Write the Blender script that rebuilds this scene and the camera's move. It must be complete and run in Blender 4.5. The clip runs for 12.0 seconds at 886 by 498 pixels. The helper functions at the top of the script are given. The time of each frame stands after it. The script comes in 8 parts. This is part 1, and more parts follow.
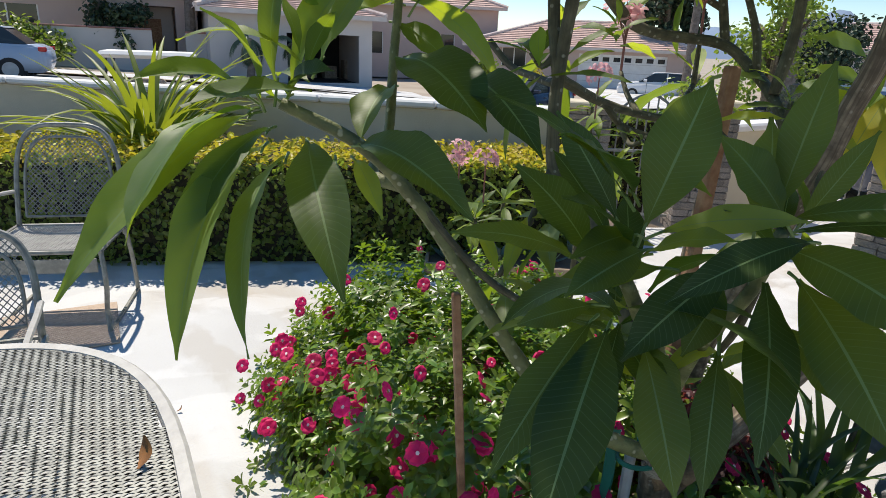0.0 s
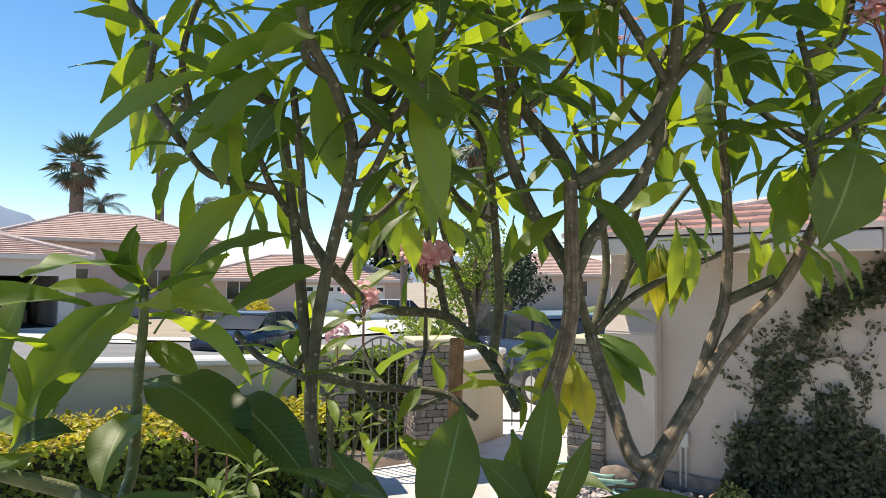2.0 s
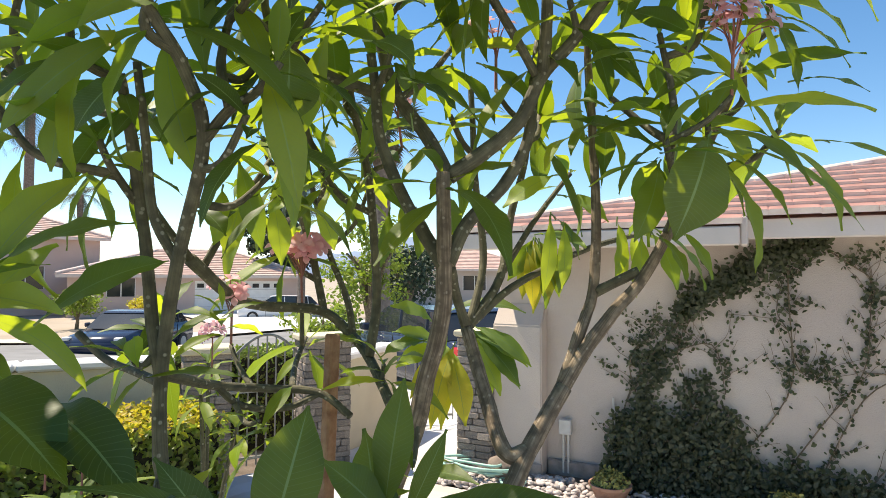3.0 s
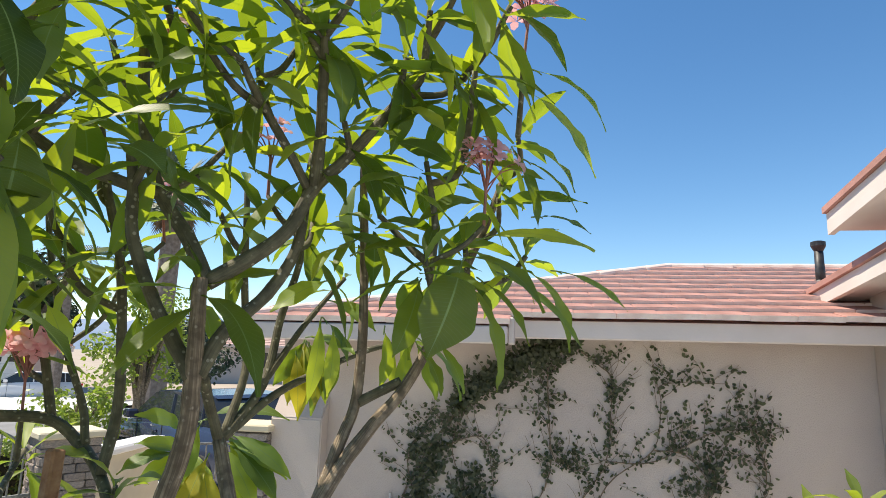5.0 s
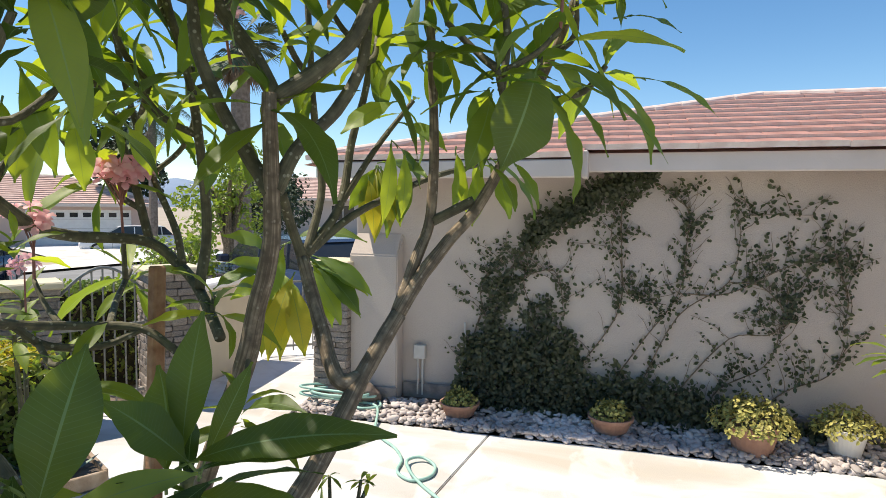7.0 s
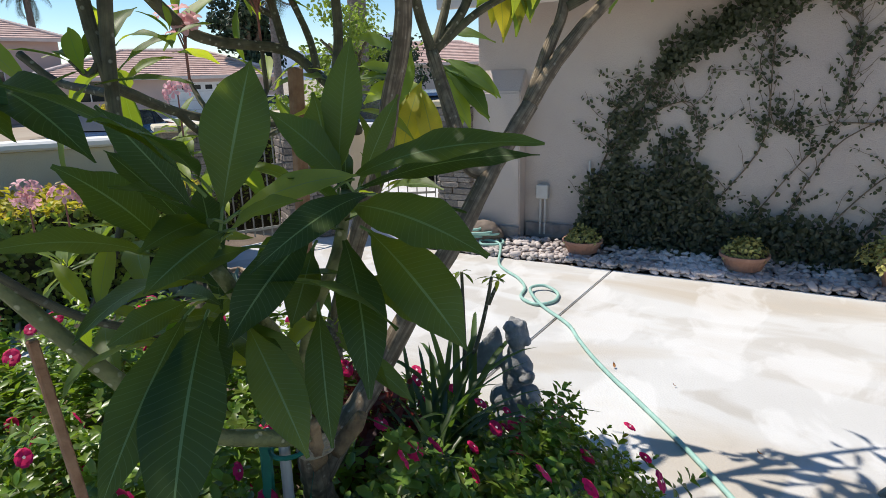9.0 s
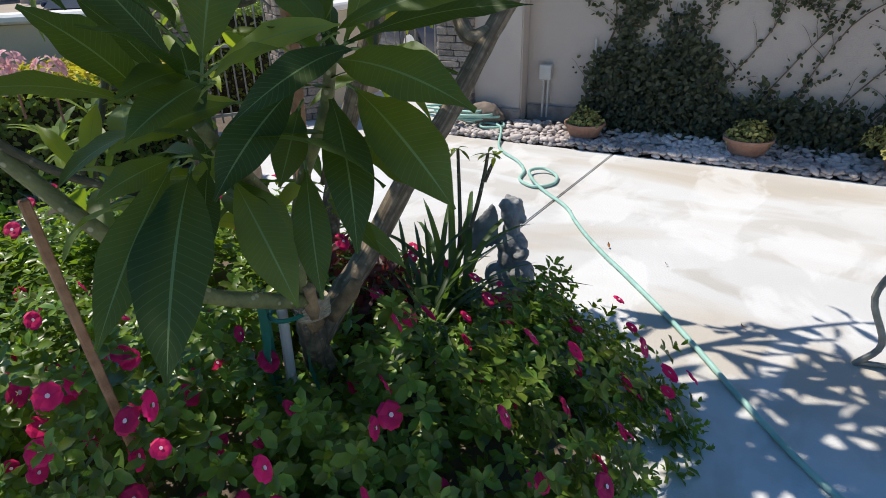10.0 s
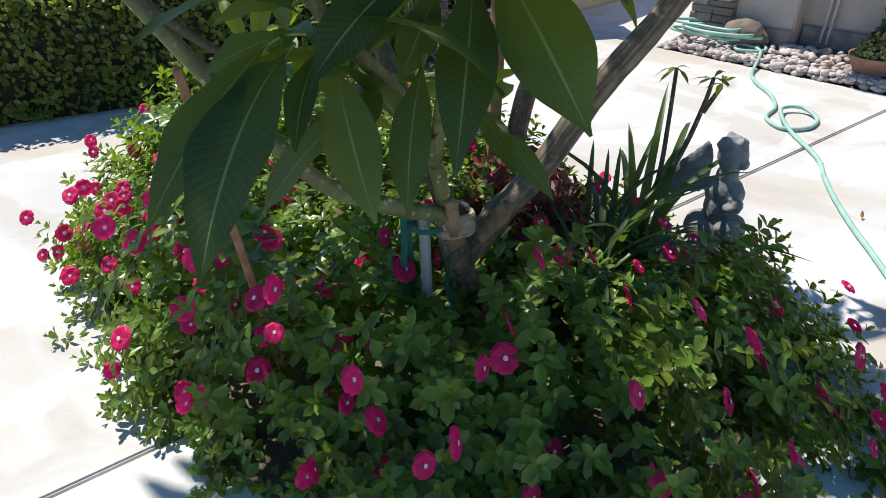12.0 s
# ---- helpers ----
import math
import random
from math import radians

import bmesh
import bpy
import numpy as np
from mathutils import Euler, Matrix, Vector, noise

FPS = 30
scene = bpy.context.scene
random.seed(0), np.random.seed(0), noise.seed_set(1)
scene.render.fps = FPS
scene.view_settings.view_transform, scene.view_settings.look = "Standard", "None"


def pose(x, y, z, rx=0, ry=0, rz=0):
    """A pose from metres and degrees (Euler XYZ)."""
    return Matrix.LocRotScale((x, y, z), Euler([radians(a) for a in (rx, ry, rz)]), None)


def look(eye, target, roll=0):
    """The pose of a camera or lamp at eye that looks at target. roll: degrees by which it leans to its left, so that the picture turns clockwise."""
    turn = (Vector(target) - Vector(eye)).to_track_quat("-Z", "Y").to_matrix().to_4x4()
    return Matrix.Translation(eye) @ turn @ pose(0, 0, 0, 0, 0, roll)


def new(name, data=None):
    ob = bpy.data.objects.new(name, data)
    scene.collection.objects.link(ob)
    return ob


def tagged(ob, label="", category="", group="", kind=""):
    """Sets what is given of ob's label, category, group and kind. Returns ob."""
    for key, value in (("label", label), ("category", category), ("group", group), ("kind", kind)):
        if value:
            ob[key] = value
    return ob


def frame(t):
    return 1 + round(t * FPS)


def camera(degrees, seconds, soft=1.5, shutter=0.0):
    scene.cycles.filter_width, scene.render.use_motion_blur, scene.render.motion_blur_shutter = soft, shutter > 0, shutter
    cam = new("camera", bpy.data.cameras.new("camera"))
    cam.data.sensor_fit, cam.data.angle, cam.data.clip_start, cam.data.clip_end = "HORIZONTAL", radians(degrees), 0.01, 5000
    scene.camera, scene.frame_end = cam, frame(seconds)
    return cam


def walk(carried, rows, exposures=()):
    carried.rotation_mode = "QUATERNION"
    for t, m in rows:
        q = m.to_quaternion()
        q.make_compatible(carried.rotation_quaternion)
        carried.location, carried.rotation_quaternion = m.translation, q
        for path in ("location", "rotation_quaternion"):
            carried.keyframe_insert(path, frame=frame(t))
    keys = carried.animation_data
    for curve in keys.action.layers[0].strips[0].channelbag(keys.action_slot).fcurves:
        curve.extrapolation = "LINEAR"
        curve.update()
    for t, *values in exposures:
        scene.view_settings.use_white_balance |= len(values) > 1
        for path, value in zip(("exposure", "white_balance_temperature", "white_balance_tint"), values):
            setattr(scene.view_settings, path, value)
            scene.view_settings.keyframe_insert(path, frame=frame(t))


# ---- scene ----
cam = camera(71.9, 12.0, soft=0.4)
PATH = [
    (0, (1.879, 0.656, 1.626), (2.798, 2.318, 0.996), 2.5),
    (0.5, (1.888, 0.611, 1.674), (2.815, 2.314, 1.182), 0.8),
    (0.8, (1.852, 0.639, 1.708), (3.051, 2.205, 1.379), 0.8),
    (1, (1.839, 0.645, 1.747), (3.149, 2.131, 1.472), 0.9),
    (1.5, (1.787, 0.692, 1.816), (3.247, 2.06, 1.794), -0.1),
    (2, (1.801, 0.696, 1.838), (3.396, 1.898, 1.945), 0.6),
    (2.5, (1.834, 0.673, 1.836), (3.513, 1.75, 1.984), 0.1),
    (3, (1.908, 0.644, 1.832), (3.675, 1.576, 1.926), 0.3),
    (3.5, (1.968, 0.592, 1.841), (3.865, 1.22, 1.919), 0.6),
    (3.7, (1.975, 0.568, 1.841), (3.894, 1.125, 1.933), 0.6),
    (5.3, (1.916, 0.506, 1.967), (3.853, 0.812, 2.359), 1.5),
    (5.5, (1.911, 0.497, 1.968), (3.844, 0.805, 2.377), 1.4),
    (6, (1.926, 0.509, 1.94), (3.852, 0.927, 2.282), 1.1),
    (6.5, (1.967, 0.526, 1.885), (3.909, 0.983, 2.019), 1.1),
    (7, (1.986, 0.542, 1.828), (3.908, 1.081, 1.697), 0.6),
    (7.5, (1.998, 0.582, 1.73), (3.849, 1.27, 1.409), 0.1),
    (7.7, (1.993, 0.587, 1.707), (3.824, 1.299, 1.334), -0.2),
    (9.3, (1.91, 0.569, 1.533), (3.603, 1.451, 0.936), -1.2),
    (9.5, (1.901, 0.564, 1.524), (3.58, 1.414, 0.847), -0.9),
    (10, (1.925, 0.545, 1.499), (3.522, 1.367, 0.62), -1.3),
    (10.5, (1.983, 0.501, 1.479), (3.392, 1.509, 0.479), -1.0),
    (11, (2.048, 0.427, 1.45), (3.3, 1.572, 0.391), -2.5),
    (11.5, (2.112, 0.438, 1.423), (3.224, 1.675, 0.312), -4.3),
    (12, (2.186, 0.511, 1.418), (3.24, 1.811, 0.323), -2.5),
]
walk(cam, [(t, look(eye, target, roll)) for t, eye, target, roll in PATH],
     exposures=[(t, stops, kelvin, 10) for t, stops, kelvin in ((0, 0.12, 6900), (0.5, 0.3, 7100), (1, 0.2, 7250), (2, 0.42, 7400), (2.5, 0.52, 7450), (3, 0.72, 7650), (3.5, 0.8, 7650),
                                                                (5.5, 0.5, 7300), (6.5, 0.44, 7300), (7, 0.42, 7300), (7.5, 0.12, 7100), (9.5, 0.08, 6700), (11, 0.18, 6600), (12, 0.28, 6700))])

# ---- world and sun ----
SUN_TO = Vector((-0.015, 0.5, 0.86)).normalized()
world = bpy.data.worlds.new("sky")
scene.world = world
world.use_nodes = True
wn = world.node_tree.nodes
sky = wn.new("ShaderNodeTexSky")
sky.sky_type, sky.sun_disc = "NISHITA", False
sky.sun_elevation = math.asin(SUN_TO.z)
sky.sun_rotation = math.atan2(SUN_TO.x, SUN_TO.y)
sky.altitude, sky.air_density, sky.dust_density, sky.ozone_density = 900, 1.0, 0.0, 2.1
sky_tone = wn.new("ShaderNodeHueSaturation")
sky_tone.inputs["Saturation"].default_value = 1.26
world.node_tree.links.new(sky.outputs[0], sky_tone.inputs["Color"])
world.node_tree.links.new(sky_tone.outputs[0], wn["Background"].inputs[0])
wn["Background"].inputs[1].default_value = 0.135
sun_data = bpy.data.lights.new("sun", "SUN")
sun_data.energy, sun_data.angle, sun_data.color = 4.8, radians(0.53), (1.0, 0.95, 0.87)
sun = new("sun", sun_data)
sun.matrix_world = look(SUN_TO * 30, (0, 0, 0))


# ---- materials ----
def mat(name, col, col2=None, scale=8.0, rough=0.7, bump=0.0, bump_scale=60.0, metal=0.0, spec=0.5, rand=0.0, detail=4.0,
        translucent=None, ramp=(0.35, 0.65)):
    """A surface whose colour wanders between two tones at one scale, with fine relief at another."""
    m = bpy.data.materials.new(name)
    m.use_nodes = True
    nt = m.node_tree
    nd, ln = nt.nodes, nt.links
    b = nd["Principled BSDF"]
    b.inputs["Roughness"].default_value, b.inputs["Metallic"].default_value = rough, metal
    b.inputs["Specular IOR Level"].default_value = spec
    tc = nd.new("ShaderNodeTexCoord")
    col2 = col2 or tuple(c * 0.82 for c in col)
    n1 = nd.new("ShaderNodeTexNoise")
    n1.inputs["Scale"].default_value, n1.inputs["Detail"].default_value = scale, detail
    ln.new(tc.outputs["Object"], n1.inputs["Vector"])
    cr = nd.new("ShaderNodeValToRGB")
    cr.color_ramp.elements[0].position, cr.color_ramp.elements[1].position = ramp
    cr.color_ramp.elements[0].color, cr.color_ramp.elements[1].color = (*col2, 1), (*col, 1)
    ln.new(n1.outputs["Fac"], cr.inputs["Fac"])
    out = cr.outputs["Color"]
    if rand:
        oi = nd.new("ShaderNodeObjectInfo")
        hsv = nd.new("ShaderNodeHueSaturation")
        mr = nd.new("ShaderNodeMapRange")
        mr.inputs["To Min"].default_value, mr.inputs["To Max"].default_value = 1 - rand, 1 + rand
        ln.new(oi.outputs["Random"], mr.inputs["Value"])
        ln.new(mr.outputs["Result"], hsv.inputs["Value"])
        ln.new(out, hsv.inputs["Color"])
        out = hsv.outputs["Color"]
    ln.new(out, b.inputs["Base Color"])
    if bump:
        n2 = nd.new("ShaderNodeTexNoise")
        n2.inputs["Scale"].default_value, n2.inputs["Detail"].default_value = bump_scale, 6
        ln.new(tc.outputs["Object"], n2.inputs["Vector"])
        bp = nd.new("ShaderNodeBump")
        bp.inputs["Strength"].default_value, bp.inputs["Distance"].default_value = bump, 0.01
        ln.new(n2.outputs["Fac"], bp.inputs["Height"])
        ln.new(bp.outputs["Normal"], b.inputs["Normal"])
    if translucent:
        tr = nd.new("ShaderNodeBsdfTranslucent")
        tr.inputs["Color"].default_value = (*translucent, 1)
        mx = nd.new("ShaderNodeMixShader")
        mx.inputs[0].default_value = 0.4
        ln.new(b.outputs[0], mx.inputs[1])
        ln.new(tr.outputs[0], mx.inputs[2])
        ln.new(mx.outputs[0], nd["Material Output"].inputs["Surface"])
    return m


def island_tint(m, amount=0.25, hue=0.0):
    """Varies each loose piece of a joined mesh in brightness."""
    nd, ln = m.node_tree.nodes, m.node_tree.links
    b = nd["Principled BSDF"]
    src = b.inputs["Base Color"].links[0].from_socket
    geo = nd.new("ShaderNodeNewGeometry")
    hsv = nd.new("ShaderNodeHueSaturation")
    mr = nd.new("ShaderNodeMapRange")
    mr.inputs["To Min"].default_value, mr.inputs["To Max"].default_value = 1 - amount, 1 + amount
    ln.new(geo.outputs["Random Per Island"], mr.inputs["Value"])
    ln.new(mr.outputs["Result"], hsv.inputs["Value"])
    if hue:
        mh = nd.new("ShaderNodeMapRange")
        mh.inputs["To Min"].default_value, mh.inputs["To Max"].default_value = 0.5 - hue, 0.5 + hue
        ln.new(geo.outputs["Random Per Island"], mh.inputs["Value"])
        ln.new(mh.outputs["Result"], hsv.inputs["Hue"])
    ln.new(src, hsv.inputs["Color"])
    ln.new(hsv.outputs["Color"], b.inputs["Base Color"])
    return m


def leaf_mat(name, col, col2, glow, rough=0.46, veins=26.0, mix=0.45, rib=0.6):
    """A leaf: a pale midrib and slanting side veins along its UV map, gloss above, light coming through."""
    m = bpy.data.materials.new(name)
    m.use_nodes = True
    nt = m.node_tree
    nd, ln = nt.nodes, nt.links
    b = nd["Principled BSDF"]
    b.inputs["Roughness"].default_value = rough
    b.inputs["Specular IOR Level"].default_value = 0.42
    uv = nd.new("ShaderNodeUVMap")
    sep = nd.new("ShaderNodeSeparateXYZ")
    ln.new(uv.outputs[0], sep.inputs[0])

    def math_node(op, a, c=None):
        n = nd.new("ShaderNodeMath")
        n.operation = op
        for i, v in enumerate((a, c)):
            if v is None:
                continue
            if isinstance(v, (int, float)):
                n.inputs[i].default_value = v
            else:
                ln.new(v, n.inputs[i])
        return n.outputs[0]

    off = math_node("ABSOLUTE", math_node("SUBTRACT", sep.outputs[1], 0.5))
    slant = math_node("SUBTRACT", math_node("MULTIPLY", sep.outputs[0], veins), math_node("MULTIPLY", off, 5.0))
    wave = math_node("ABSOLUTE", math_node("SUBTRACT", math_node("FRACT", slant), 0.5))
    side = math_node("LESS_THAN", wave, 0.05)
    mid = math_node("LESS_THAN", off, 0.02)
    vein = math_node("MAXIMUM", math_node("MULTIPLY", side, 0.3), mid)
    tc = nd.new("ShaderNodeTexCoord")
    n1 = nd.new("ShaderNodeTexNoise")
    n1.inputs["Scale"].default_value = 9.0
    ln.new(tc.outputs["Object"], n1.inputs["Vector"])
    cr = nd.new("ShaderNodeValToRGB")
    cr.color_ramp.elements[0].position, cr.color_ramp.elements[1].position = 0.35, 0.65
    cr.color_ramp.elements[0].color, cr.color_ramp.elements[1].color = (*col2, 1), (*col, 1)
    ln.new(n1.outputs["Fac"], cr.inputs["Fac"])
    geo = nd.new("ShaderNodeNewGeometry")
    oi = nd.new("ShaderNodeObjectInfo")
    rnd = math_node("FRACT", math_node("ADD", geo.outputs["Random Per Island"], oi.outputs["Random"]))
    hsv = nd.new("ShaderNodeHueSaturation")
    ln.new(math_node("ADD", math_node("MULTIPLY", rnd, 0.8), 0.6), hsv.inputs["Value"])
    ln.new(math_node("ADD", math_node("MULTIPLY", rnd, -0.03), 0.51), hsv.inputs["Hue"])
    ln.new(cr.outputs["Color"], hsv.inputs["Color"])
    mixc = nd.new("ShaderNodeMixRGB")
    ln.new(math_node("MULTIPLY", vein, rib), mixc.inputs[0])
    ln.new(hsv.outputs["Color"], mixc.inputs[1])
    mixc.inputs[2].default_value = (0.30, 0.42, 0.16, 1)
    ln.new(mixc.outputs[0], b.inputs["Base Color"])
    bp = nd.new("ShaderNodeBump")
    bp.inputs["Strength"].default_value, bp.inputs["Distance"].default_value = 0.05, 0.002
    ln.new(math_node("MULTIPLY", wave, 2.0), bp.inputs["Height"])
    ln.new(bp.outputs["Normal"], b.inputs["Normal"])
    tr = nd.new("ShaderNodeBsdfTranslucent")
    hs2 = nd.new("ShaderNodeHueSaturation")
    hs2.inputs["Color"].default_value = (*glow, 1)
    ln.new(math_node("ADD", math_node("MULTIPLY", math_node("POWER", rnd, 1.5), 0.8), 0.5), hs2.inputs["Value"])
    ln.new(math_node("ADD", math_node("MULTIPLY", rnd, -0.035), 0.53), hs2.inputs["Hue"])
    mixt = nd.new("ShaderNodeMixRGB")
    ln.new(math_node("MULTIPLY", vein, 0.5), mixt.inputs[0])
    ln.new(hs2.outputs["Color"], mixt.inputs[1])
    mixt.inputs[2].default_value = (0.1, 0.2, 0.01, 1)
    ln.new(mixt.outputs[0], tr.inputs["Color"])
    mx = nd.new("ShaderNodeMixShader")
    mx.inputs[0].default_value = mix
    ln.new(b.outputs[0], mx.inputs[1])
    ln.new(tr.outputs[0], mx.inputs[2])
    ln.new(mx.outputs[0], nd["Material Output"].inputs["Surface"])
    return m


M_STUCCO = mat("stucco", (0.52, 0.45, 0.40), (0.47, 0.40, 0.36), 1.6, 0.95, 0.5, 140)
M_CREAM = mat("cream_stucco", (0.64, 0.57, 0.42), (0.57, 0.50, 0.36), 2.0, 0.95, 0.4, 120)
M_FASCIA = mat("painted_fascia", (0.66, 0.58, 0.53), (0.60, 0.53, 0.48), 3, 0.7, 0.1, 60)
M_TILE = mat("clay_tile", (0.45, 0.235, 0.195), (0.31, 0.155, 0.125), 3, 0.85, 0.3, 60, rand=0.07)
M_TILE_EDGE = mat("pale_tile_edge", (0.76, 0.66, 0.60), (0.62, 0.48, 0.43), 6, 0.9, 0.3, 60)
def stained(m, col, scale, lo, hi, stretch=(1, 1, 1), amount=0.8):
    """Lays one more tone over a surface in large soft-edged patches."""
    nd, ln = m.node_tree.nodes, m.node_tree.links
    b = nd["Principled BSDF"]
    src = b.inputs["Base Color"].links[0].from_socket
    tc, mp, n1, mr, mx = (nd.new("ShaderNode" + k) for k in ("TexCoord", "Mapping", "TexNoise", "MapRange", "MixRGB"))
    mp.inputs["Scale"].default_value = stretch
    ln.new(tc.outputs["Object"], mp.inputs["Vector"])
    n1.inputs["Scale"].default_value, n1.inputs["Detail"].default_value, n1.inputs["Distortion"].default_value = scale, 7, 0.6
    ln.new(mp.outputs[0], n1.inputs["Vector"])
    mr.inputs["From Min"].default_value, mr.inputs["From Max"].default_value, mr.inputs["To Max"].default_value = lo, hi, amount
    ln.new(n1.outputs["Fac"], mr.inputs["Value"])
    ln.new(mr.outputs["Result"], mx.inputs[0])
    ln.new(src, mx.inputs[1])
    mx.inputs[2].default_value = (*col, 1)
    ln.new(mx.outputs[0], b.inputs["Base Color"])
    return m


M_CONCRETE = mat("concrete", (0.62, 0.625, 0.625), (0.535, 0.53, 0.52), 0.9, 0.9, 0.25, 90, detail=8)
stained(M_CONCRETE, (0.47, 0.41, 0.335), 0.8, 0.54, 0.66, (1.6, 0.6, 1), 0.75)
stained(M_CONCRETE, (0.40, 0.37, 0.33), 2.6, 0.6, 0.74, (1, 1, 1), 0.6)
stained(M_CONCRETE, (0.46, 0.43, 0.39), 1.5, 0.53, 0.6, (1.4, 0.5, 1), 0.55)
stained(M_CONCRETE, (0.70, 0.70, 0.70), 1.9, 0.52, 0.58, (0.8, 1.3, 1), 0.5)
M_DIRT = mat("bare_soil", (0.17, 0.13, 0.10), (0.10, 0.075, 0.055), 5, 0.98, 0.8, 40)
M_GROUND = mat("desert_ground", (0.42, 0.36, 0.29), (0.34, 0.28, 0.22), 0.4, 0.98, 0.4, 20)
M_ASPHALT = mat("asphalt", (0.24, 0.24, 0.24), (0.19, 0.19, 0.19), 1.2, 0.95, 0.3, 60)
M_STONE = mat("stacked_stone", (0.36, 0.30, 0.25), (0.22, 0.19, 0.17), 9, 0.92, 0.6, 60, rand=0.3)
M_PEBBLE = island_tint(mat("river_pebble", (0.68, 0.61, 0.58), (0.50, 0.43, 0.41), 6, 0.8, 0.3, 50, rand=0.25), 0.3)
def scarred(m, pale, scale, reach):
    """Adds pale leaf scars and lenticels to a stem."""
    nd, ln = m.node_tree.nodes, m.node_tree.links
    b = nd["Principled BSDF"]
    src = b.inputs["Base Color"].links[0].from_socket
    tc = nd.new("ShaderNodeTexCoord")
    vo = nd.new("ShaderNodeTexVoronoi")
    vo.inputs["Scale"].default_value = scale
    ln.new(tc.outputs["Object"], vo.inputs["Vector"])
    mr = nd.new("ShaderNodeMapRange")
    mr.inputs["From Min"].default_value, mr.inputs["From Max"].default_value = reach, reach + 0.1
    mr.inputs["To Min"].default_value, mr.inputs["To Max"].default_value = 0.75, 0.0
    ln.new(vo.outputs["Distance"], mr.inputs["Value"])
    mx = nd.new("ShaderNodeMixRGB")
    ln.new(mr.outputs["Result"], mx.inputs[0])
    ln.new(src, mx.inputs[1])
    mx.inputs[2].default_value = (*pale, 1)
    ln.new(mx.outputs[0], b.inputs["Base Color"])
    return m


M_BARK = scarred(mat("plumeria_bark", (0.33, 0.255, 0.175), (0.13, 0.10, 0.068), 26, 0.9, 1.0, 70), (0.42, 0.36, 0.28), 34, 0.12)
M_STEM = scarred(mat("green_grey_stem", (0.15, 0.135, 0.078), (0.07, 0.064, 0.036), 22, 0.75, 0.6, 80), (0.40, 0.38, 0.29), 36, 0.15)

M_GREEN_STEM = scarred(mat("young_green_stem", (0.19, 0.20, 0.075), (0.11, 0.12, 0.045), 22, 0.6, 0.5, 80), (0.42, 0.40, 0.26), 36, 0.16)


def wrinkled(m, dark, amount=0.8):
    """Lengthwise furrows that follow a stem, along its UV map."""
    nd, ln = m.node_tree.nodes, m.node_tree.links
    b = nd["Principled BSDF"]
    src = b.inputs["Base Color"].links[0].from_socket
    uv, mp, n1, mr, mx, bp = (nd.new("ShaderNode" + k) for k in ("UVMap", "Mapping", "TexNoise", "MapRange", "MixRGB", "Bump"))
    mp.inputs["Scale"].default_value = (20, 3.5, 1)
    ln.new(uv.outputs[0], mp.inputs["Vector"])
    n1.inputs["Scale"].default_value, n1.inputs["Detail"].default_value, n1.inputs["Distortion"].default_value = 1.0, 5, 0.8
    ln.new(mp.outputs[0], n1.inputs["Vector"])
    mr.inputs["From Min"].default_value, mr.inputs["From Max"].default_value = 0.42, 0.58
    mr.inputs["To Min"].default_value, mr.inputs["To Max"].default_value = amount, 0.0
    ln.new(n1.outputs["Fac"], mr.inputs["Value"])
    ln.new(mr.outputs["Result"], mx.inputs[0])
    ln.new(src, mx.inputs[1])
    mx.inputs[2].default_value = (*dark, 1)
    ln.new(mx.outputs[0], b.inputs["Base Color"])
    bp.inputs["Strength"].default_value, bp.inputs["Distance"].default_value = 0.7, 0.006
    ln.new(n1.outputs["Fac"], bp.inputs["Height"])
    ln.new(bp.outputs["Normal"], b.inputs["Normal"])
    return m


wrinkled(M_BARK, (0.10, 0.072, 0.046), 0.75)
wrinkled(M_STEM, (0.05, 0.046, 0.026), 0.35)
M_CUT_WOOD = mat("cut_pale_wood", (0.36, 0.24, 0.13), (0.16, 0.10, 0.055), 18, 0.9, 0.9, 60)
M_LEAF_STALK = mat("leaf_stalk", (0.20, 0.28, 0.08), (0.13, 0.2, 0.05), 20, 0.5)
M_LEAF = leaf_mat("plumeria_leaf", (0.084, 0.138, 0.04), (0.056, 0.10, 0.03), (0.54, 0.64, 0.03), rough=0.5, mix=0.47)
# Paler copy of the leaf: sun and sheen on lit leaves are in its colour.
M_LEAF_SUNLIT = leaf_mat("sunlit_plumeria_leaf", (0.13, 0.205, 0.07), (0.09, 0.155, 0.05), (0.58, 0.70, 0.03), rough=0.48, mix=0.45)
# Darker copy of the leaf: shade of low and inner leaves is in its colour.
M_LEAF_SHADE = leaf_mat("shaded_plumeria_leaf", (0.036, 0.072, 0.013), (0.023, 0.05, 0.01), (0.36, 0.48, 0.02), mix=0.26, rib=0.6, rough=0.52)
M_LEAF_YELLOW = leaf_mat("yellow_leaf", (0.44, 0.38, 0.05), (0.22, 0.27, 0.045), (0.72, 0.64, 0.03))
M_VINCA = mat("periwinkle_leaf", (0.21, 0.30, 0.05), (0.085, 0.145, 0.025), 20, 0.32, translucent=(0.26, 0.40, 0.02))
island_tint(M_VINCA, 0.6, 0.02)
M_HEDGE = mat("hedge_leaf", (0.20, 0.225, 0.045), (0.09, 0.125, 0.03), 3, 0.38, translucent=(0.35, 0.5, 0.05))
island_tint(M_HEDGE, 0.4, 0.03)
M_HEDGE_TIP = mat("golden_hedge_leaf", (0.66, 0.52, 0.035), (0.42, 0.38, 0.03), 3, 0.5, translucent=(0.7, 0.6, 0.05))
island_tint(M_HEDGE_TIP, 0.3, 0.03)
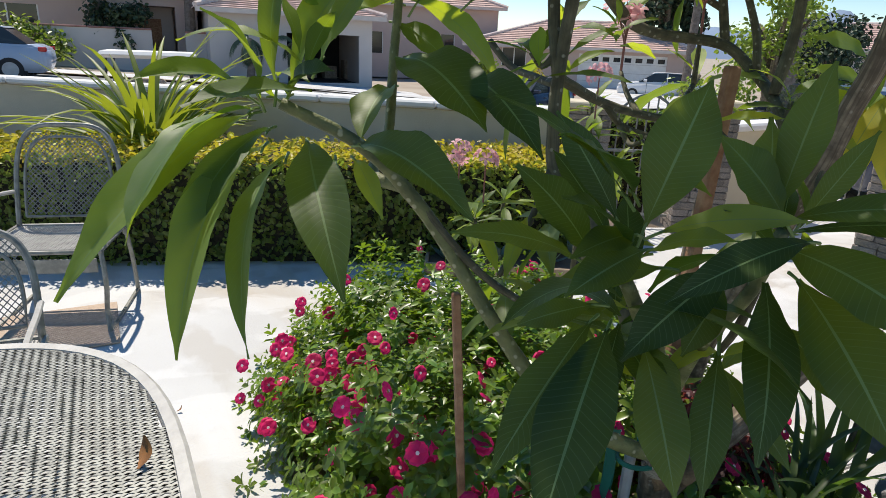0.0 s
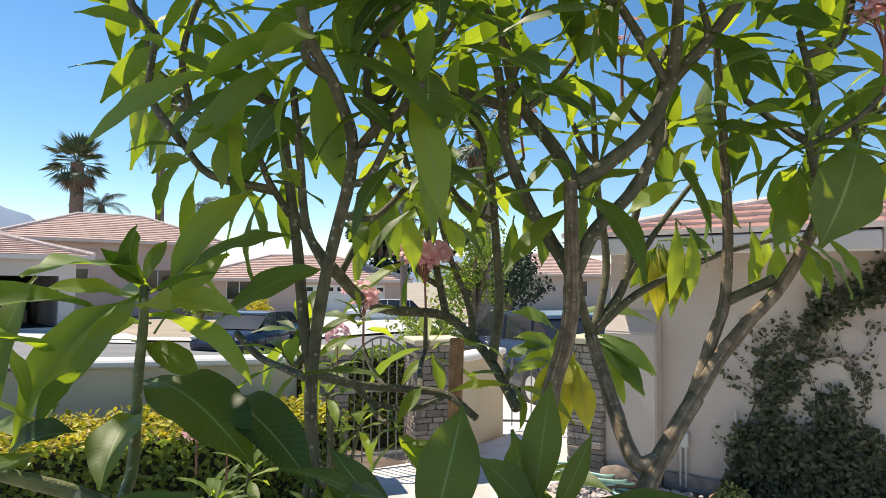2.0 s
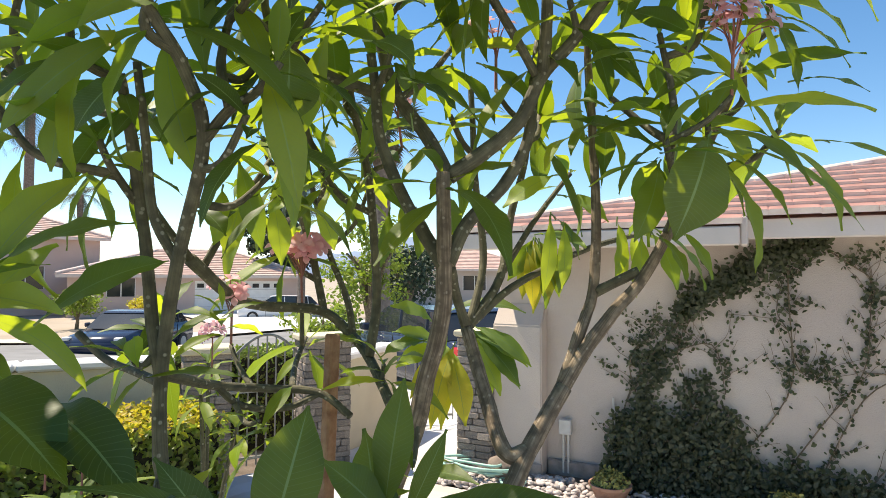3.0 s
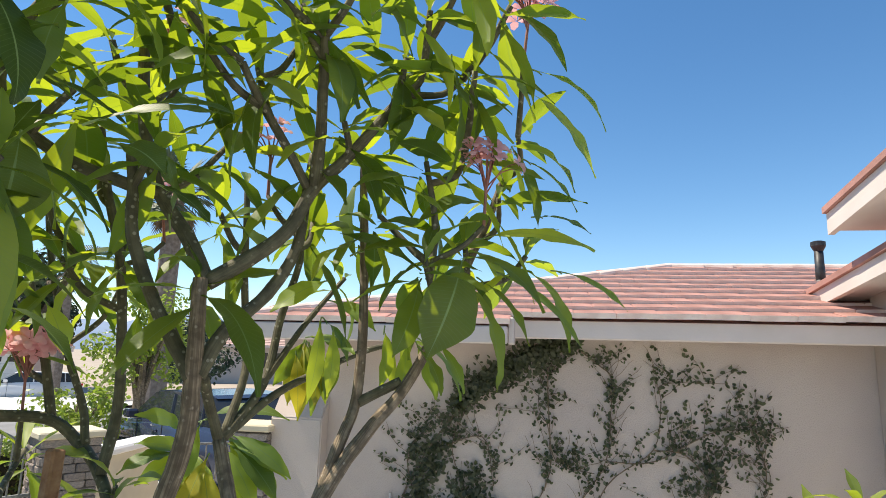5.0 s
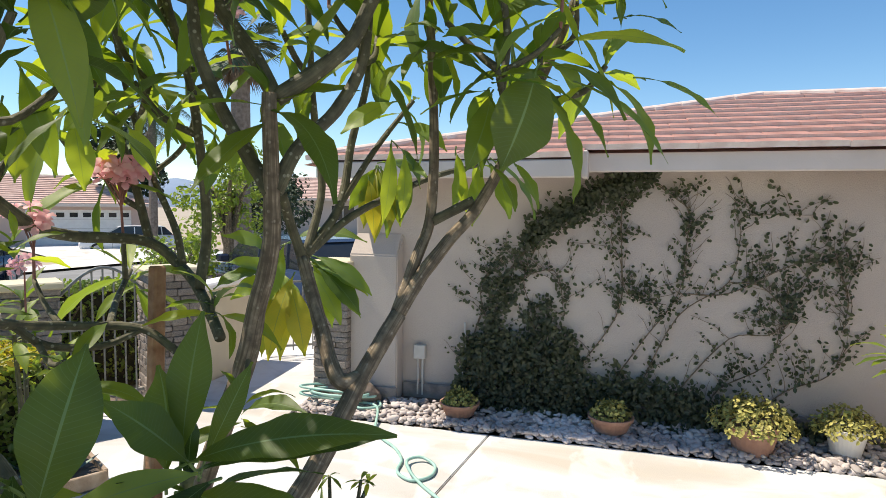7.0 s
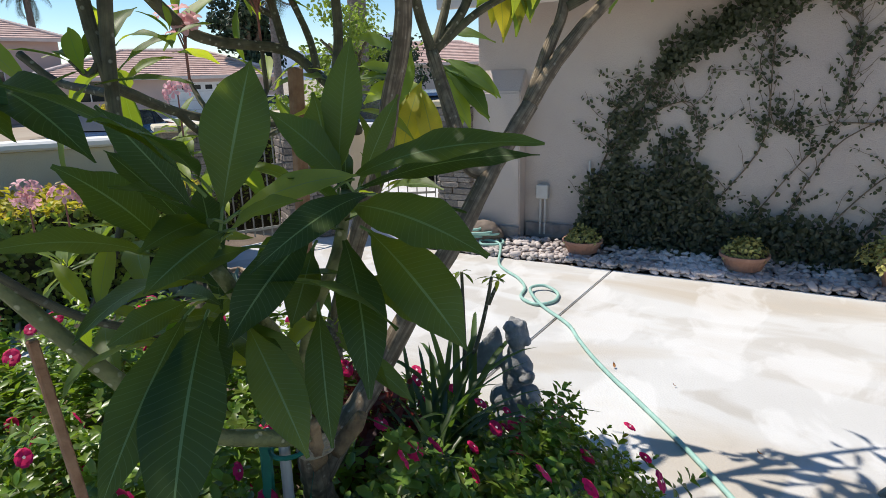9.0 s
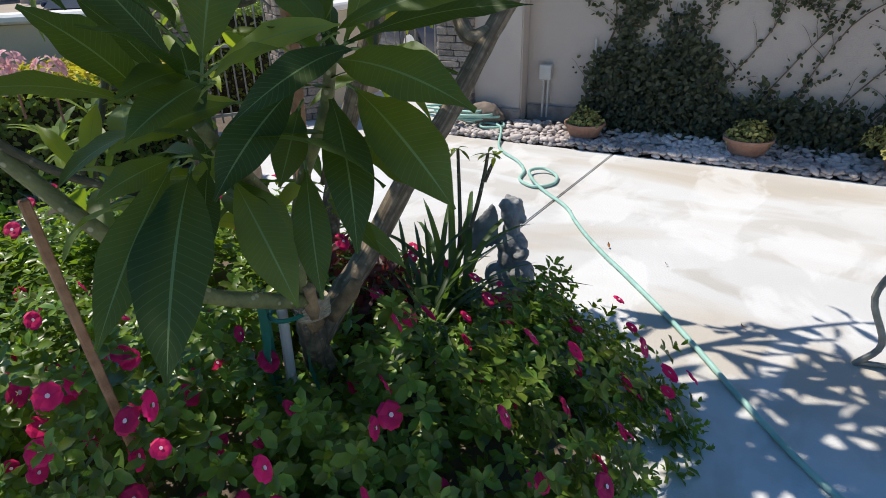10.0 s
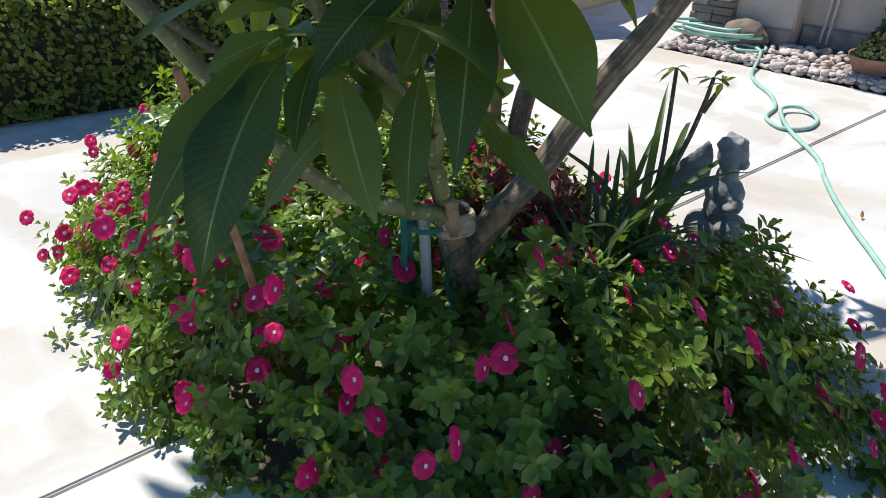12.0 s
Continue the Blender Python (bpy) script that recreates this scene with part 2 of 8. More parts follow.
M_VINE = mat("vine_leaf", (0.13, 0.138, 0.085), (0.065, 0.074, 0.043), 6, 0.55, translucent=(0.12, 0.17, 0.05))
island_tint(M_VINE, 0.4)
M_PETAL = mat("magenta_petal", (0.86, 0.014, 0.16), (0.72, 0.01, 0.12), 30, 0.6, rand=0.25, translucent=(0.98, 0.03, 0.26))
M_PETAL_EYE = mat("flower_eye", (0.95, 0.75, 0.8), (0.9, 0.6, 0.7), 30, 0.6)
M_PINK = mat("pink_petal", (0.88, 0.54, 0.56), (0.80, 0.36, 0.42), 25, 0.55, translucent=(0.92, 0.50, 0.52))
M_PINK_STALK = mat("reddish_stalk", (0.34, 0.13, 0.11), (0.22, 0.1, 0.07), 20, 0.7)
M_METAL = mat("grey_painted_metal", (0.30, 0.30, 0.27), (0.2, 0.2, 0.18), 25, 0.5, 0.1, 80, metal=0.3)
M_TABLE = mat("pale_table_metal", (0.52, 0.50, 0.46), (0.42, 0.40, 0.37), 20, 0.5, 0.1, 80)
M_IRON = mat("dark_iron", (0.06, 0.06, 0.06), (0.03, 0.03, 0.03), 20, 0.5, metal=0.4)
M_WOOD = mat("stake_wood", (0.42, 0.235, 0.13), (0.26, 0.12, 0.06), 18, 0.85, 0.4, 90)
M_MAT = mat("woven_mat", (0.56, 0.44, 0.34), (0.46, 0.35, 0.27), 40, 0.95, 0.5, 160)
M_WOOD_GREY = mat("weathered_wood", (0.42, 0.33, 0.25), (0.28, 0.2, 0.14), 12, 0.9, 0.4, 60)
M_TERRACOTTA = mat("terracotta", (0.42, 0.24, 0.17), (0.32, 0.17, 0.12), 8, 0.9, 0.3, 50)
M_HOSE = mat("mint_hose", (0.36, 0.58, 0.51), (0.27, 0.47, 0.41), 12, 0.45, 0.1, 80)
M_STATUE = mat("grey_cast_stone", (0.32, 0.32, 0.325), (0.2, 0.2, 0.2), 14, 0.9, 0.5, 60)
M_WHITE = mat("white_paint", (0.80, 0.79, 0.76), (0.74, 0.73, 0.70), 5, 0.6)
M_GLASS_DARK = mat("dark_window_glass", (0.03, 0.035, 0.04), (0.02, 0.025, 0.03), 2, 0.08)
M_RUBBER = mat("tyre_rubber", (0.03, 0.03, 0.03), (0.02, 0.02, 0.02), 10, 0.8)
M_CAR_WHITE = mat("white_car_paint", (0.80, 0.80, 0.80), (0.78, 0.78, 0.78), 2, 0.2)
M_CAR_BLUE = mat("pale_blue_car_paint", (0.45, 0.52, 0.62), (0.43, 0.50, 0.60), 2, 0.2)
M_CAR_DARK = mat("dark_navy_car_paint", (0.03, 0.04, 0.07), (0.028, 0.036, 0.062), 2, 0.15)
M_PALM = mat("palm_frond", (0.10, 0.14, 0.07), (0.06, 0.09, 0.045), 5, 0.6)
M_PALM_DRY = mat("dry_palm_frond", (0.24, 0.19, 0.13), (0.17, 0.13, 0.09), 5, 0.8)
M_PALM_TRUNK = mat("palm_trunk", (0.23, 0.19, 0.16), (0.14, 0.11, 0.09), 8, 0.95, 0.8, 20)
M_TREE_LEAF = mat("tree_leaf", (0.045, 0.075, 0.028), (0.025, 0.045, 0.018), 4, 0.6)
island_tint(M_TREE_LEAF, 0.4)
M_FOOTING = mat("rough_concrete_footing", (0.30, 0.27, 0.25), (0.17, 0.15, 0.14), 7, 0.95, 0.9, 45)
M_ROCK = mat("boulder_rock", (0.24, 0.19, 0.155), (0.14, 0.11, 0.09), 7, 0.9, 0.7, 30)
# Distance haze is put into the blue-grey base colour.
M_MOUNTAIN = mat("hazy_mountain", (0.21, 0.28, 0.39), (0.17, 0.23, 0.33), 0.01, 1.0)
M_TWINE = mat("jute_twine", (0.50, 0.42, 0.30), (0.36, 0.29, 0.2), 40, 0.95, 0.6, 200)
M_GREEN_TAPE = mat("green_tape", (0.02, 0.20, 0.14), (0.015, 0.15, 0.10), 15, 0.5)
M_SUCCULENT = mat("yellow_green_succulent", (0.42, 0.36, 0.10), (0.24, 0.24, 0.06), 8, 0.6)
island_tint(M_SUCCULENT, 0.4)
M_GREY_BOX = mat("grey_utility_box", (0.55, 0.53, 0.50), (0.48, 0.46, 0.43), 10, 0.6)
M_PLASTER_PINK = mat("pink_house_plaster", (0.60, 0.47, 0.41), (0.55, 0.42, 0.37), 0.6, 0.95)
M_PLASTER_GREY = mat("grey_house_plaster", (0.52, 0.46, 0.42), (0.48, 0.42, 0.38), 0.6, 0.95)
M_PLASTER_PALE = mat("pale_house_plaster", (0.66, 0.60, 0.56), (0.60, 0.54, 0.50), 0.6, 0.95)
M_FAR_TILE = mat("far_roof_tile", (0.62, 0.44, 0.38), (0.48, 0.32, 0.27), 2, 0.9)
# Near-black for the open garage's back wall and floor: its shade, as colour.
M_DARK = mat("dark_opening", (0.03, 0.028, 0.025), (0.02, 0.018, 0.016), 2, 0.9)


# ---- mesh tools ----
def part(name, bm, material, parent=None, label="", smooth=False):
    me = bpy.data.meshes.new(name)
    bm.to_mesh(me)
    bm.free()
    me.materials.append(material)
    if smooth:
        me.polygons.foreach_set("use_smooth", [True] * len(me.polygons))
    ob = new(name, me)
    if parent:
        ob.parent = parent
    if label:
        ob["label"] = label
    return ob


def empty(name, m=None):
    ob = new(name)
    ob.empty_display_size = 0.1
    if m is not None:
        ob.matrix_world = m
    return ob


def box(bm, x0, x1, y0, y1, z0, z1, bevel=0.0, m=None):
    vs = [bm.verts.new((x, y, z)) for z in (z0, z1) for y in (y0, y1) for x in (x0, x1)]
    fs = [bm.faces.new([vs[i] for i in q]) for q in ((0, 2, 3, 1), (4, 5, 7, 6), (0, 1, 5, 4), (2, 6, 7, 3), (0, 4, 6, 2), (1, 3, 7, 5))]
    if bevel:
        es = list({e for f in fs for e in f.edges})
        r = bmesh.ops.bevel(bm, geom=es, offset=bevel, segments=1, affect="EDGES")
        vs = list({v for f in r["faces"] for v in f.verts} | {v for v in vs if v.is_valid})
    if m is not None:
        bmesh.ops.transform(bm, matrix=m, verts=[v for v in vs if v.is_valid])
    return bm


def boxed(x0, x1, y0, y1, z0, z1, bevel=0.0, m=None):
    return box(bmesh.new(), x0, x1, y0, y1, z0, z1, bevel, m)


def smooth_line(points, steps):
    """Catmull-Rom through the points."""
    ps = [Vector(p) for p in points]
    ps = [ps[0] * 2 - ps[1]] + ps + [ps[-1] * 2 - ps[-2]]
    out = []
    for i in range(1, len(ps) - 2):
        a, b, c, d = ps[i - 1:i + 3]
        for k in range(steps):
            t = k / steps
            out.append(0.5 * (2 * b + (c - a) * t + (2 * a - 5 * b + 4 * c - d) * t * t + (3 * b - a - 3 * c + d) * t ** 3))
    out.append(ps[-2])
    return out


def tube(bm, points, r0, r1, sides=8, steps=5, lump=0.0, caps=True):
    line = smooth_line(points, steps) if steps > 1 else [Vector(p) for p in points]
    n, rings = len(line), []
    side = None
    for i, p in enumerate(line):
        d = (line[min(i + 1, n - 1)] - line[max(i - 1, 0)]).normalized()
        if side is None:
            side = d.orthogonal().normalized()
        side = (side - d * side.dot(d)).normalized()
        up = d.cross(side)
        r = r0 + (r1 - r0) * i / (n - 1)
        ring = []
        for k in range(sides):
            a = 2 * math.pi * k / sides
            rr = r * (1 + lump * noise.noise((p + side * math.cos(a) * 0.2 + up * math.sin(a) * 0.2) * 18))
            ring.append(bm.verts.new(p + (side * math.cos(a) + up * math.sin(a)) * rr))
        rings.append(ring)
    uv = bm.loops.layers.uv.verify()
    run = 0.0
    for i, (a, b) in enumerate(zip(rings, rings[1:])):
        step = (line[i + 1] - line[i]).length
        for k in range(sides):
            f = bm.faces.new((a[k], a[(k + 1) % sides], b[(k + 1) % sides], b[k]))
            for loop, c in zip(f.loops, ((k, run), (k + 1, run), (k + 1, run + step), (k, run + step))):
                loop[uv].uv = (c[0] / sides, c[1])
        run += step
    if caps:
        bm.faces.new(rings[0][::-1])
        bm.faces.new(rings[-1])
    return bm


def lathe(bm, profile, sides=20, at=(0, 0, 0)):
    rings = [[bm.verts.new((at[0] + r * math.cos(2 * math.pi * k / sides), at[1] + r * math.sin(2 * math.pi * k / sides), at[2] + z))
              for k in range(sides)] for r, z in profile]
    for a, b in zip(rings, rings[1:]):
        for k in range(sides):
            bm.faces.new((a[k], a[(k + 1) % sides], b[(k + 1) % sides], b[k]))
    bm.faces.new(rings[0][::-1])
    bm.faces.new(rings[-1])
    return bm


def mesh_from(name, verts, faces, material, uvs=None, smooth=True):
    me = bpy.data.meshes.new(name)
    me.from_pydata([tuple(v) for v in verts], [], faces)
    me.materials.append(material)
    if uvs is not None:
        layer = me.uv_layers.new(name="UVMap")
        idx = np.empty(len(me.loops), dtype=np.int32)
        me.loops.foreach_get("vertex_index", idx)
        layer.data.foreach_set("uv", np.asarray(uvs, dtype=np.float32)[idx].ravel())
    if smooth:
        me.polygons.foreach_set("use_smooth", [True] * len(me.polygons))
    me.update()
    return me


def frame_of(direction, up=(0, 0, 1)):
    """A turn whose x runs along direction, with z near up."""
    x = Vector(direction).normalized()
    z = Vector(up) - x * Vector(up).dot(x)
    z = z.normalized() if z.length > 1e-4 else x.orthogonal().normalized()
    y = z.cross(x)
    return Matrix((x, y, z)).transposed()


RNG = random.Random(7)


# ---- ground, paving and house ----
def ground_grid(name, x0, x1, y0, y1, step, height, material):
    nx, ny = round((x1 - x0) / step), round((y1 - y0) / step)
    vs = [(x0 + i * step, y0 + j * step, height(x0 + i * step, y0 + j * step)) for j in range(ny + 1) for i in range(nx + 1)]
    fs = [(j * (nx + 1) + i, j * (nx + 1) + i + 1, (j + 1) * (nx + 1) + i + 1, (j + 1) * (nx + 1) + i) for j in range(ny) for i in range(nx)]
    return new(name, mesh_from(name, vs, fs, material))


def lerp_table(v, table):
    for (a, za), (b, zb) in zip(table, table[1:]):
        if v <= b:
            return za + (zb - za) * max(0.0, min(1.0, (v - a) / (b - a)))
    return table[-1][1]


def terrain(x, y):
    """The street falls to the right of the gate and rises again; far off the land is level."""
    street = lerp_table(x, ((-12, 0.55), (0, 0.28), (9, -0.15), (17, -0.74), (27, -0.55), (45, -0.4)))
    k = max(0.0, min(1.0, (y - 9) / 8)) * max(0.0, min(1.0, (150 - y) / 100))
    return -0.22 * (1 - k) + street * k if y < 60 else -0.3 * (1 - k) + street * k


steps = [-4000, -1500, -500, -150, -60] + list(range(-40, 61, 2)) + [75, 110, 200, 500, 1500, 4000]
vs = [(x, y, terrain(x, y)) for y in steps for x in steps]
k = len(steps)
fs = [(j * k + i, j * k + i + 1, (j + 1) * k + i + 1, (j + 1) * k + i) for j in range(k - 1) for i in range(k - 1)]
tagged(new("ground", mesh_from("ground", vs, fs, M_GROUND)), "pale dry desert ground reaching to the hills", "ground", kind="structure")


def strip(name, line, half, lift, material, label, category):
    """A band of paving that follows the land along a line."""
    line = smooth_line([(x, y, 0) for x, y in line], 10)
    vs, fs = [], []
    for i, p in enumerate(line):
        d = (line[min(i + 1, len(line) - 1)] - line[max(i - 1, 0)]).normalized()
        n = Vector((-d.y, d.x, 0))
        for s in (-1, -0.5, 0, 0.5, 1):
            q = p + n * half * s
            vs.append((q.x, q.y, terrain(q.x, q.y) + lift))
    for i in range(len(line) - 1):
        for c in range(4):
            fs.append((i * 5 + c, i * 5 + c + 1, i * 5 + c + 6, i * 5 + c + 5))
    return tagged(new(name, mesh_from(name, vs, fs, material)), label, category, kind="structure")


strip("road", [(-40, 24), (-10, 20.5), (5, 18.5), (16, 17), (30, 12), (48, 2)], 4.2, 0.05, M_ASPHALT, "grey asphalt residential street in full sun", "road")
strip("pavement_near", [(-40, 18.6), (-10, 15.2), (5, 13.3), (15, 11.9), (27, 7), (44, -3)], 0.9, 0.12, M_CONCRETE, "pale concrete pavement beside the street", "pavement")
strip("pavement_far", [(-40, 29.2), (-10, 25.8), (6, 23.8), (17, 22.2), (33, 17), (52, 7)], 0.9, 0.12, M_CONCRETE, "pale concrete pavement across the street", "pavement")
strip("driveway", [(9.5, 22), (11.2, 25.2), (12, 27.8)], 2.6, 0.09, M_CONCRETE, "pale concrete driveway before a garage", "driveway")
strip("driveway", [(24, 20), (27, 25), (30, 31)], 3.0, 0.09, M_CONCRETE, "pale concrete driveway before a white garage door", "driveway")
strip("driveway", [(8, 5.5), (11, 9), (14, 13.5)], 2.4, 0.09, M_CONCRETE, "pale concrete driveway outside the gate", "driveway")

EDGE_X, WALL_X = 6.77, 7.36
SEAM = lambda x: 1.98 - (x - 2.2) * 0.11


def patio_slab(name, pts, z=0.0):
    bm = bmesh.new()
    top = [bm.verts.new((x, y, z)) for x, y in pts]
    f = bm.faces.new(top)
    if f.normal.z < 0:
        f.normal_flip()
    r = bmesh.ops.extrude_face_region(bm, geom=[f])
    bmesh.ops.translate(bm, vec=(0, 0, -0.12), verts=[v for v in r["geom"] if isinstance(v, bmesh.types.BMVert)])
    bmesh.ops.recalc_face_normals(bm, faces=bm.faces)
    top_edges = [e for e in bm.edges if all(abs(v.co.z - z) < 1e-5 for v in e.verts)]
    bmesh.ops.bevel(bm, geom=top_edges, offset=0.006, segments=2, affect="EDGES")
    return part(name, bm, M_CONCRETE)


g = 0.006
for a, b in (((-8, EDGE_X), "near"), ((-8, EDGE_X), "far")):
    x0, x1 = a
    if b == "near":
        pts = [(x0, -5), (x1, -5), (x1, SEAM(x1) - g), (x0, SEAM(x0) - g)]
    else:
        pts = [(x0, SEAM(x0) + g), (x1, SEAM(x1) + g), (x1, 4.7), (x0, 10.5)]
    tagged(patio_slab("pavement", pts), "sun-bleached pale concrete patio slab with faint stains", "pavement", kind="structure")
tagged(patio_slab("pavement", [(EDGE_X + 0.004, 3.3), (12, 3.3), (12, 4.6), (EDGE_X + 0.004, 4.6)], -0.01), "pale concrete walkway through the side gate", "pavement", kind="structure")
tagged(part("joint", boxed(-8, EDGE_X, -5, 10.4, -0.13, -0.05), M_DIRT), "dark dirt in the slab joint", "ground", kind="structure")
tagged(ground_grid("rock_bed_soil", EDGE_X + 0.01, WALL_X + 0.05, -4.5, 3.3, 0.1,
                   lambda x, y: -0.03 + 0.16 * max(0.0, (x - EDGE_X - 0.15) / 0.6) + 0.012 * noise.noise((x * 5, y * 5, 0)), M_DIRT),
       "dark soil bed sloping up to the house wall", "soil", kind="structure")


def wall_piece(name, x0, x1, y0, y1, z0, z1, material, label, bevel=0.01):
    return tagged(part(name, boxed(x0, x1, y0, y1, z0, z1, bevel), material), label, "wall", kind="structure")


wall_piece("wall_house", WALL_X, WALL_X + 0.2, -4.6, 2.9, -0.3, 2.35, M_STUCCO, "warm beige stucco house wall with a climbing vine")
bm = boxed(7.19, WALL_X - 0.003, 2.43, 2.9, -0.3, 1.4)
for v in bm.verts:
    if v.co.z > 1 and v.co.x > 7.3:
        v.co.z = 1.6
bmesh.ops.bevel(bm, geom=[e for e in bm.edges if max(v.co.z for v in e.verts) > 1], offset=0.012, segments=2, affect="EDGES")
tagged(part("wall_wing", bm, M_STUCCO), "beige stucco buttress with a sloping top at the house corner", "wall", kind="structure")
bm = bmesh.new()
for k in range(9):
    y0 = -2.0 + k * 0.492
    box(bm, 7.318 + 0.01 * noise.noise((k, 0, 0)), WALL_X - 0.004, y0, y0 + 0.485, -0.1, 0.2 + 0.04 * noise.noise((k * 1.7, 3, 0)), 0.012)
box(bm, 7.165, 7.187, 2.42, 2.9, -0.1, 0.19, 0.01)
tagged(part("wall_footing", bm, M_FOOTING), "rough dark concrete footing along the foot of the wall", "footing", kind="structure")
wall_piece("wall_house_end", WALL_X + 0.2, 13.0, 2.7, 2.9, -0.3, 2.35, M_STUCCO, "beige stucco end wall of the house")
wall_piece("wall_right", 5.2, WALL_X, -2.3, -2.08, -0.3, 2.6, M_STUCCO, "beige stucco wall at right angles to the vine wall")

# eaves, fascia and the tiled roof
FX = 6.97
wall_piece("fascia", FX, FX + 0.05, -2.0, 0.8, 2.13, 2.285, M_FASCIA, "pale painted fascia board under the tiles")
wall_piece("fascia_low", 6.72, 6.77, 0.8, 3.0, 2.075, 2.215, M_FASCIA, "pale painted fascia board over the corner")
wall_piece("fascia_return", 6.77, FX + 0.05, 0.75, 0.80, 2.075, 2.285, M_FASCIA, "short painted fascia return")
tagged(part("soffit", boxed(FX + 0.05, WALL_X, -4.4, 0.8, 2.24, 2.27), M_FASCIA), "painted eave soffit boards", "soffit", kind="structure")
tagged(part("soffit", boxed(6.77, WALL_X, 0.8, 3.0, 2.17, 2.2), M_FASCIA), "painted eave soffit boards", "soffit", kind="structure")


# ---- the plumeria tree ----
def leaf_mesh(name, length, width, droop, fold, seed, material, rows=12):
    """A lance-shaped leaf along +x: folded at the midrib, bending down towards its tip, with a rippled margin."""
    r = random.Random(seed)
    vs, uvs, fs = [], [], []
    ph = r.random() * 6
    twist = r.uniform(-0.18, 0.18)
    for i in range(rows + 1):
        u = i / rows
        ang = -droop * u
        x = length * (math.sin(droop * u) / droop if droop > 1e-3 else u)
        z = -length * ((1 - math.cos(droop * u)) / droop if droop > 1e-3 else 0)
        w = width * 0.5 * math.sin(math.pi * min(0.995, u ** 1.12)) ** (1.0 if u < 0.55 else 1.15)
        w = max(w, 0.003)
        if u < 0.07:
            w = 0.004 + w * u * 5
        for k, s in enumerate((-1, -0.5, 0, 0.5, 1)):
            rip = (0.04 * math.sin(u * 17 + ph + s * 2) + 0.018 * math.sin(u * 31 + ph * 2 - s)) * width * abs(s) ** 2
            lift = fold * abs(s) * w + rip
            y = s * w * math.cos(fold * 0.6)
            tw = twist * u
            yy, zz = y * math.cos(tw) - lift * math.sin(tw), y * math.sin(tw) + lift * math.cos(tw)
            vs.append((x + zz * math.sin(ang) * -1, yy, z + zz * math.cos(ang)))
            uvs.append((u, 0.5 + s * 0.5))
    for i in range(rows):
        for k in range(4):
            a = i * 5 + k
            fs.append((a, a + 5, a + 6, a + 1))
    return vs, fs, uvs


LEAF_KINDS = []
for k, (ln_, wd_, dr_, fo_) in enumerate(((0.30, 0.062, 0.7, 0.22), (0.34, 0.068, 1.0, 0.25), (0.26, 0.058, 0.5, 0.3), (0.36, 0.072, 1.25, 0.18),
                                          (0.22, 0.05, 0.8, 0.35), (0.31, 0.062, 0.45, 0.25))):
    LEAF_KINDS.append(leaf_mesh("leaf", ln_ * 1.06, wd_ * 1.24, dr_, fo_, k, M_LEAF))
LEAF_DATA = [mesh_from("leaf", v, f, M_LEAF, uv) for v, f, uv in LEAF_KINDS]
LEAF_DATA_D = [mesh_from("leaf", [(x, y * 1.1, z) for x, y, z in v], f, M_LEAF_SHADE, uv) for v, f, uv in LEAF_KINDS]
LEAF_DATA_Y = [mesh_from("leaf", v, f, M_LEAF_YELLOW, uv) for v, f, uv in LEAF_KINDS[:3]]

tree = tagged(empty("plumeria_tree", Matrix.Translation((3.1, 1.6, 0.1))), "many-branched plumeria with long green leaves and pink flower clusters", "tree")
TREE_INV = tree.matrix_world.inverted()


def branch(name, pts, r0, r1, material, sides=10, lump=0.12, steps=6):
    bm = tube(bmesh.new(), [TREE_INV @ Vector(p) for p in pts], r0, r1, sides, steps, lump)
    return part(name, bm, material, tree, smooth=True)


JOINTS, LIMB_TIPS = [], []


def limb(pts, r0, r1, material):
    branch("limb", pts, r0, r1, material)
    JOINTS.extend(p for p in smooth_line(pts, 4) if p.z > 1.3)
    LIMB_TIPS.append((Vector(pts[-1]), Vector(pts[-1]) - Vector(pts[-2])))


# the cut trunk with its stub, and the limbs that spring from it
branch("trunk", [(3.24, 1.68, 0.0), (3.2, 1.66, 0.25), (3.13, 1.62, 0.46), (3.07, 1.58, 0.62)], 0.052, 0.036, M_BARK, 12, 0.3)
branch("cut_stub", [(3.1, 1.58, 0.52), (3.07, 1.55, 0.6), (3.04, 1.53, 0.69)], 0.03, 0.016, M_CUT_WOOD, 9, 0.6)
branch("cut_stub", [(3.18, 1.58, 0.5), (3.21, 1.53, 0.57), (3.22, 1.5, 0.62)], 0.026, 0.018, M_CUT_WOOD, 9, 0.5)
limb([(3.04, 1.56, 0.64), (2.92, 1.57, 0.7), (2.76, 1.64, 0.8), (2.62, 1.74, 1.02), (2.49, 1.84, 1.26), (2.36, 1.9, 1.41), (2.2, 1.96, 1.5)], 0.023, 0.013, M_GREEN_STEM)
limb([(2.45, 1.86, 1.32), (2.41, 1.97, 1.34), (2.5, 2.09, 1.41), (2.55, 2.18, 1.58), (2.58, 2.22, 1.73), (2.58, 2.23, 1.82)], 0.0145, 0.011, M_GREEN_STEM)
limb([(3.06, 1.57, 0.64), (2.98, 1.52, 0.85), (2.86, 1.46, 1.02), (2.72, 1.4, 1.16), (2.66, 1.39, 1.24)], 0.02, 0.013, M_GREEN_STEM)
limb([(3.0, 1.53, 0.8), (2.96, 1.44, 1.02), (2.93, 1.33, 1.2), (2.91, 1.28, 1.34)], 0.016, 0.012, M_GREEN_STEM)
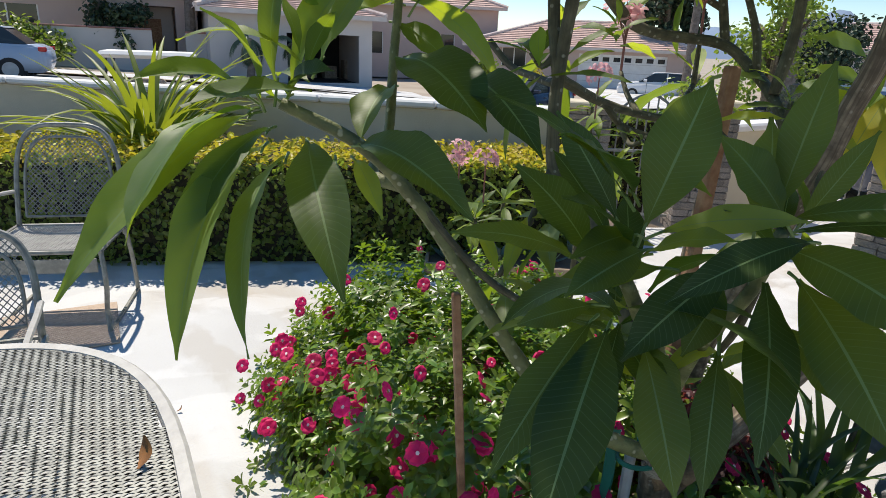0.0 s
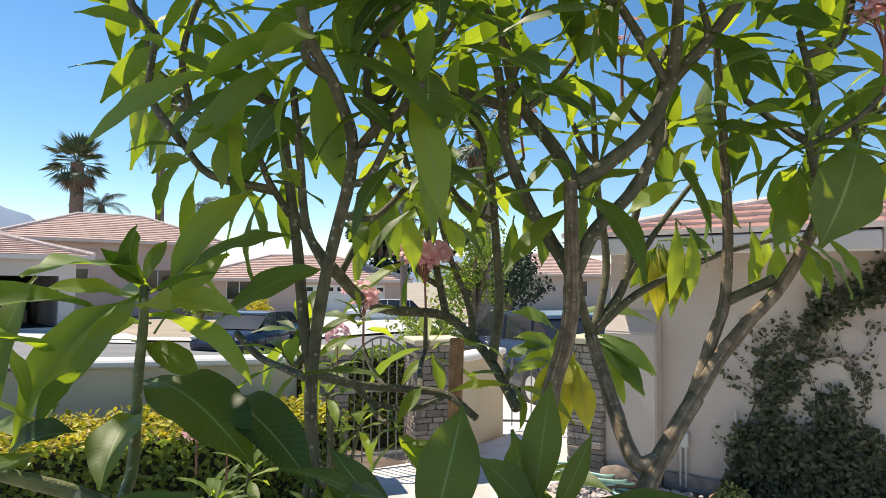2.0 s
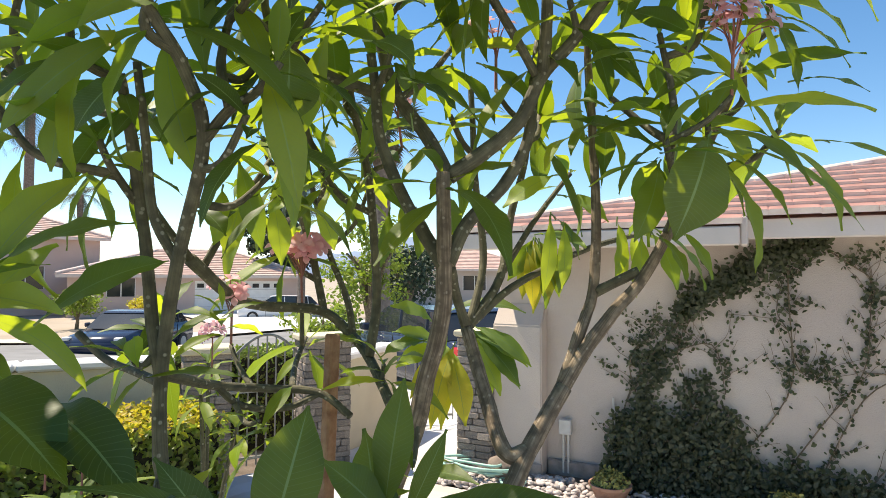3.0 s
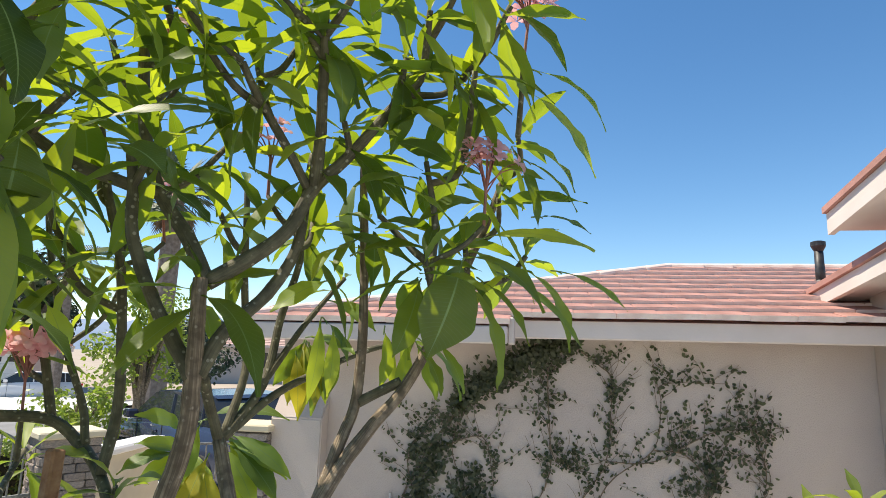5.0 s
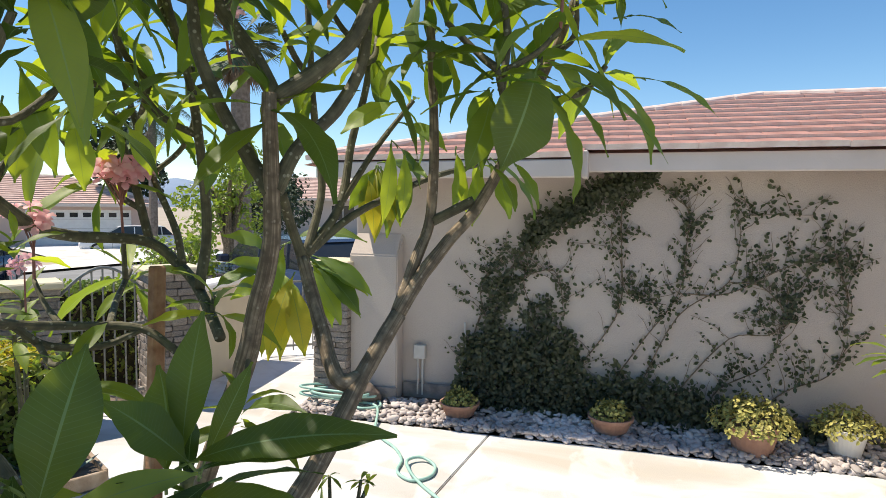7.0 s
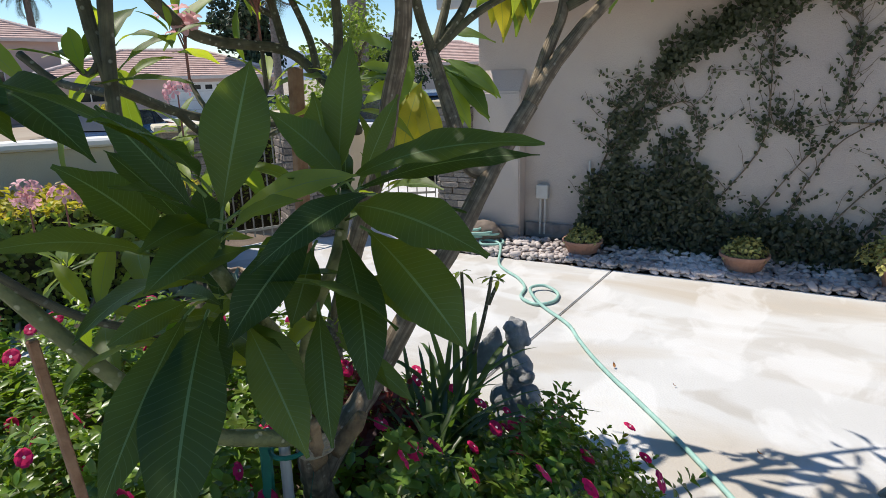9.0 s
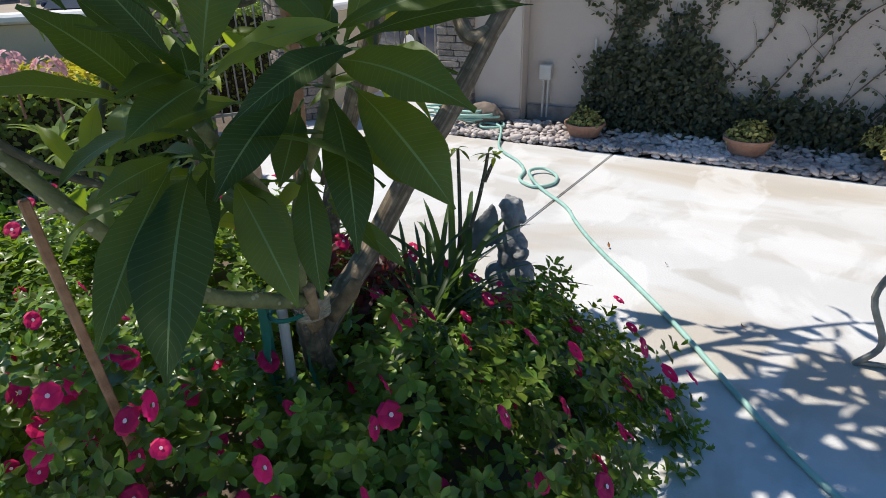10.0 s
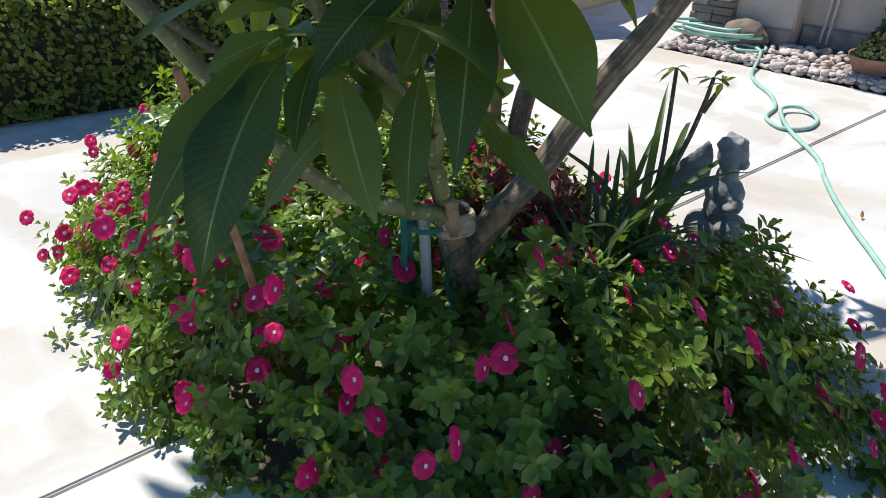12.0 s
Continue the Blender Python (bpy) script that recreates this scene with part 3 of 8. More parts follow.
# the main trunk at the back and the crown that it carries
limb([(3.92, 2.12, 0), (3.9, 2.12, 0.4), (3.86, 2, 0.75), (3.8, 1.76, 1.28), (3.77, 1.69, 1.48), (3.73, 1.61, 1.69), (3.69, 1.58, 1.88), (3.68, 1.58, 2.18)], 0.045, 0.023, M_BARK)
limb([(3.98, 2.3, 0), (3.97, 2.32, 0.5), (3.98, 2.3, 0.95), (3.97, 2.25, 1.3)], 0.034, 0.024, M_BARK)
limb([(3.72, 1.58, 2.17), (3.73, 1.67, 2.32), (3.74, 1.79, 2.47), (3.71, 1.84, 2.63), (3.67, 1.85, 2.83), (3.63, 1.84, 3.03)], 0.027, 0.017, M_STEM)
limb([(3.74, 1.79, 2.47), (3.62, 1.88, 2.49), (3.49, 1.95, 2.52), (3.27, 2, 2.6), (3.08, 2, 2.67), (2.96, 1.97, 2.75)], 0.022, 0.015, M_STEM)
limb([(3.72, 1.58, 2.17), (3.77, 1.46, 2.26), (3.81, 1.36, 2.36), (3.84, 1.29, 2.51), (3.88, 1.2, 2.62), (3.9, 1.09, 2.76), (3.92, 1.01, 2.87)], 0.028, 0.017, M_STEM)
limb([(3.84, 1.29, 2.51), (3.79, 1.26, 2.66), (3.71, 1.23, 2.83), (3.65, 1.21, 2.96)], 0.022, 0.015, M_STEM)
limb([(3.83, 1.31, 2.51), (3.72, 1.36, 2.64), (3.61, 1.4, 2.74), (3.53, 1.42, 2.82)], 0.016, 0.012, M_STEM)
limb([(3.7, 1.57, 1.88), (3.77, 1.53, 2.02), (3.86, 1.44, 2.15), (3.91, 1.37, 2.31), (3.92, 1.35, 2.5), (3.92, 1.33, 2.66)], 0.026, 0.016, M_STEM)
limb([(3.69, 1.58, 1.87), (3.7, 1.66, 1.98), (3.68, 1.74, 2.12), (3.65, 1.81, 2.31), (3.65, 1.83, 2.47), (3.62, 1.83, 2.6)], 0.026, 0.016, M_STEM)
limb([(3.16, 1.63, 0.42), (3.32, 1.62, 0.52), (3.47, 1.6, 0.62), (3.56, 1.5, 0.85), (3.68, 1.42, 1.02), (3.89, 1.36, 1.25), (4.03, 1.28, 1.45)], 0.045, 0.03, M_BARK)
limb([(4.02, 1.29, 1.43), (4.12, 1.24, 1.65), (4.21, 1.22, 1.78), (4.23, 1.21, 2.04), (4.22, 1.22, 2.4), (4.21, 1.23, 2.6), (4.19, 1.23, 2.74)], 0.024, 0.014, M_BARK)
limb([(4.03, 1.28, 1.45), (4.08, 1.22, 1.57), (4.16, 1.14, 1.7), (4.25, 1.04, 1.84), (4.34, 0.94, 2.06), (4.42, 0.84, 2.32), (4.43, 0.75, 2.53), (4.43, 0.69, 2.7)], 0.028, 0.015, M_BARK)
limb([(4.21, 1.21, 1.78), (4.25, 1.14, 1.82), (4.26, 1.06, 1.86)], 0.02, 0.02, M_STEM)
limb([(3.89, 1.36, 1.25), (3.85, 1.43, 1.25), (3.96, 1.56, 1.44), (4.05, 1.67, 1.64)], 0.03, 0.024, M_BARK)
limb([(4.05, 1.67, 1.64), (3.98, 1.68, 1.77), (3.84, 1.63, 1.87)], 0.02, 0.017, M_STEM)
limb([(4.06, 1.66, 1.65), (4.25, 1.61, 1.84), (4.34, 1.6, 2.1), (4.38, 1.55, 2.34), (4.37, 1.53, 2.54)], 0.02, 0.013, M_STEM)
limb([(4.05, 1.67, 1.64), (4.26, 1.57, 1.79), (4.43, 1.44, 1.89), (4.57, 1.31, 1.97), (4.71, 1.14, 2.03)], 0.018, 0.011, M_STEM)
limb([(4.06, 1.66, 1.65), (4.21, 1.67, 1.91), (4.22, 1.71, 2.21), (4.21, 1.72, 2.47), (4.21, 1.73, 2.64)], 0.017, 0.012, M_STEM)
limb([(4.25, 1.61, 1.84), (4.39, 1.51, 2.08), (4.51, 1.39, 2.29)], 0.014, 0.01, M_STEM)
limb([(3.06, 1.58, 0.66), (3.04, 1.72, 0.95), (3.05, 1.93, 1.22), (3.05, 2.09, 1.27), (3.06, 2.14, 1.44), (3.07, 2.14, 1.64), (3.05, 2.07, 1.87), (3, 1.92, 2.18), (2.91, 1.89, 2.34), (2.82, 1.89, 2.44), (2.77, 1.88, 2.52)], 0.024, 0.014, M_STEM)
limb([(3.07, 2.15, 1.55), (3.06, 2.18, 1.7), (3.05, 2.2, 1.9), (3.01, 2.2, 2.12), (2.97, 2.19, 2.29), (2.94, 2.18, 2.38)], 0.02, 0.013, M_STEM)
limb([(3.06, 2.08, 1.87), (3.01, 2.12, 2), (2.98, 2.12, 2.2), (2.94, 2.11, 2.4)], 0.015, 0.011, M_STEM)
limb([(3, 1.92, 2.18), (3.02, 1.85, 2.26), (3.04, 1.78, 2.3), (3.05, 1.71, 2.37)], 0.015, 0.011, M_STEM)
limb([(3.02, 2.21, 2.04), (2.95, 2.22, 2.13), (2.92, 2.23, 2.2)], 0.012, 0.009, M_STEM)
limb([(3.36, 2.39, 1.89), (3.66, 2.52, 1.76), (3.85, 2.54, 1.71), (4.1, 2.42, 1.68), (4.11, 2.26, 1.58), (4, 2.08, 1.49), (3.81, 1.86, 1.37)], 0.024, 0.02, M_STEM)
limb([(4.12, 2.42, 1.68), (4.11, 2.49, 1.95), (4.06, 2.56, 2.24), (3.97, 2.59, 2.5), (3.91, 2.59, 2.68)], 0.019, 0.013, M_STEM)
limb([(4.11, 2.25, 1.59), (4.14, 2.31, 1.74), (4.13, 2.41, 1.96), (4.08, 2.48, 2.29), (4.02, 2.48, 2.52)], 0.016, 0.011, M_STEM)
limb([(3.99, 2.08, 1.51), (4.04, 2.08, 1.74), (4.01, 2.08, 2.03), (3.93, 2.06, 2.28), (3.81, 2.05, 2.51), (3.69, 2.01, 2.7)], 0.021, 0.014, M_STEM)
limb([(4.13, 2.41, 1.96), (4.21, 2.32, 2.08), (4.23, 2.26, 2.24)], 0.012, 0.009, M_STEM)
limb([(3.1, 2.19, 1.55), (3.41, 2.31, 1.46), (3.66, 2.33, 1.41), (3.78, 2.17, 1.39), (3.8, 2.03, 1.31)], 0.017, 0.014, M_STEM)
limb([(3.41, 2.31, 1.46), (3.53, 2.31, 1.37), (3.69, 2.25, 1.34), (3.79, 2.16, 1.39)], 0.013, 0.012, M_STEM)
limb([(3.1, 2.59, 1.65), (3.13, 2.49, 1.57), (3.12, 2.31, 1.54), (3.08, 2.17, 1.53)], 0.012, 0.013, M_STEM)

TREE_LEAVES, REST = [], ([], [], [])


def add_leaf(base, direction, scale=1.0, kind=0, up=(0, 0, 1), yellow=False, roll=0.0, deep=False):
    m = Matrix.Translation(TREE_INV @ Vector(base)) @ (frame_of(direction, up) @ Matrix.Rotation(roll, 3, "X")).to_4x4() @ Matrix.Scale(scale, 4)
    if len(TREE_LEAVES) < 300 or yellow or deep:
        ob = new("leaf", (LEAF_DATA_Y[kind % 3] if yellow else (LEAF_DATA_D if deep else LEAF_DATA)[kind]))
        ob.parent = tree
        ob.matrix_basis = m
        TREE_LEAVES.append(ob)
    else:
        v, f, uv = LEAF_KINDS[kind]
        o = len(REST[0])
        REST[0].extend(m @ Vector(p) for p in v)
        REST[1].extend(tuple(i + o for i in q) for q in f)
        REST[2].extend(uv)


def crown(tip, axis=(0, 0, 1), n=11, size=1.0, spread=(35, 100), yellow=0, deep=False):
    """A whorl of leaves round a branch tip: upright young ones inside, drooping old ones outside."""
    axis = Vector(axis).normalized()
    side = axis.orthogonal().normalized()
    other = axis.cross(side)
    for i in range(n):
        a = i * 2.399 + RNG.uniform(-0.3, 0.3)
        tilt = radians(spread[0] + (spread[1] - spread[0]) * ((i + 0.5) / n) + RNG.uniform(-8, 8))
        d = axis * math.cos(tilt) + (side * math.cos(a) + other * math.sin(a)) * math.sin(tilt)
        back = Vector(tip) - axis * (0.10 * i / n)
        k = RNG.randrange(6)
        add_leaf(back, d, size * RNG.uniform(0.75, 1.12) * (0.65 + 0.35 * min(1, i / 4)), k, yellow=i >= n - yellow, roll=RNG.uniform(-0.5, 0.5), deep=deep)


def leaf_between(base, tip, width, material, bow=0.9, face=(-0.45, -0.55, 0.7), fold=(0.08, 0.25)):
    """One long leaf whose stalk end and tip are given; it arches between them."""
    base, tip = TREE_INV @ Vector(base), TREE_INV @ Vector(tip)
    chord = tip - base
    dr = bow * RNG.uniform(0.7, 1.2)
    ln_ = chord.length * (dr / 2) / math.sin(dr / 2)
    v, f, uv = leaf_mesh("leaf", ln_, width * 0.88, dr, RNG.uniform(*fold), RNG.randrange(999), M_LEAF, 22)
    up = (Vector(face) + Vector((RNG.uniform(-0.3, 0.3), RNG.uniform(-0.3, 0.3), 0.2))).normalized()
    ob = new("leaf", mesh_from("leaf", v, f, material, uv))
    ob.parent = tree
    ob.matrix_basis = Matrix.Translation(base) @ (frame_of(chord, up) @ Matrix.Rotation(-dr / 2, 3, "Y")).to_4x4()
    TREE_LEAVES.append(ob)
    bm = tube(bmesh.new(), [base - chord.normalized() * 0.03 - Vector((0, 0, 0.012)), base, base + chord.normalized() * 0.02], 0.0035, 0.0025, 5, 2)
    part("leaf_stalk", bm, M_LEAF_STALK, tree)


# the whorl that reaches out over the patio, mostly in the sunlit leaf tone
leaf_between((2.14, 1.95, 1.49), (1.88, 1.65, 1.32), 0.105, M_LEAF_SUNLIT, 1.15, fold=(0.3, 0.6))
leaf_between((2.14, 1.95, 1.48), (1.78, 1.66, 1.24), 0.101, M_LEAF_SUNLIT, 1.15, fold=(0.3, 0.6))
leaf_between((2.17, 1.94, 1.45), (1.93, 1.67, 1.25), 0.077, M_LEAF_SUNLIT, 1.15, fold=(0.3, 0.6))
leaf_between((2.15, 1.91, 1.42), (1.93, 1.56, 1.16), 0.096, M_LEAF_SUNLIT, 1.15, fold=(0.3, 0.6))
leaf_between((2.19, 1.89, 1.4), (2.03, 1.54, 1.15), 0.068, M_LEAF_SUNLIT, 1.15, fold=(0.3, 0.6))
leaf_between((2.23, 1.87, 1.43), (2.18, 1.52, 1.23), 0.119, M_LEAF, 1.15, fold=(0.3, 0.6))
leaf_between((2.29, 1.88, 1.39), (2.21, 1.61, 1.2), 0.050, M_LEAF_SUNLIT, 1.15, fold=(0.3, 0.6))
leaf_between((2.33, 1.87, 1.39), (2.33, 1.72, 1.3), 0.051, M_LEAF_SUNLIT, 1.15, fold=(0.3, 0.6))
leaf_between((2.34, 1.87, 1.42), (2.42, 1.53, 1.34), 0.119, M_LEAF_SHADE, 1.15, fold=(0.3, 0.6))
leaf_between((2.14, 1.98, 1.51), (1.91, 1.8, 1.55), 0.065, M_LEAF, 1.15, fold=(0.3, 0.6))
leaf_between((2.16, 1.98, 1.51), (2.04, 1.85, 1.67), 0.060, M_LEAF_SUNLIT, 1.15, fold=(0.3, 0.6))
leaf_between((2.2, 1.99, 1.53), (2.28, 2.05, 1.84), 0.073, M_LEAF, 1.15, fold=(0.3, 0.6))
leaf_between((2.33, 2.05, 1.65), (2, 1.86, 1.69), 0.093, M_LEAF_SUNLIT, 1.15, fold=(0.3, 0.6))
leaf_between((2.44, 2.11, 1.75), (1.99, 1.91, 1.7), 0.092, M_LEAF_SUNLIT, 1.15, fold=(0.3, 0.6))
leaf_between((2.23, 1.98, 1.53), (2.45, 2.05, 1.79), 0.107, M_LEAF_SUNLIT, 1.15, fold=(0.3, 0.6))
leaf_between((2.22, 1.98, 1.51), (2.28, 1.85, 1.57), 0.077, M_LEAF_SHADE, 1.15, fold=(0.3, 0.6))
leaf_between((2.19, 1.99, 1.51), (2.06, 1.87, 1.51), 0.085, M_LEAF, 1.15, fold=(0.3, 0.6))
# the leafy shoot above it
leaf_between((2.59, 2.23, 1.82), (2.26, 2.08, 1.84), 0.149, M_LEAF_SUNLIT, 0.9, fold=(0.12, 0.45))
leaf_between((2.58, 2.23, 1.82), (2.49, 2.09, 1.96), 0.132, M_LEAF_SHADE, 0.9, fold=(0.12, 0.45))
leaf_between((2.63, 2.21, 1.8), (2.85, 2.16, 2.09), 0.118, M_LEAF, 0.9, fold=(0.12, 0.45))
leaf_between((2.65, 2.19, 1.84), (2.8, 1.9, 1.95), 0.110, M_LEAF, 0.9, fold=(0.12, 0.45))
leaf_between((2.75, 2.14, 1.74), (2.93, 1.95, 1.87), 0.110, M_LEAF_SUNLIT, 0.9, fold=(0.12, 0.45))
leaf_between((2.58, 2.23, 1.78), (2.33, 2.17, 1.81), 0.080, M_LEAF, 0.9, fold=(0.12, 0.45))
leaf_between((2.3, 2.01, 1.58), (2.51, 2.1, 1.8), 0.120, M_LEAF_SUNLIT, 0.9, fold=(0.12, 0.45))
leaf_between((2.57, 2.17, 1.59), (2.57, 1.74, 1.46), 0.199, M_LEAF_SHADE, 0.9, fold=(0.12, 0.45))
leaf_between((2.55, 2.17, 1.52), (2.39, 2, 1.41), 0.123, M_LEAF_SHADE, 0.9, fold=(0.12, 0.45))
leaf_between((2.69, 2.04, 1.54), (2.63, 1.62, 1.42), 0.136, M_LEAF_SHADE, 0.9, fold=(0.12, 0.45))
leaf_between((2.6, 2.22, 1.78), (2.7, 1.99, 1.75), 0.099, M_LEAF_SUNLIT, 0.9, fold=(0.12, 0.45))
leaf_between((2.58, 2.23, 1.73), (2.35, 2.16, 1.68), 0.091, M_LEAF_SUNLIT, 0.9, fold=(0.12, 0.45))
leaf_between((2.58, 2.23, 1.68), (2.65, 2.07, 1.59), 0.085, M_LEAF, 0.9, fold=(0.12, 0.45))
leaf_between((2.64, 2.24, 1.73), (2.81, 2.21, 1.91), 0.099, M_LEAF_SUNLIT, 0.9, fold=(0.12, 0.45))
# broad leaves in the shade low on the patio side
leaf_between((2.69, 1.43, 1.39), (2.47, 1.38, 1.51), 0.126, M_LEAF_SHADE, 0.7)
leaf_between((2.7, 1.47, 1.33), (2.62, 1.58, 1.52), 0.078, M_LEAF_SHADE, 0.7)
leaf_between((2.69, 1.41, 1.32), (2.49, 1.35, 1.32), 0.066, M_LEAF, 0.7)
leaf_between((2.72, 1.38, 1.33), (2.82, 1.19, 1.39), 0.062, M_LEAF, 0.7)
leaf_between((2.67, 1.4, 1.29), (2.46, 1.35, 1.42), 0.087, M_LEAF_SHADE, 0.7)
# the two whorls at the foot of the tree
leaf_between((2.72, 1.42, 1.33), (2.82, 1.41, 1.59), 0.137, M_LEAF_SHADE, 0.7)
leaf_between((2.59, 1.41, 1.29), (2.48, 1.5, 1.44), 0.101, M_LEAF_SHADE, 0.7)
leaf_between((2.56, 1.41, 1.29), (2.33, 1.45, 1.35), 0.067, M_LEAF_SHADE, 0.7)
leaf_between((2.66, 1.42, 1.39), (2.39, 1.44, 1.56), 0.058, M_LEAF_SHADE, 0.7)
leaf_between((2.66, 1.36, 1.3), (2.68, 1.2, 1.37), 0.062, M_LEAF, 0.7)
leaf_between((2.66, 1.36, 1.31), (2.48, 1.34, 1.26), 0.084, M_LEAF_SHADE, 0.7)
leaf_between((2.57, 1.37, 1.19), (2.32, 1.28, 1.02), 0.090, M_LEAF_SHADE, 0.7)
leaf_between((2.59, 1.35, 1.18), (2.34, 1.18, 0.98), 0.130, M_LEAF_SHADE, 0.7)
leaf_between((2.65, 1.32, 1.15), (2.59, 1.16, 0.97), 0.095, M_LEAF_SHADE, 0.7)
leaf_between((2.77, 1.26, 1.14), (2.64, 1.15, 0.96), 0.075, M_LEAF_SHADE, 0.7)
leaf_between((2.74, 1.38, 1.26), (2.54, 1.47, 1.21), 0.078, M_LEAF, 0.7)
leaf_between((2.64, 1.44, 1.18), (2.52, 1.51, 1.13), 0.067, M_LEAF_SHADE, 0.7)
leaf_between((2.69, 1.47, 1.29), (2.65, 1.62, 1.44), 0.072, M_LEAF_SHADE, 0.7)
leaf_between((2.91, 1.28, 1.36), (2.95, 0.89, 1.44), 0.102, M_LEAF_SHADE, 0.7)
leaf_between((2.94, 1.27, 1.34), (3.02, 0.92, 1.41), 0.076, M_LEAF_SHADE, 0.7)
leaf_between((2.88, 1.26, 1.32), (2.84, 0.95, 1.26), 0.132, M_LEAF_SHADE, 0.7)
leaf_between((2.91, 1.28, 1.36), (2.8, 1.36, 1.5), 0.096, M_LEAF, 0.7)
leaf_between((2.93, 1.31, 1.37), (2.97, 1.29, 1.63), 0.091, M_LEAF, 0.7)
leaf_between((2.89, 1.22, 1.34), (2.59, 1.24, 1.27), 0.073, M_LEAF_SHADE, 0.7)
leaf_between((2.82, 1.3, 1.28), (2.6, 1.32, 1.13), 0.102, M_LEAF_SHADE, 0.7)
leaf_between((2.92, 1.24, 1.26), (2.86, 1, 1.07), 0.144, M_LEAF_SHADE, 0.7)
leaf_between((2.93, 1.27, 1.16), (2.94, 1.07, 1.06), 0.093, M_LEAF_SHADE, 0.7)
leaf_between((2.92, 1.34, 1.33), (2.93, 1.36, 1.53), 0.124, M_LEAF_SHADE, 0.7)
leaf_between((2.97, 1.29, 1.34), (3.04, 1.23, 1.52), 0.054, M_LEAF_SHADE, 0.7)
leaf_between((2.89, 1.36, 1.22), (2.78, 1.34, 1.09), 0.080, M_LEAF_SHADE, 0.7)
# the outer leaves of the crown
leaf_between((3.93, 0.79, 2.27), (3.88, 0.89, 1.95), 0.234, M_LEAF_SHADE)
leaf_between((4, 0.76, 2.19), (3.96, 0.67, 1.85), 0.126, M_LEAF)
leaf_between((4.03, 0.54, 2.99), (4.06, 0.3, 2.76), 0.086, M_LEAF_SUNLIT)
leaf_between((4.01, 0.58, 2.91), (4.06, 0.34, 2.59), 0.105, M_LEAF_SUNLIT)
leaf_between((4.14, 0.63, 2.73), (4.16, 0.54, 2.43), 0.090, M_LEAF)
leaf_between((4.15, 0.58, 2.69), (4.15, 0.4, 2.49), 0.073, M_LEAF_SUNLIT)
leaf_between((4.15, 0.67, 2.26), (4.11, 0.38, 1.98), 0.074, M_LEAF_SUNLIT)
leaf_between((4.09, 0.74, 2.23), (4.06, 0.57, 2), 0.096, M_LEAF)
leaf_between((4.2, 0.47, 2.28), (4.14, 0.23, 2.13), 0.063, M_LEAF_SUNLIT)
leaf_between((4.17, 0.74, 2.4), (4.12, 0.34, 2.34), 0.101, M_LEAF_SUNLIT)
leaf_between((4.21, 0.54, 2.49), (4.16, 0.35, 2.41), 0.069, M_LEAF_SUNLIT)
leaf_between((3.88, 1.01, 2.93), (3.92, 1.05, 2.65), 0.111, M_LEAF)
leaf_between((3.85, 0.83, 2.96), (3.95, 0.85, 2.55), 0.120, M_LEAF)
leaf_between((3.93, 0.78, 2.93), (3.98, 0.79, 2.64), 0.070, M_LEAF)
leaf_between((3.93, 0.73, 3.04), (4, 0.55, 2.78), 0.134, M_LEAF)
leaf_between((3.87, 1.03, 2.53), (3.9, 0.81, 2.38), 0.088, M_LEAF)
leaf_between((3.9, 1.14, 2.3), (3.89, 0.91, 2.31), 0.084, M_LEAF_SHADE)
leaf_between((4.01, 0.95, 2.21), (3.95, 1.02, 1.95), 0.126, M_LEAF)
leaf_between((4.18, 0.97, 1.98), (4.13, 0.88, 1.82), 0.076, M_LEAF)
leaf_between((4.19, 0.9, 2), (4.14, 0.8, 1.83), 0.067, M_LEAF_SUNLIT)
leaf_between((4.35, 1.43, 2.09), (4.28, 1.44, 1.76), 0.076, M_LEAF_SUNLIT)
leaf_between((4.37, 1.38, 2.05), (4.31, 1.37, 1.79), 0.071, M_LEAF_SUNLIT)
leaf_between((3.11, 1.53, 2.47), (3.21, 1.26, 2.51), 0.060, M_LEAF_SHADE)
leaf_between((2.85, 1.6, 2.66), (2.93, 1.57, 2.43), 0.151, M_LEAF_SHADE)
leaf_between((3.05, 1.6, 2.73), (3.04, 1.63, 2.53), 0.086, M_LEAF_SUNLIT)
leaf_between((3.68, 1.28, 3.02), (3.7, 1.34, 2.8), 0.100, M_LEAF)
leaf_between((3.85, 1.22, 2.98), (3.87, 1.11, 2.88), 0.084, M_LEAF)
leaf_between((3.19, 1.53, 2.44), (3.22, 1.42, 2.37), 0.108, M_LEAF_SHADE)
leaf_between((3.31, 1.49, 2.37), (3.35, 1.36, 2.27), 0.088, M_LEAF_SHADE)
leaf_between((3.16, 1.83, 2.34), (3.19, 1.78, 1.95), 0.077, M_LEAF_SUNLIT)
leaf_between((3.78, 1.66, 2.67), (3.79, 1.41, 2.8), 0.084, M_LEAF)
leaf_between((3.84, 1.51, 2.58), (3.9, 1.33, 2.4), 0.094, M_LEAF)
# the long leaves on the street side
leaf_between((2.76, 2.22, 2.42), (2.49, 2.37, 2.18), 0.104, M_LEAF_SUNLIT)
leaf_between((2.91, 2.04, 2.47), (2.67, 2.23, 2.15), 0.101, M_LEAF)
leaf_between((2.83, 2.11, 2.45), (2.67, 2.1, 2.54), 0.091, M_LEAF_SUNLIT)
leaf_between((2.82, 1.97, 2.31), (2.73, 2.02, 2.16), 0.093, M_LEAF_SHADE)
leaf_between((3.17, 1.79, 2.46), (3.17, 1.81, 2.24), 0.186, M_LEAF_SHADE)
leaf_between((3.24, 1.55, 2.54), (3.31, 1.29, 2.55), 0.056, M_LEAF_SHADE)
leaf_between((2.85, 2.18, 2.4), (2.66, 2.29, 2.21), 0.080, M_LEAF)
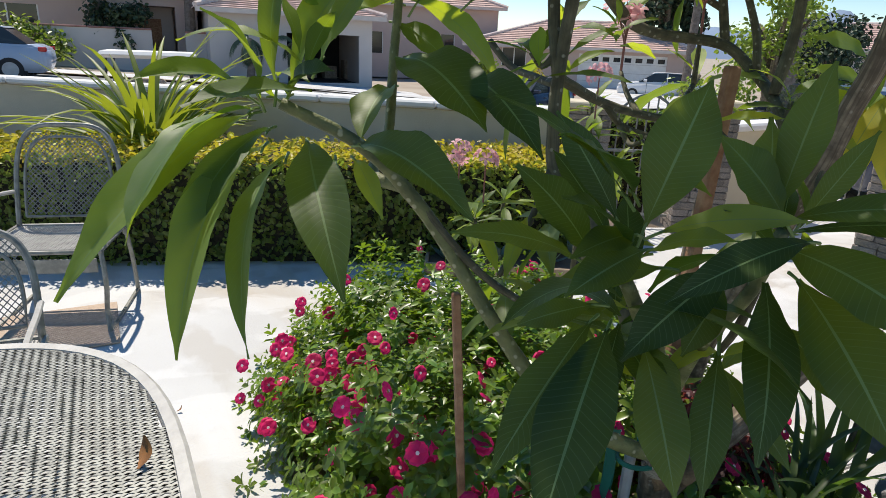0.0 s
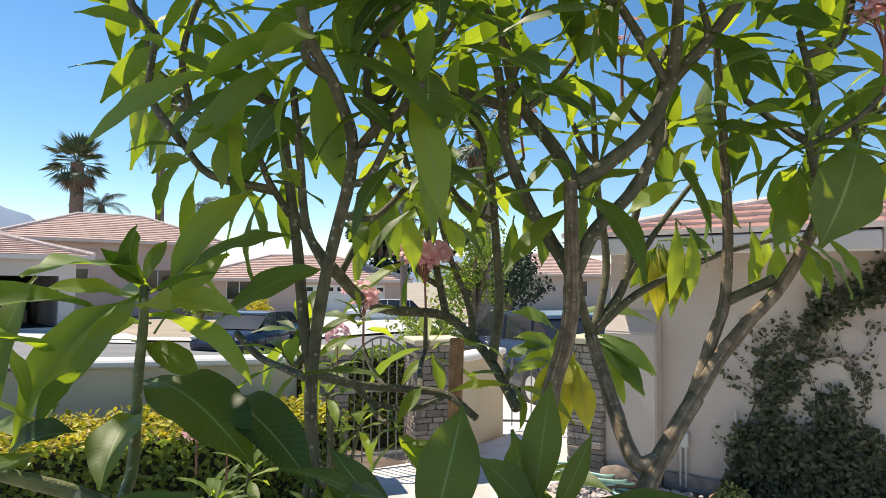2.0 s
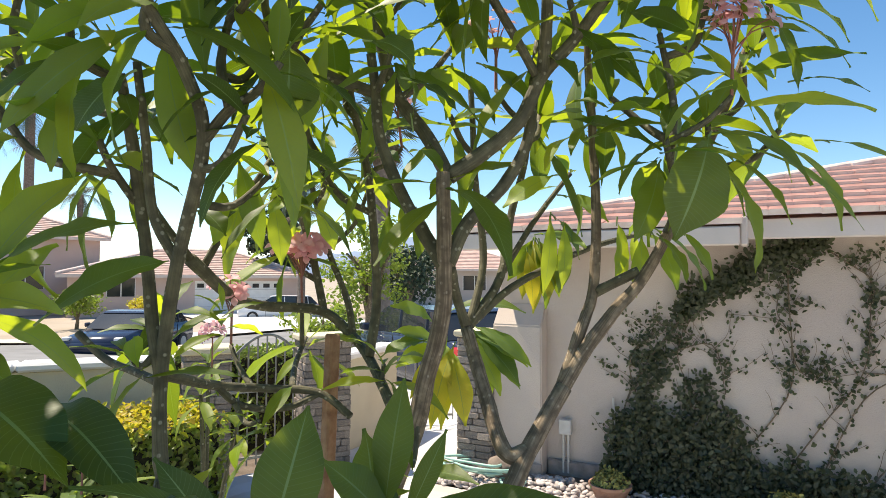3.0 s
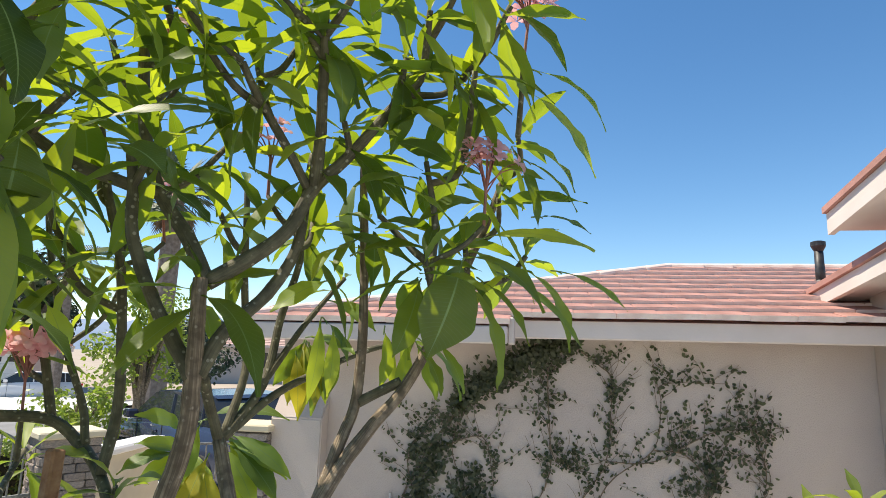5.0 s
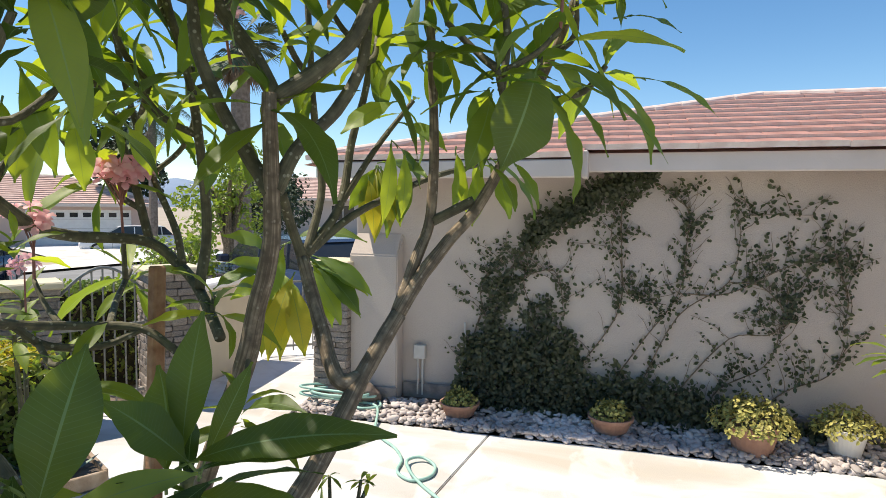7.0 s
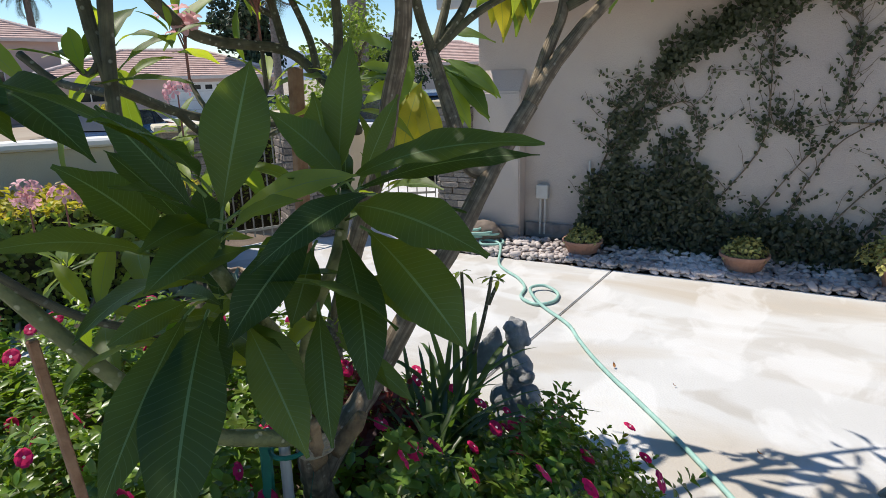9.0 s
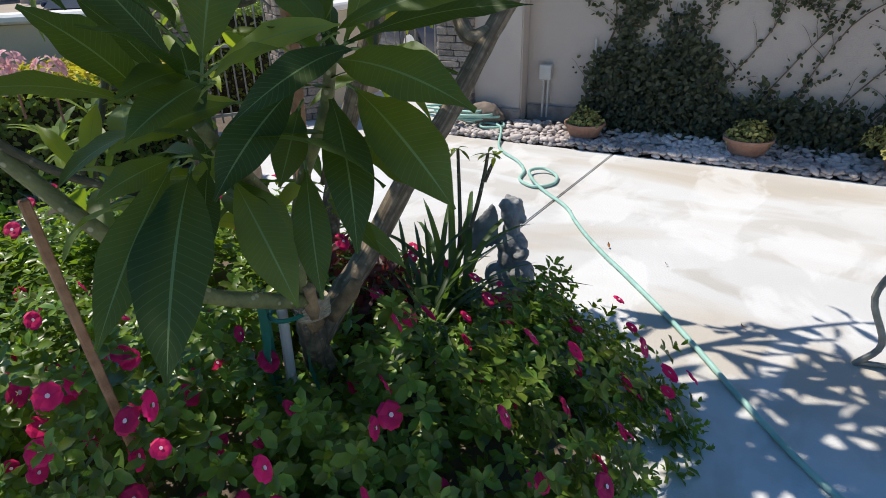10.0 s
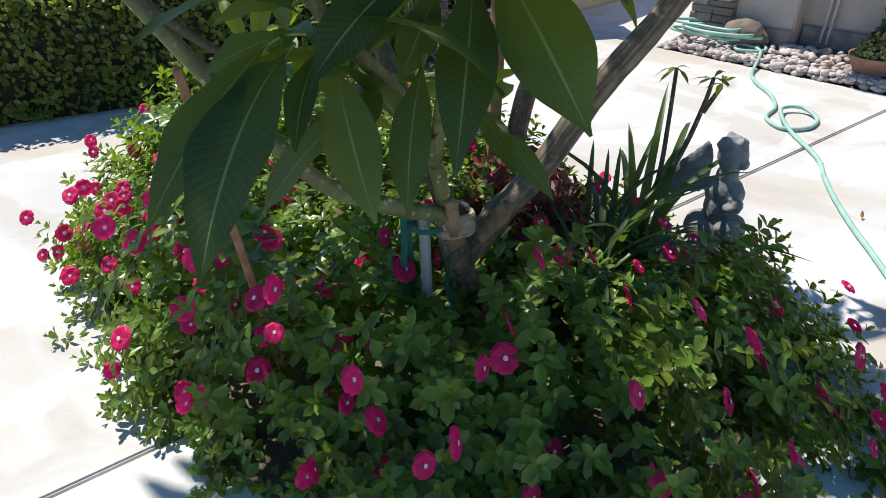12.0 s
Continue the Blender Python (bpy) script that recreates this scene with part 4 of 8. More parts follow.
leaf_between((2.86, 2.27, 2.29), (2.82, 2.27, 2.1), 0.089, M_LEAF)
leaf_between((3.31, 2.12, 2.2), (3.35, 2.05, 1.91), 0.088, M_LEAF_SUNLIT)
leaf_between((3.03, 2.03, 2.41), (3.03, 2.05, 2.15), 0.080, M_LEAF)
leaf_between((2.77, 2.14, 2.59), (2.52, 2.22, 2.58), 0.087, M_LEAF_SUNLIT)
leaf_between((3.61, 1.66, 2.35), (3.5, 1.64, 2.55), 0.115, M_LEAF_SHADE)
# yellowing leaves low behind the trunk
leaf_between((4.28, 1.84, 1.54), (4.13, 1.87, 1.21), 0.107, M_LEAF_YELLOW)
leaf_between((4.27, 1.85, 1.51), (4.21, 1.75, 1.22), 0.121, M_LEAF_YELLOW)
leaf_between((4.43, 1.56, 1.95), (4.39, 1.52, 1.7), 0.083, M_LEAF_YELLOW)
leaf_between((4.45, 1.51, 1.99), (4.42, 1.46, 1.73), 0.083, M_LEAF_YELLOW)
leaf_between((4.33, 1.76, 1.62), (4.37, 1.52, 1.46), 0.087, M_LEAF_SUNLIT)
leaf_between((4.33, 1.76, 1.58), (4.34, 1.56, 1.38), 0.107, M_LEAF_SUNLIT)
leaf_between((4.31, 1.79, 1.57), (4.3, 1.63, 1.34), 0.107, M_LEAF_SUNLIT)
leaf_between((4.24, 1.92, 1.64), (4.1, 2.05, 1.71), 0.097, M_LEAF_SUNLIT)
leaf_between((4.22, 1.94, 1.56), (4.06, 2.07, 1.5), 0.107, M_LEAF_SUNLIT)
leaf_between((4.46, 1.45, 2.1), (4.46, 1.34, 1.91), 0.097, M_LEAF_SUNLIT)
leaf_between((4.48, 1.41, 2), (4.43, 1.42, 1.77), 0.083, M_LEAF_SUNLIT)
leaf_between((4.27, 1.88, 1.66), (4.17, 1.9, 1.43), 0.097, M_LEAF_SUNLIT)
leaf_between((4.33, 1.93, 1.54), (4.13, 2.06, 1.6), 0.102, M_LEAF_SUNLIT)
leaf_between((4.32, 1.94, 1.53), (4.13, 2.04, 1.45), 0.097, M_LEAF_SUNLIT)
leaf_between((4.33, 1.93, 1.52), (4.21, 1.95, 1.2), 0.109, M_LEAF_YELLOW)
leaf_between((4.33, 1.93, 1.52), (4.22, 1.87, 1.19), 0.098, M_LEAF_YELLOW)
leaf_between((4.34, 1.92, 1.52), (4.25, 1.77, 1.23), 0.097, M_LEAF_YELLOW)
leaf_between((4.4, 1.81, 1.59), (4.32, 1.68, 1.32), 0.108, M_LEAF_SUNLIT)
leaf_between((4.4, 1.81, 1.6), (4.37, 1.57, 1.36), 0.119, M_LEAF_SUNLIT)
leaf_between((4.39, 1.82, 1.6), (4.35, 1.53, 1.46), 0.107, M_LEAF_SUNLIT)
leaf_between((4.33, 1.93, 1.52), (4.2, 2.01, 1.31), 0.092, M_LEAF_YELLOW)
leaf_between((4.33, 1.92, 1.54), (4.25, 1.82, 1.34), 0.097, M_LEAF_SUNLIT)
leaf_between((4.39, 1.93, 1.67), (4.41, 1.56, 1.68), 0.098, M_LEAF)
leaf_between((4.5, 1.56, 2), (4.4, 1.64, 1.82), 0.092, M_LEAF_SUNLIT)
leaf_between((4.5, 1.56, 2), (4.42, 1.58, 1.74), 0.092, M_LEAF_YELLOW)
leaf_between((4.5, 1.55, 2), (4.42, 1.53, 1.68), 0.086, M_LEAF_YELLOW)
leaf_between((4.51, 1.55, 2), (4.44, 1.48, 1.7), 0.097, M_LEAF_SUNLIT)
leaf_between((4.51, 1.54, 2), (4.44, 1.42, 1.75), 0.108, M_LEAF_SUNLIT)
leaf_between((4.51, 1.53, 2.03), (4.43, 1.3, 1.96), 0.107, M_LEAF_SUNLIT)
leaf_between((4.39, 1.01, 2.02), (4.36, 0.84, 1.79), 0.108, M_LEAF_SUNLIT)
leaf_between((4.39, 1.03, 2.01), (4.37, 0.94, 1.79), 0.103, M_LEAF_SUNLIT)
leaf_between((4.38, 1.07, 2), (4.36, 1.09, 1.76), 0.085, M_LEAF_SUNLIT)
leaf_between((4.36, 1.16, 2.06), (4.34, 1.17, 1.82), 0.089, M_LEAF)
leaf_between((4.27, 0.95, 2.21), (4.23, 1.06, 1.98), 0.119, M_LEAF)
# leaves hanging among the limbs
leaf_between((3.43, 2.21, 2.12), (3.37, 2.23, 1.89), 0.102, M_LEAF)
leaf_between((3.5, 2.15, 2.09), (3.48, 2.09, 1.87), 0.092, M_LEAF_SUNLIT)
leaf_between((3.3, 2.18, 2.11), (3.27, 2.18, 1.93), 0.085, M_LEAF)
leaf_between((3.68, 2.11, 2.09), (3.7, 2.04, 1.93), 0.088, M_LEAF_SUNLIT)
leaf_between((3.85, 1.9, 2.08), (3.81, 1.91, 1.87), 0.069, M_LEAF_SUNLIT)
leaf_between((3.87, 1.85, 2.13), (3.86, 1.84, 1.95), 0.069, M_LEAF)
leaf_between((3.95, 1.84, 2.09), (3.93, 1.82, 1.9), 0.072, M_LEAF)
leaf_between((3.19, 2.16, 2.03), (3.19, 2.04, 1.95), 0.087, M_LEAF)
leaf_between((3.79, 1.94, 2.21), (3.81, 1.79, 2.06), 0.091, M_LEAF_SUNLIT)
leaf_between((4.06, 1.71, 2.24), (3.93, 1.77, 2.13), 0.096, M_LEAF)
leaf_between((4.3, 1.4, 2.25), (4.15, 1.56, 2.11), 0.110, M_LEAF_SUNLIT)
leaf_between((4.33, 1.37, 2.17), (4.3, 1.18, 2.05), 0.100, M_LEAF_SUNLIT)
leaf_between((3.56, 2.07, 2.15), (3.42, 2.1, 2.04), 0.092, M_LEAF_SUNLIT)
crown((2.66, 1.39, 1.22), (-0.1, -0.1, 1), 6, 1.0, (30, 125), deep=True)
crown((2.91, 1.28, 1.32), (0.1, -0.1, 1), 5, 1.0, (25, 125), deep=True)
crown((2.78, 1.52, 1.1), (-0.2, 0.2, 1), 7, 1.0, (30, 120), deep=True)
crown((2.58, 2.23, 1.82), (0, 0, 1), 7, 1.0, (25, 115))
crown((2.24, 1.95, 1.6), (-0.2, 0.2, 0.8), 5, 0.9, (10, 85))
CANOPY = [
    (3.76, 1.49, 2.92), (3.95, 0.95, 3.05), (4.06, 0.82, 2.99), (4.26, 0.62, 2.83), (4.17, 0.81, 2.36), (4.39, 0.59, 2.37), (3.96, 0.92, 2.28), (4.26, 1.24, 2.45),
    (4.1, 1.39, 2.45), (3.9, 1.66, 2.69), (3.62, 1.74, 2.61), (3.78, 1.36, 3.0), (4.07, 0.95, 2.67), (4.16, 0.82, 2.73), (4.34, 0.7, 2.6),
    (4.02, 1.73, 2.47), (4.0, 1.1, 2.45), (3.85, 1.2, 2.75),
]
CANOPY_STREET = [
    (2.8, 2.18, 2.48), (2.82, 1.9, 2.49), (3.14, 1.97, 2.62), (3.37, 1.84, 2.68), (3.2, 2.5, 2.35), (2.8, 2.45, 2.25),
    (2.95, 2.85, 2.55), (3.1, 3.0, 2.6), (2.78, 2.6, 2.62), (2.98, 3.05, 2.85), (3.0, 2.7, 2.9), (2.78, 2.72, 2.95), (4.15, 2.55, 1.55), (4.05, 2.6, 2.0),
]
CANOPY_BACK = [
    (3.51, 2.11, 2.66), (3.8, 2.08, 2.6), (3.84, 1.87, 2.9), (3.32, 2.01, 2.85), (3.56, 1.9, 2.94), (3.63, 1.65, 3.04),
    (4.0, 2.3, 2.3), (3.9, 2.6, 2.45), (3.9, 2.5, 2.7), (3.8, 2.3, 2.55), (3.95, 2.75, 2.2),
    (3.61, 2.27, 2.27), (3.82, 2.21, 2.27), (3.93, 2.05, 2.34),
]
for whorl in (CANOPY, CANOPY_STREET, CANOPY_BACK):
    for tip in whorl:
        tip = Vector(tip)
        lean = Vector((tip.x - 3.75, tip.y - 1.6, 0)) * 0.5
        below = [p for p in JOINTS if p.z < tip.z - 0.12]
        root = min(below, key=lambda p: (p - tip).length + 1.2 * abs((p - tip).xy.length))
        if (tip - root).length > 0.09:
            pts = [root, root.lerp(tip, 0.5) + Vector((lean.x * 0.08, lean.y * 0.08, -0.025)), tip]
            branch("limb", pts, 0.0145, 0.0105, M_STEM, 8, 0.12, 4)
            JOINTS.extend(smooth_line(pts, 3))
        crown(tip, lean + Vector((0, 0, 1)), 7 if whorl is CANOPY_BACK else RNG.randrange(7, 10), RNG.uniform(0.95, 1.1) if whorl is CANOPY_BACK else RNG.uniform(1.05, 1.25), (20, 135))
DONE = [Vector(p) for whorl in (CANOPY, CANOPY_STREET, CANOPY_BACK) for p in whorl]
for tip, axis in LIMB_TIPS:
    if tip.z > 1.95 and (tip.x < 4.15 or tip.y < 1.5 and tip.x < 4.36) and min((tip - p).length for p in DONE) > 0.1:
        crown(tip, axis, 7, RNG.uniform(1.0, 1.2), (20, 130))
        DONE.append(tip)
    elif tip.z > 1.95 and tip.x >= 4.15:
        crown(tip, axis, 4, 0.8, (20, 140))
# whorls added unseen overhead to shade bed and near leaves, and the crown's top towards the house
for tip in ((2.55, 1.95, 2.95), (2.45, 1.75, 3.05), (2.75, 1.85, 3.1), (2.65, 2.25, 3.1), (2.9, 1.6, 3.15), (2.6, 1.6, 3.15), (2.75, 2.45, 3.15), (2.95, 2.3, 3.1),
            (2.5, 2.4, 3.2), (2.55, 2.7, 3.3), (2.45, 2.85, 3.5), (2.45, 3.45, 3.55), (2.3, 3.75, 3.6), (2.6, 3.8, 3.65), (2.65, 3, 3.5), (2.85, 2.9, 3.4),
            (3.14, 1.76, 2.8), (3.23, 1.67, 3.01), (3.4, 1.57, 2.98), (3.46, 1.4, 3.15), (3.64, 1.29, 3.07), (3.63, 1.06, 3.22), (3.8, 0.9, 3.12), (3.72, 0.74, 3.28),
            (3.87, 0.63, 3.16), (3.86, 0.99, 2.98), (3.5, 1.53, 2.87), (3.96, 0.76, 2.97), (3.58, 1.2, 3.31), (3.26, 1.59, 3.15)):
    tip = Vector(tip)
    root = min((p for p in JOINTS if 2.2 < p.z < tip.z - 0.15), key=lambda p: (p - tip).length)
    pts = [root, root.lerp(tip, 0.5) + Vector((0, 0, -0.03)), tip]
    branch("limb", pts, 0.015, 0.0105, M_STEM, 8, 0.12, 4)
    crown(tip, ((tip.x - 3.3) * 0.5, (tip.y - 1.5) * 0.5, 1), 13 if tip.x < 3 else 8, 1.15 if tip.x < 3 else 1.05, (25, 120))
crown((3.33, 2.54, 1.65), (-0.2, 0.6, 0.6), 9, 0.9, (25, 110))
crown((3.42, 2.3, 1.72), (0, 0, 1), 7, 0.7, (25, 90))
# whorls inside the crown, in the darker shade-toned leaf copy
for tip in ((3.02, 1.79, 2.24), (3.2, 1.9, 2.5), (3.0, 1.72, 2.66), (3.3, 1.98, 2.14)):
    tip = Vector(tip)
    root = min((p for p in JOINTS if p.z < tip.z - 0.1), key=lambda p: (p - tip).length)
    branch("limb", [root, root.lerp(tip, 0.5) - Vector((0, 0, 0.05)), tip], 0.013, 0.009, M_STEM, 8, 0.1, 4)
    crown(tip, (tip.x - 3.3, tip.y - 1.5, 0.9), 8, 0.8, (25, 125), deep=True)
# low whorls behind the trunk
for tip in ((2.8, 1.99, 1.02), (2.73, 1.66, 1.04), (3.04, 1.44, 1.0), (2.95, 2.0, 1.2), (3.45, 2.15, 1.35), (3.7, 1.7, 1.2), (3.0, 2.2, 1.62), (3.9, 1.95, 1.5)):
    tip = Vector(tip)
    root = min((p for p in JOINTS if p.z < 2), key=lambda p: (p - tip).length)
    branch("limb", [root, root.lerp(tip, 0.5) - Vector((0, 0, 0.04)), tip], 0.011, 0.008, M_STEM, 8, 0.1, 4)
    crown(tip, (tip.x - 3.3, tip.y - 1.5, 0.9), 8, 0.8, (25, 115))
if REST[0]:
    ob = new("foliage", mesh_from("foliage", REST[0], REST[1], M_LEAF, REST[2]))
    ob.parent = tree
    ob["kind"] = "stuff"


# ---- the flower bed ----
BED = (3.27, 2.3, 1.08, 1.72)


def scatter_leaves(name, count, place, material, size, parent=None, seed=3):
    """Many small two-part leaves joined in one mesh; place(r) gives a point and an outward normal."""
    r = random.Random(seed)
    vs, fs = [], []
    for _ in range(count):
        p, nrm = place(r)
        d = Vector((r.uniform(-1, 1), r.uniform(-1, 1), r.uniform(-1, 1))).normalized()
        nrm = (Vector(nrm) + d * 0.9).normalized()
        x = nrm.cross(Vector((r.uniform(-1, 1), r.uniform(-1, 1), r.uniform(-1, 1)))).normalized()
        y = nrm.cross(x)
        L = size * r.uniform(0.6, 1.25)
        W = L * 0.3
        o = len(vs)
        vs += [p, p + x * L * 0.35 + y * W + nrm * W * 0.3, p + x * L * 0.75 + y * W * 0.8 + nrm * W * 0.2, p + x * L,
               p + x * L * 0.75 - y * W * 0.8 + nrm * W * 0.2, p + x * L * 0.35 - y * W + nrm * W * 0.3]
        fs += [(o, o + 1, o + 2, o + 3), (o, o + 3, o + 4, o + 5)]
    ob = new(name, mesh_from(name, vs, fs, material, smooth=False))
    if parent:
        ob.parent = parent
    ob["kind"] = "stuff"
    return ob


# ---- roof of the house ----
roof = tagged(empty("roof"), "low hipped roof of weathered pinkish-red clay tiles", "roof", kind="structure")
RIDGE = (8.95, 3.0)
SLOPE = (RIDGE[1] - 2.305) / (RIDGE[0] - 6.95)


def roof_z(x):
    return 2.305 + (x - 6.95) * SLOPE


def hip_y(x):
    """The line where the front slope ends at the hip."""
    return 3.15 - (x - 6.7) / (RIDGE[0] - 6.7) * 3.95


bm = bmesh.new()
vs = [bm.verts.new(p) for p in ((6.72, 3.12, roof_z(6.72) - 0.03), (6.72, 0.8, roof_z(6.72) - 0.03), (6.95, 0.8, roof_z(6.95) - 0.03), (6.95, -4.6, roof_z(6.95) - 0.03),
                                (8.95, -4.6, RIDGE[1] - 0.03), (8.95, -0.8, RIDGE[1] - 0.03))]
bm.faces.new(vs)
vs2 = [bm.verts.new(p) for p in ((6.72, 3.12, roof_z(6.72) - 0.035), (8.95, -0.8, RIDGE[1] - 0.035), (11.2, 3.12, roof_z(6.72) - 0.035))]
bm.faces.new(vs2)
vs3 = [bm.verts.new(p) for p in ((8.95, -4.6, RIDGE[1] - 0.04), (8.95, -0.8, RIDGE[1] - 0.04), (11.2, 3.12, 2.2), (11.2, -4.6, 2.2))]
bm.faces.new(vs3)
part("roof_deck", bm, M_TILE, roof)


def tile_mesh(w, length):
    """One flat interlocking tile: a shallow crown, a thick butt edge."""
    vs, fs = [], []
    prof = [(-0.5, 0.002), (-0.47, 0.006), (-0.1, 0.008), (0.1, 0.008), (0.47, 0.006), (0.5, 0.002)]
    for x, th in ((0, 0.04), (length, 0.006)):
        for s, c in prof:
            vs.append((x, s * w, th + c))
    for s, c in prof:
        vs.append((0, s * w, c * 0.2))
    n = len(prof)
    for i in range(n - 1):
        fs.append((i, i + 1, n + i + 1, n + i))
        fs.append((2 * n + i, 2 * n + i + 1, i + 1, i))
    fs.append((0, n, 2 * n))
    fs.append((n - 1, 3 * n - 1, 2 * n - 1))
    me = mesh_from("tile", vs, fs, M_TILE, smooth=False)
    me.materials.append(M_TILE_EDGE)
    # Butt faces get a paler tone than the tile tops.
    for i in range(n - 1):
        me.polygons[2 * i + 1].material_index = 1
    return me


TILE_W, COURSE = 0.33, 0.215
TILE = tile_mesh(TILE_W * 0.998, COURSE + 0.05)
pitch = math.atan(SLOPE)
n_tiles, rest_v, rest_f = 0, [], []
for c in range(-1, 19):
    x = 6.92 + c * COURSE * math.cos(pitch)
    if x > RIDGE[0] - 0.08:
        break
    y = -4.5 + (c % 2) * TILE_W / 2
    top = 3.1 if c >= 0 else 3.1
    while y < min(top, hip_y(x)):
        if (c >= 0 or y > 0.78) and y > -2.9:
            ob = new("tile", TILE)
            ob.parent = roof
            ob.matrix_basis = Matrix.Translation((x + RNG.uniform(-0.006, 0.006), y, roof_z(x) + RNG.uniform(-0.002, 0.004))) @ pose(0, 0, 0, RNG.uniform(-0.6, 0.6), -math.degrees(pitch) + RNG.uniform(-0.4, 0.4), RNG.uniform(-0.5, 0.5))
            n_tiles += 1
        y += TILE_W
RIDGE_TILE = bmesh.new()
lathe(RIDGE_TILE, [(0.075, 0), (0.072, 0.02), (0.058, 0.36)], 12)
bmesh.ops.scale(RIDGE_TILE, vec=(0.75, 1, 1), verts=RIDGE_TILE.verts)
me = bpy.data.meshes.new("ridge_tile")
RIDGE_TILE.to_mesh(me)
RIDGE_TILE.free()
me.materials.append(M_TILE_EDGE)


def ridge_run(a, b):
    a, b = Vector(a), Vector(b)
    d = (b - a).normalized()
    n = int((b - a).length / 0.3)
    for i in range(n):
        ob = new("ridge_tile", me)
        ob.parent = roof
        ob.matrix_basis = Matrix.Translation(a + d * i * 0.3) @ frame_of(d).to_4x4() @ pose(0, 0, 0, 0, 88, 0)


ridge_run((8.95, -4.5, RIDGE[1]), (8.95, -0.85, RIDGE[1] + 0.003))
ridge_run((6.75, 3.06, roof_z(6.75) + 0.015), (8.93, -0.82, RIDGE[1]))
pipe = tagged(empty("vent_pipe", Matrix.Translation((8.2, -2.08, 2.76))), "dark plumbing vent pipe with flared cap on the tiles", "vent pipe")
part("pipe", lathe(bmesh.new(), [(0.045, -0.12), (0.04, 0.32)], 14), M_IRON, pipe, smooth=True)
part("cap", lathe(bmesh.new(), [(0.04, 0.3), (0.066, 0.35), (0.066, 0.39), (0.04, 0.4)], 14), M_IRON, pipe)
part("flashing", lathe(bmesh.new(), [(0.13, -0.12), (0.06, 0.02)], 14), M_IRON, pipe)

# the neighbouring eaves at the right: a lower tiled verge and a higher one
def verge(name, a, b, drop, depth, tile_w, label):
    """A raking eave board from a up to b with tiles on top and a soffit behind."""
    th = tagged(empty(name), label, "eave", kind="structure")
    a, b = Vector(a), Vector(b)
    d = (b - a).normalized()
    side = Vector(depth)
    for nm, z0, z1, off, mat_ in (("fascia_board", -drop, 0.0, 0.0, M_FASCIA), ("tile_edge", 0.003, 0.05, -0.03, M_TILE)):
        bm = bmesh.new()
        o = side.normalized() * off
        t = side.normalized() * (0.045 if nm == "fascia_board" else side.length + 0.03)
        ps = [a + o, b + o, b + o + t, a + o + t]
        vs = [bm.verts.new(p + Vector((0, 0, z))) for z in (z0, z1) for p in ps]
        for q in ((0, 1, 2, 3), (4, 7, 6, 5), (0, 4, 5, 1), (1, 5, 6, 2), (2, 6, 7, 3), (3, 7, 4, 0)):
            bm.faces.new([vs[i] for i in q])
        bmesh.ops.recalc_face_normals(bm, faces=bm.faces)
        part(nm, bm, mat_, th)
    bm = bmesh.new()
    t = side.normalized() * 0.048
    vs = [bm.verts.new(p) for p in (a + t + Vector((0, 0, -drop * 0.8)), b + t + Vector((0, 0, -drop * 0.8)), b + side + Vector((0, 0, -drop * 0.8)), a + side + Vector((0, 0, -drop * 0.8)))]
    bm.faces.new(vs)
    part("soffit_board", bm, M_FASCIA, th)
    return th


verge("eave_low", (7.9, -1.78, 2.56), (6.3, -1.78, 2.77), 0.13, (0, -0.9, 0), 0.3, "low pinkish tiled verge with painted board")
verge("eave_high", (6.86, -1.6, 3.11), (5.3, -1.6, 3.36), 0.16, (0, -1.6, 0), 0.3, "higher tiled gable verge with pale painted board")


# ---- the vine on the wall ----
vine = tagged(empty("climbing_vine", Matrix.Translation((WALL_X - 0.02, 1.0, 0.12))), "dark small-leaved vine spreading over the stucco wall", "vine")
VINE_INV = vine.matrix_world.inverted()
RUN_LINES = []


def runner(*run):
    """A woody runner over the wall, through points given across and up."""
    pts = [VINE_INV @ Vector((WALL_X - 0.012 - RNG.uniform(0, 0.02), y, z)) for y, z in run]
    part("stem", tube(bmesh.new(), pts, 0.007, 0.0025, 5, 5), M_BARK, vine)
    RUN_LINES.append(smooth_line([Vector((0, y, z)) for y, z in run], 8))


runner((1.79, 0.1), (1.79, 0.44), (1.69, 0.86), (1.44, 1.28), (1.19, 1.59), (1.05, 1.79), (0.77, 1.97), (0.5, 2.06), (0.23, 2.06), (-0.02, 1.9))
runner((0.23, 2.06), (0.05, 1.92), (-0.04, 1.83), (-0.01, 1.62))
runner((1.0, 0.1), (0.92, 0.31), (0.51, 0.93), (0.48, 1.37), (0.57, 1.6), (0.49, 1.94))
runner((0.7, 0.1), (0.54, 0.34), (0.28, 0.75), (0.02, 1.15), (-0.03, 1.57), (-0.04, 1.8))
runner((0.4, 0.1), (0.31, 0.32), (0.02, 0.96), (-0.36, 1.26), (-0.43, 1.63), (-0.46, 1.79), (-0.94, 1.81))
runner((0.02, 1.15), (-0.36, 1.17), (-0.8, 1.41), (-1.11, 1.45), (-1.27, 1.34))
runner((0.1, 0.1), (-0.01, 0.34), (-0.38, 0.8), (-0.71, 0.87), (-0.89, 1.24), (-1.03, 1.55))
runner((-0.2, 0.1), (-0.31, 0.37), (-0.64, 0.59), (-0.75, 0.87), (-0.81, 1.28))
runner((-0.36, 1.26), (-0.61, 1.23), (-0.78, 1.01), (-0.75, 0.82))
runner((1.58, 0.67), (1.69, 1.07), (1.59, 1.28), (1.29, 1.44))
runner((-1.11, 1.47), (-1.21, 1.16), (-1.18, 0.9))
runner((1.44, 1.18), (1.04, 1.3), (0.94, 0.91))
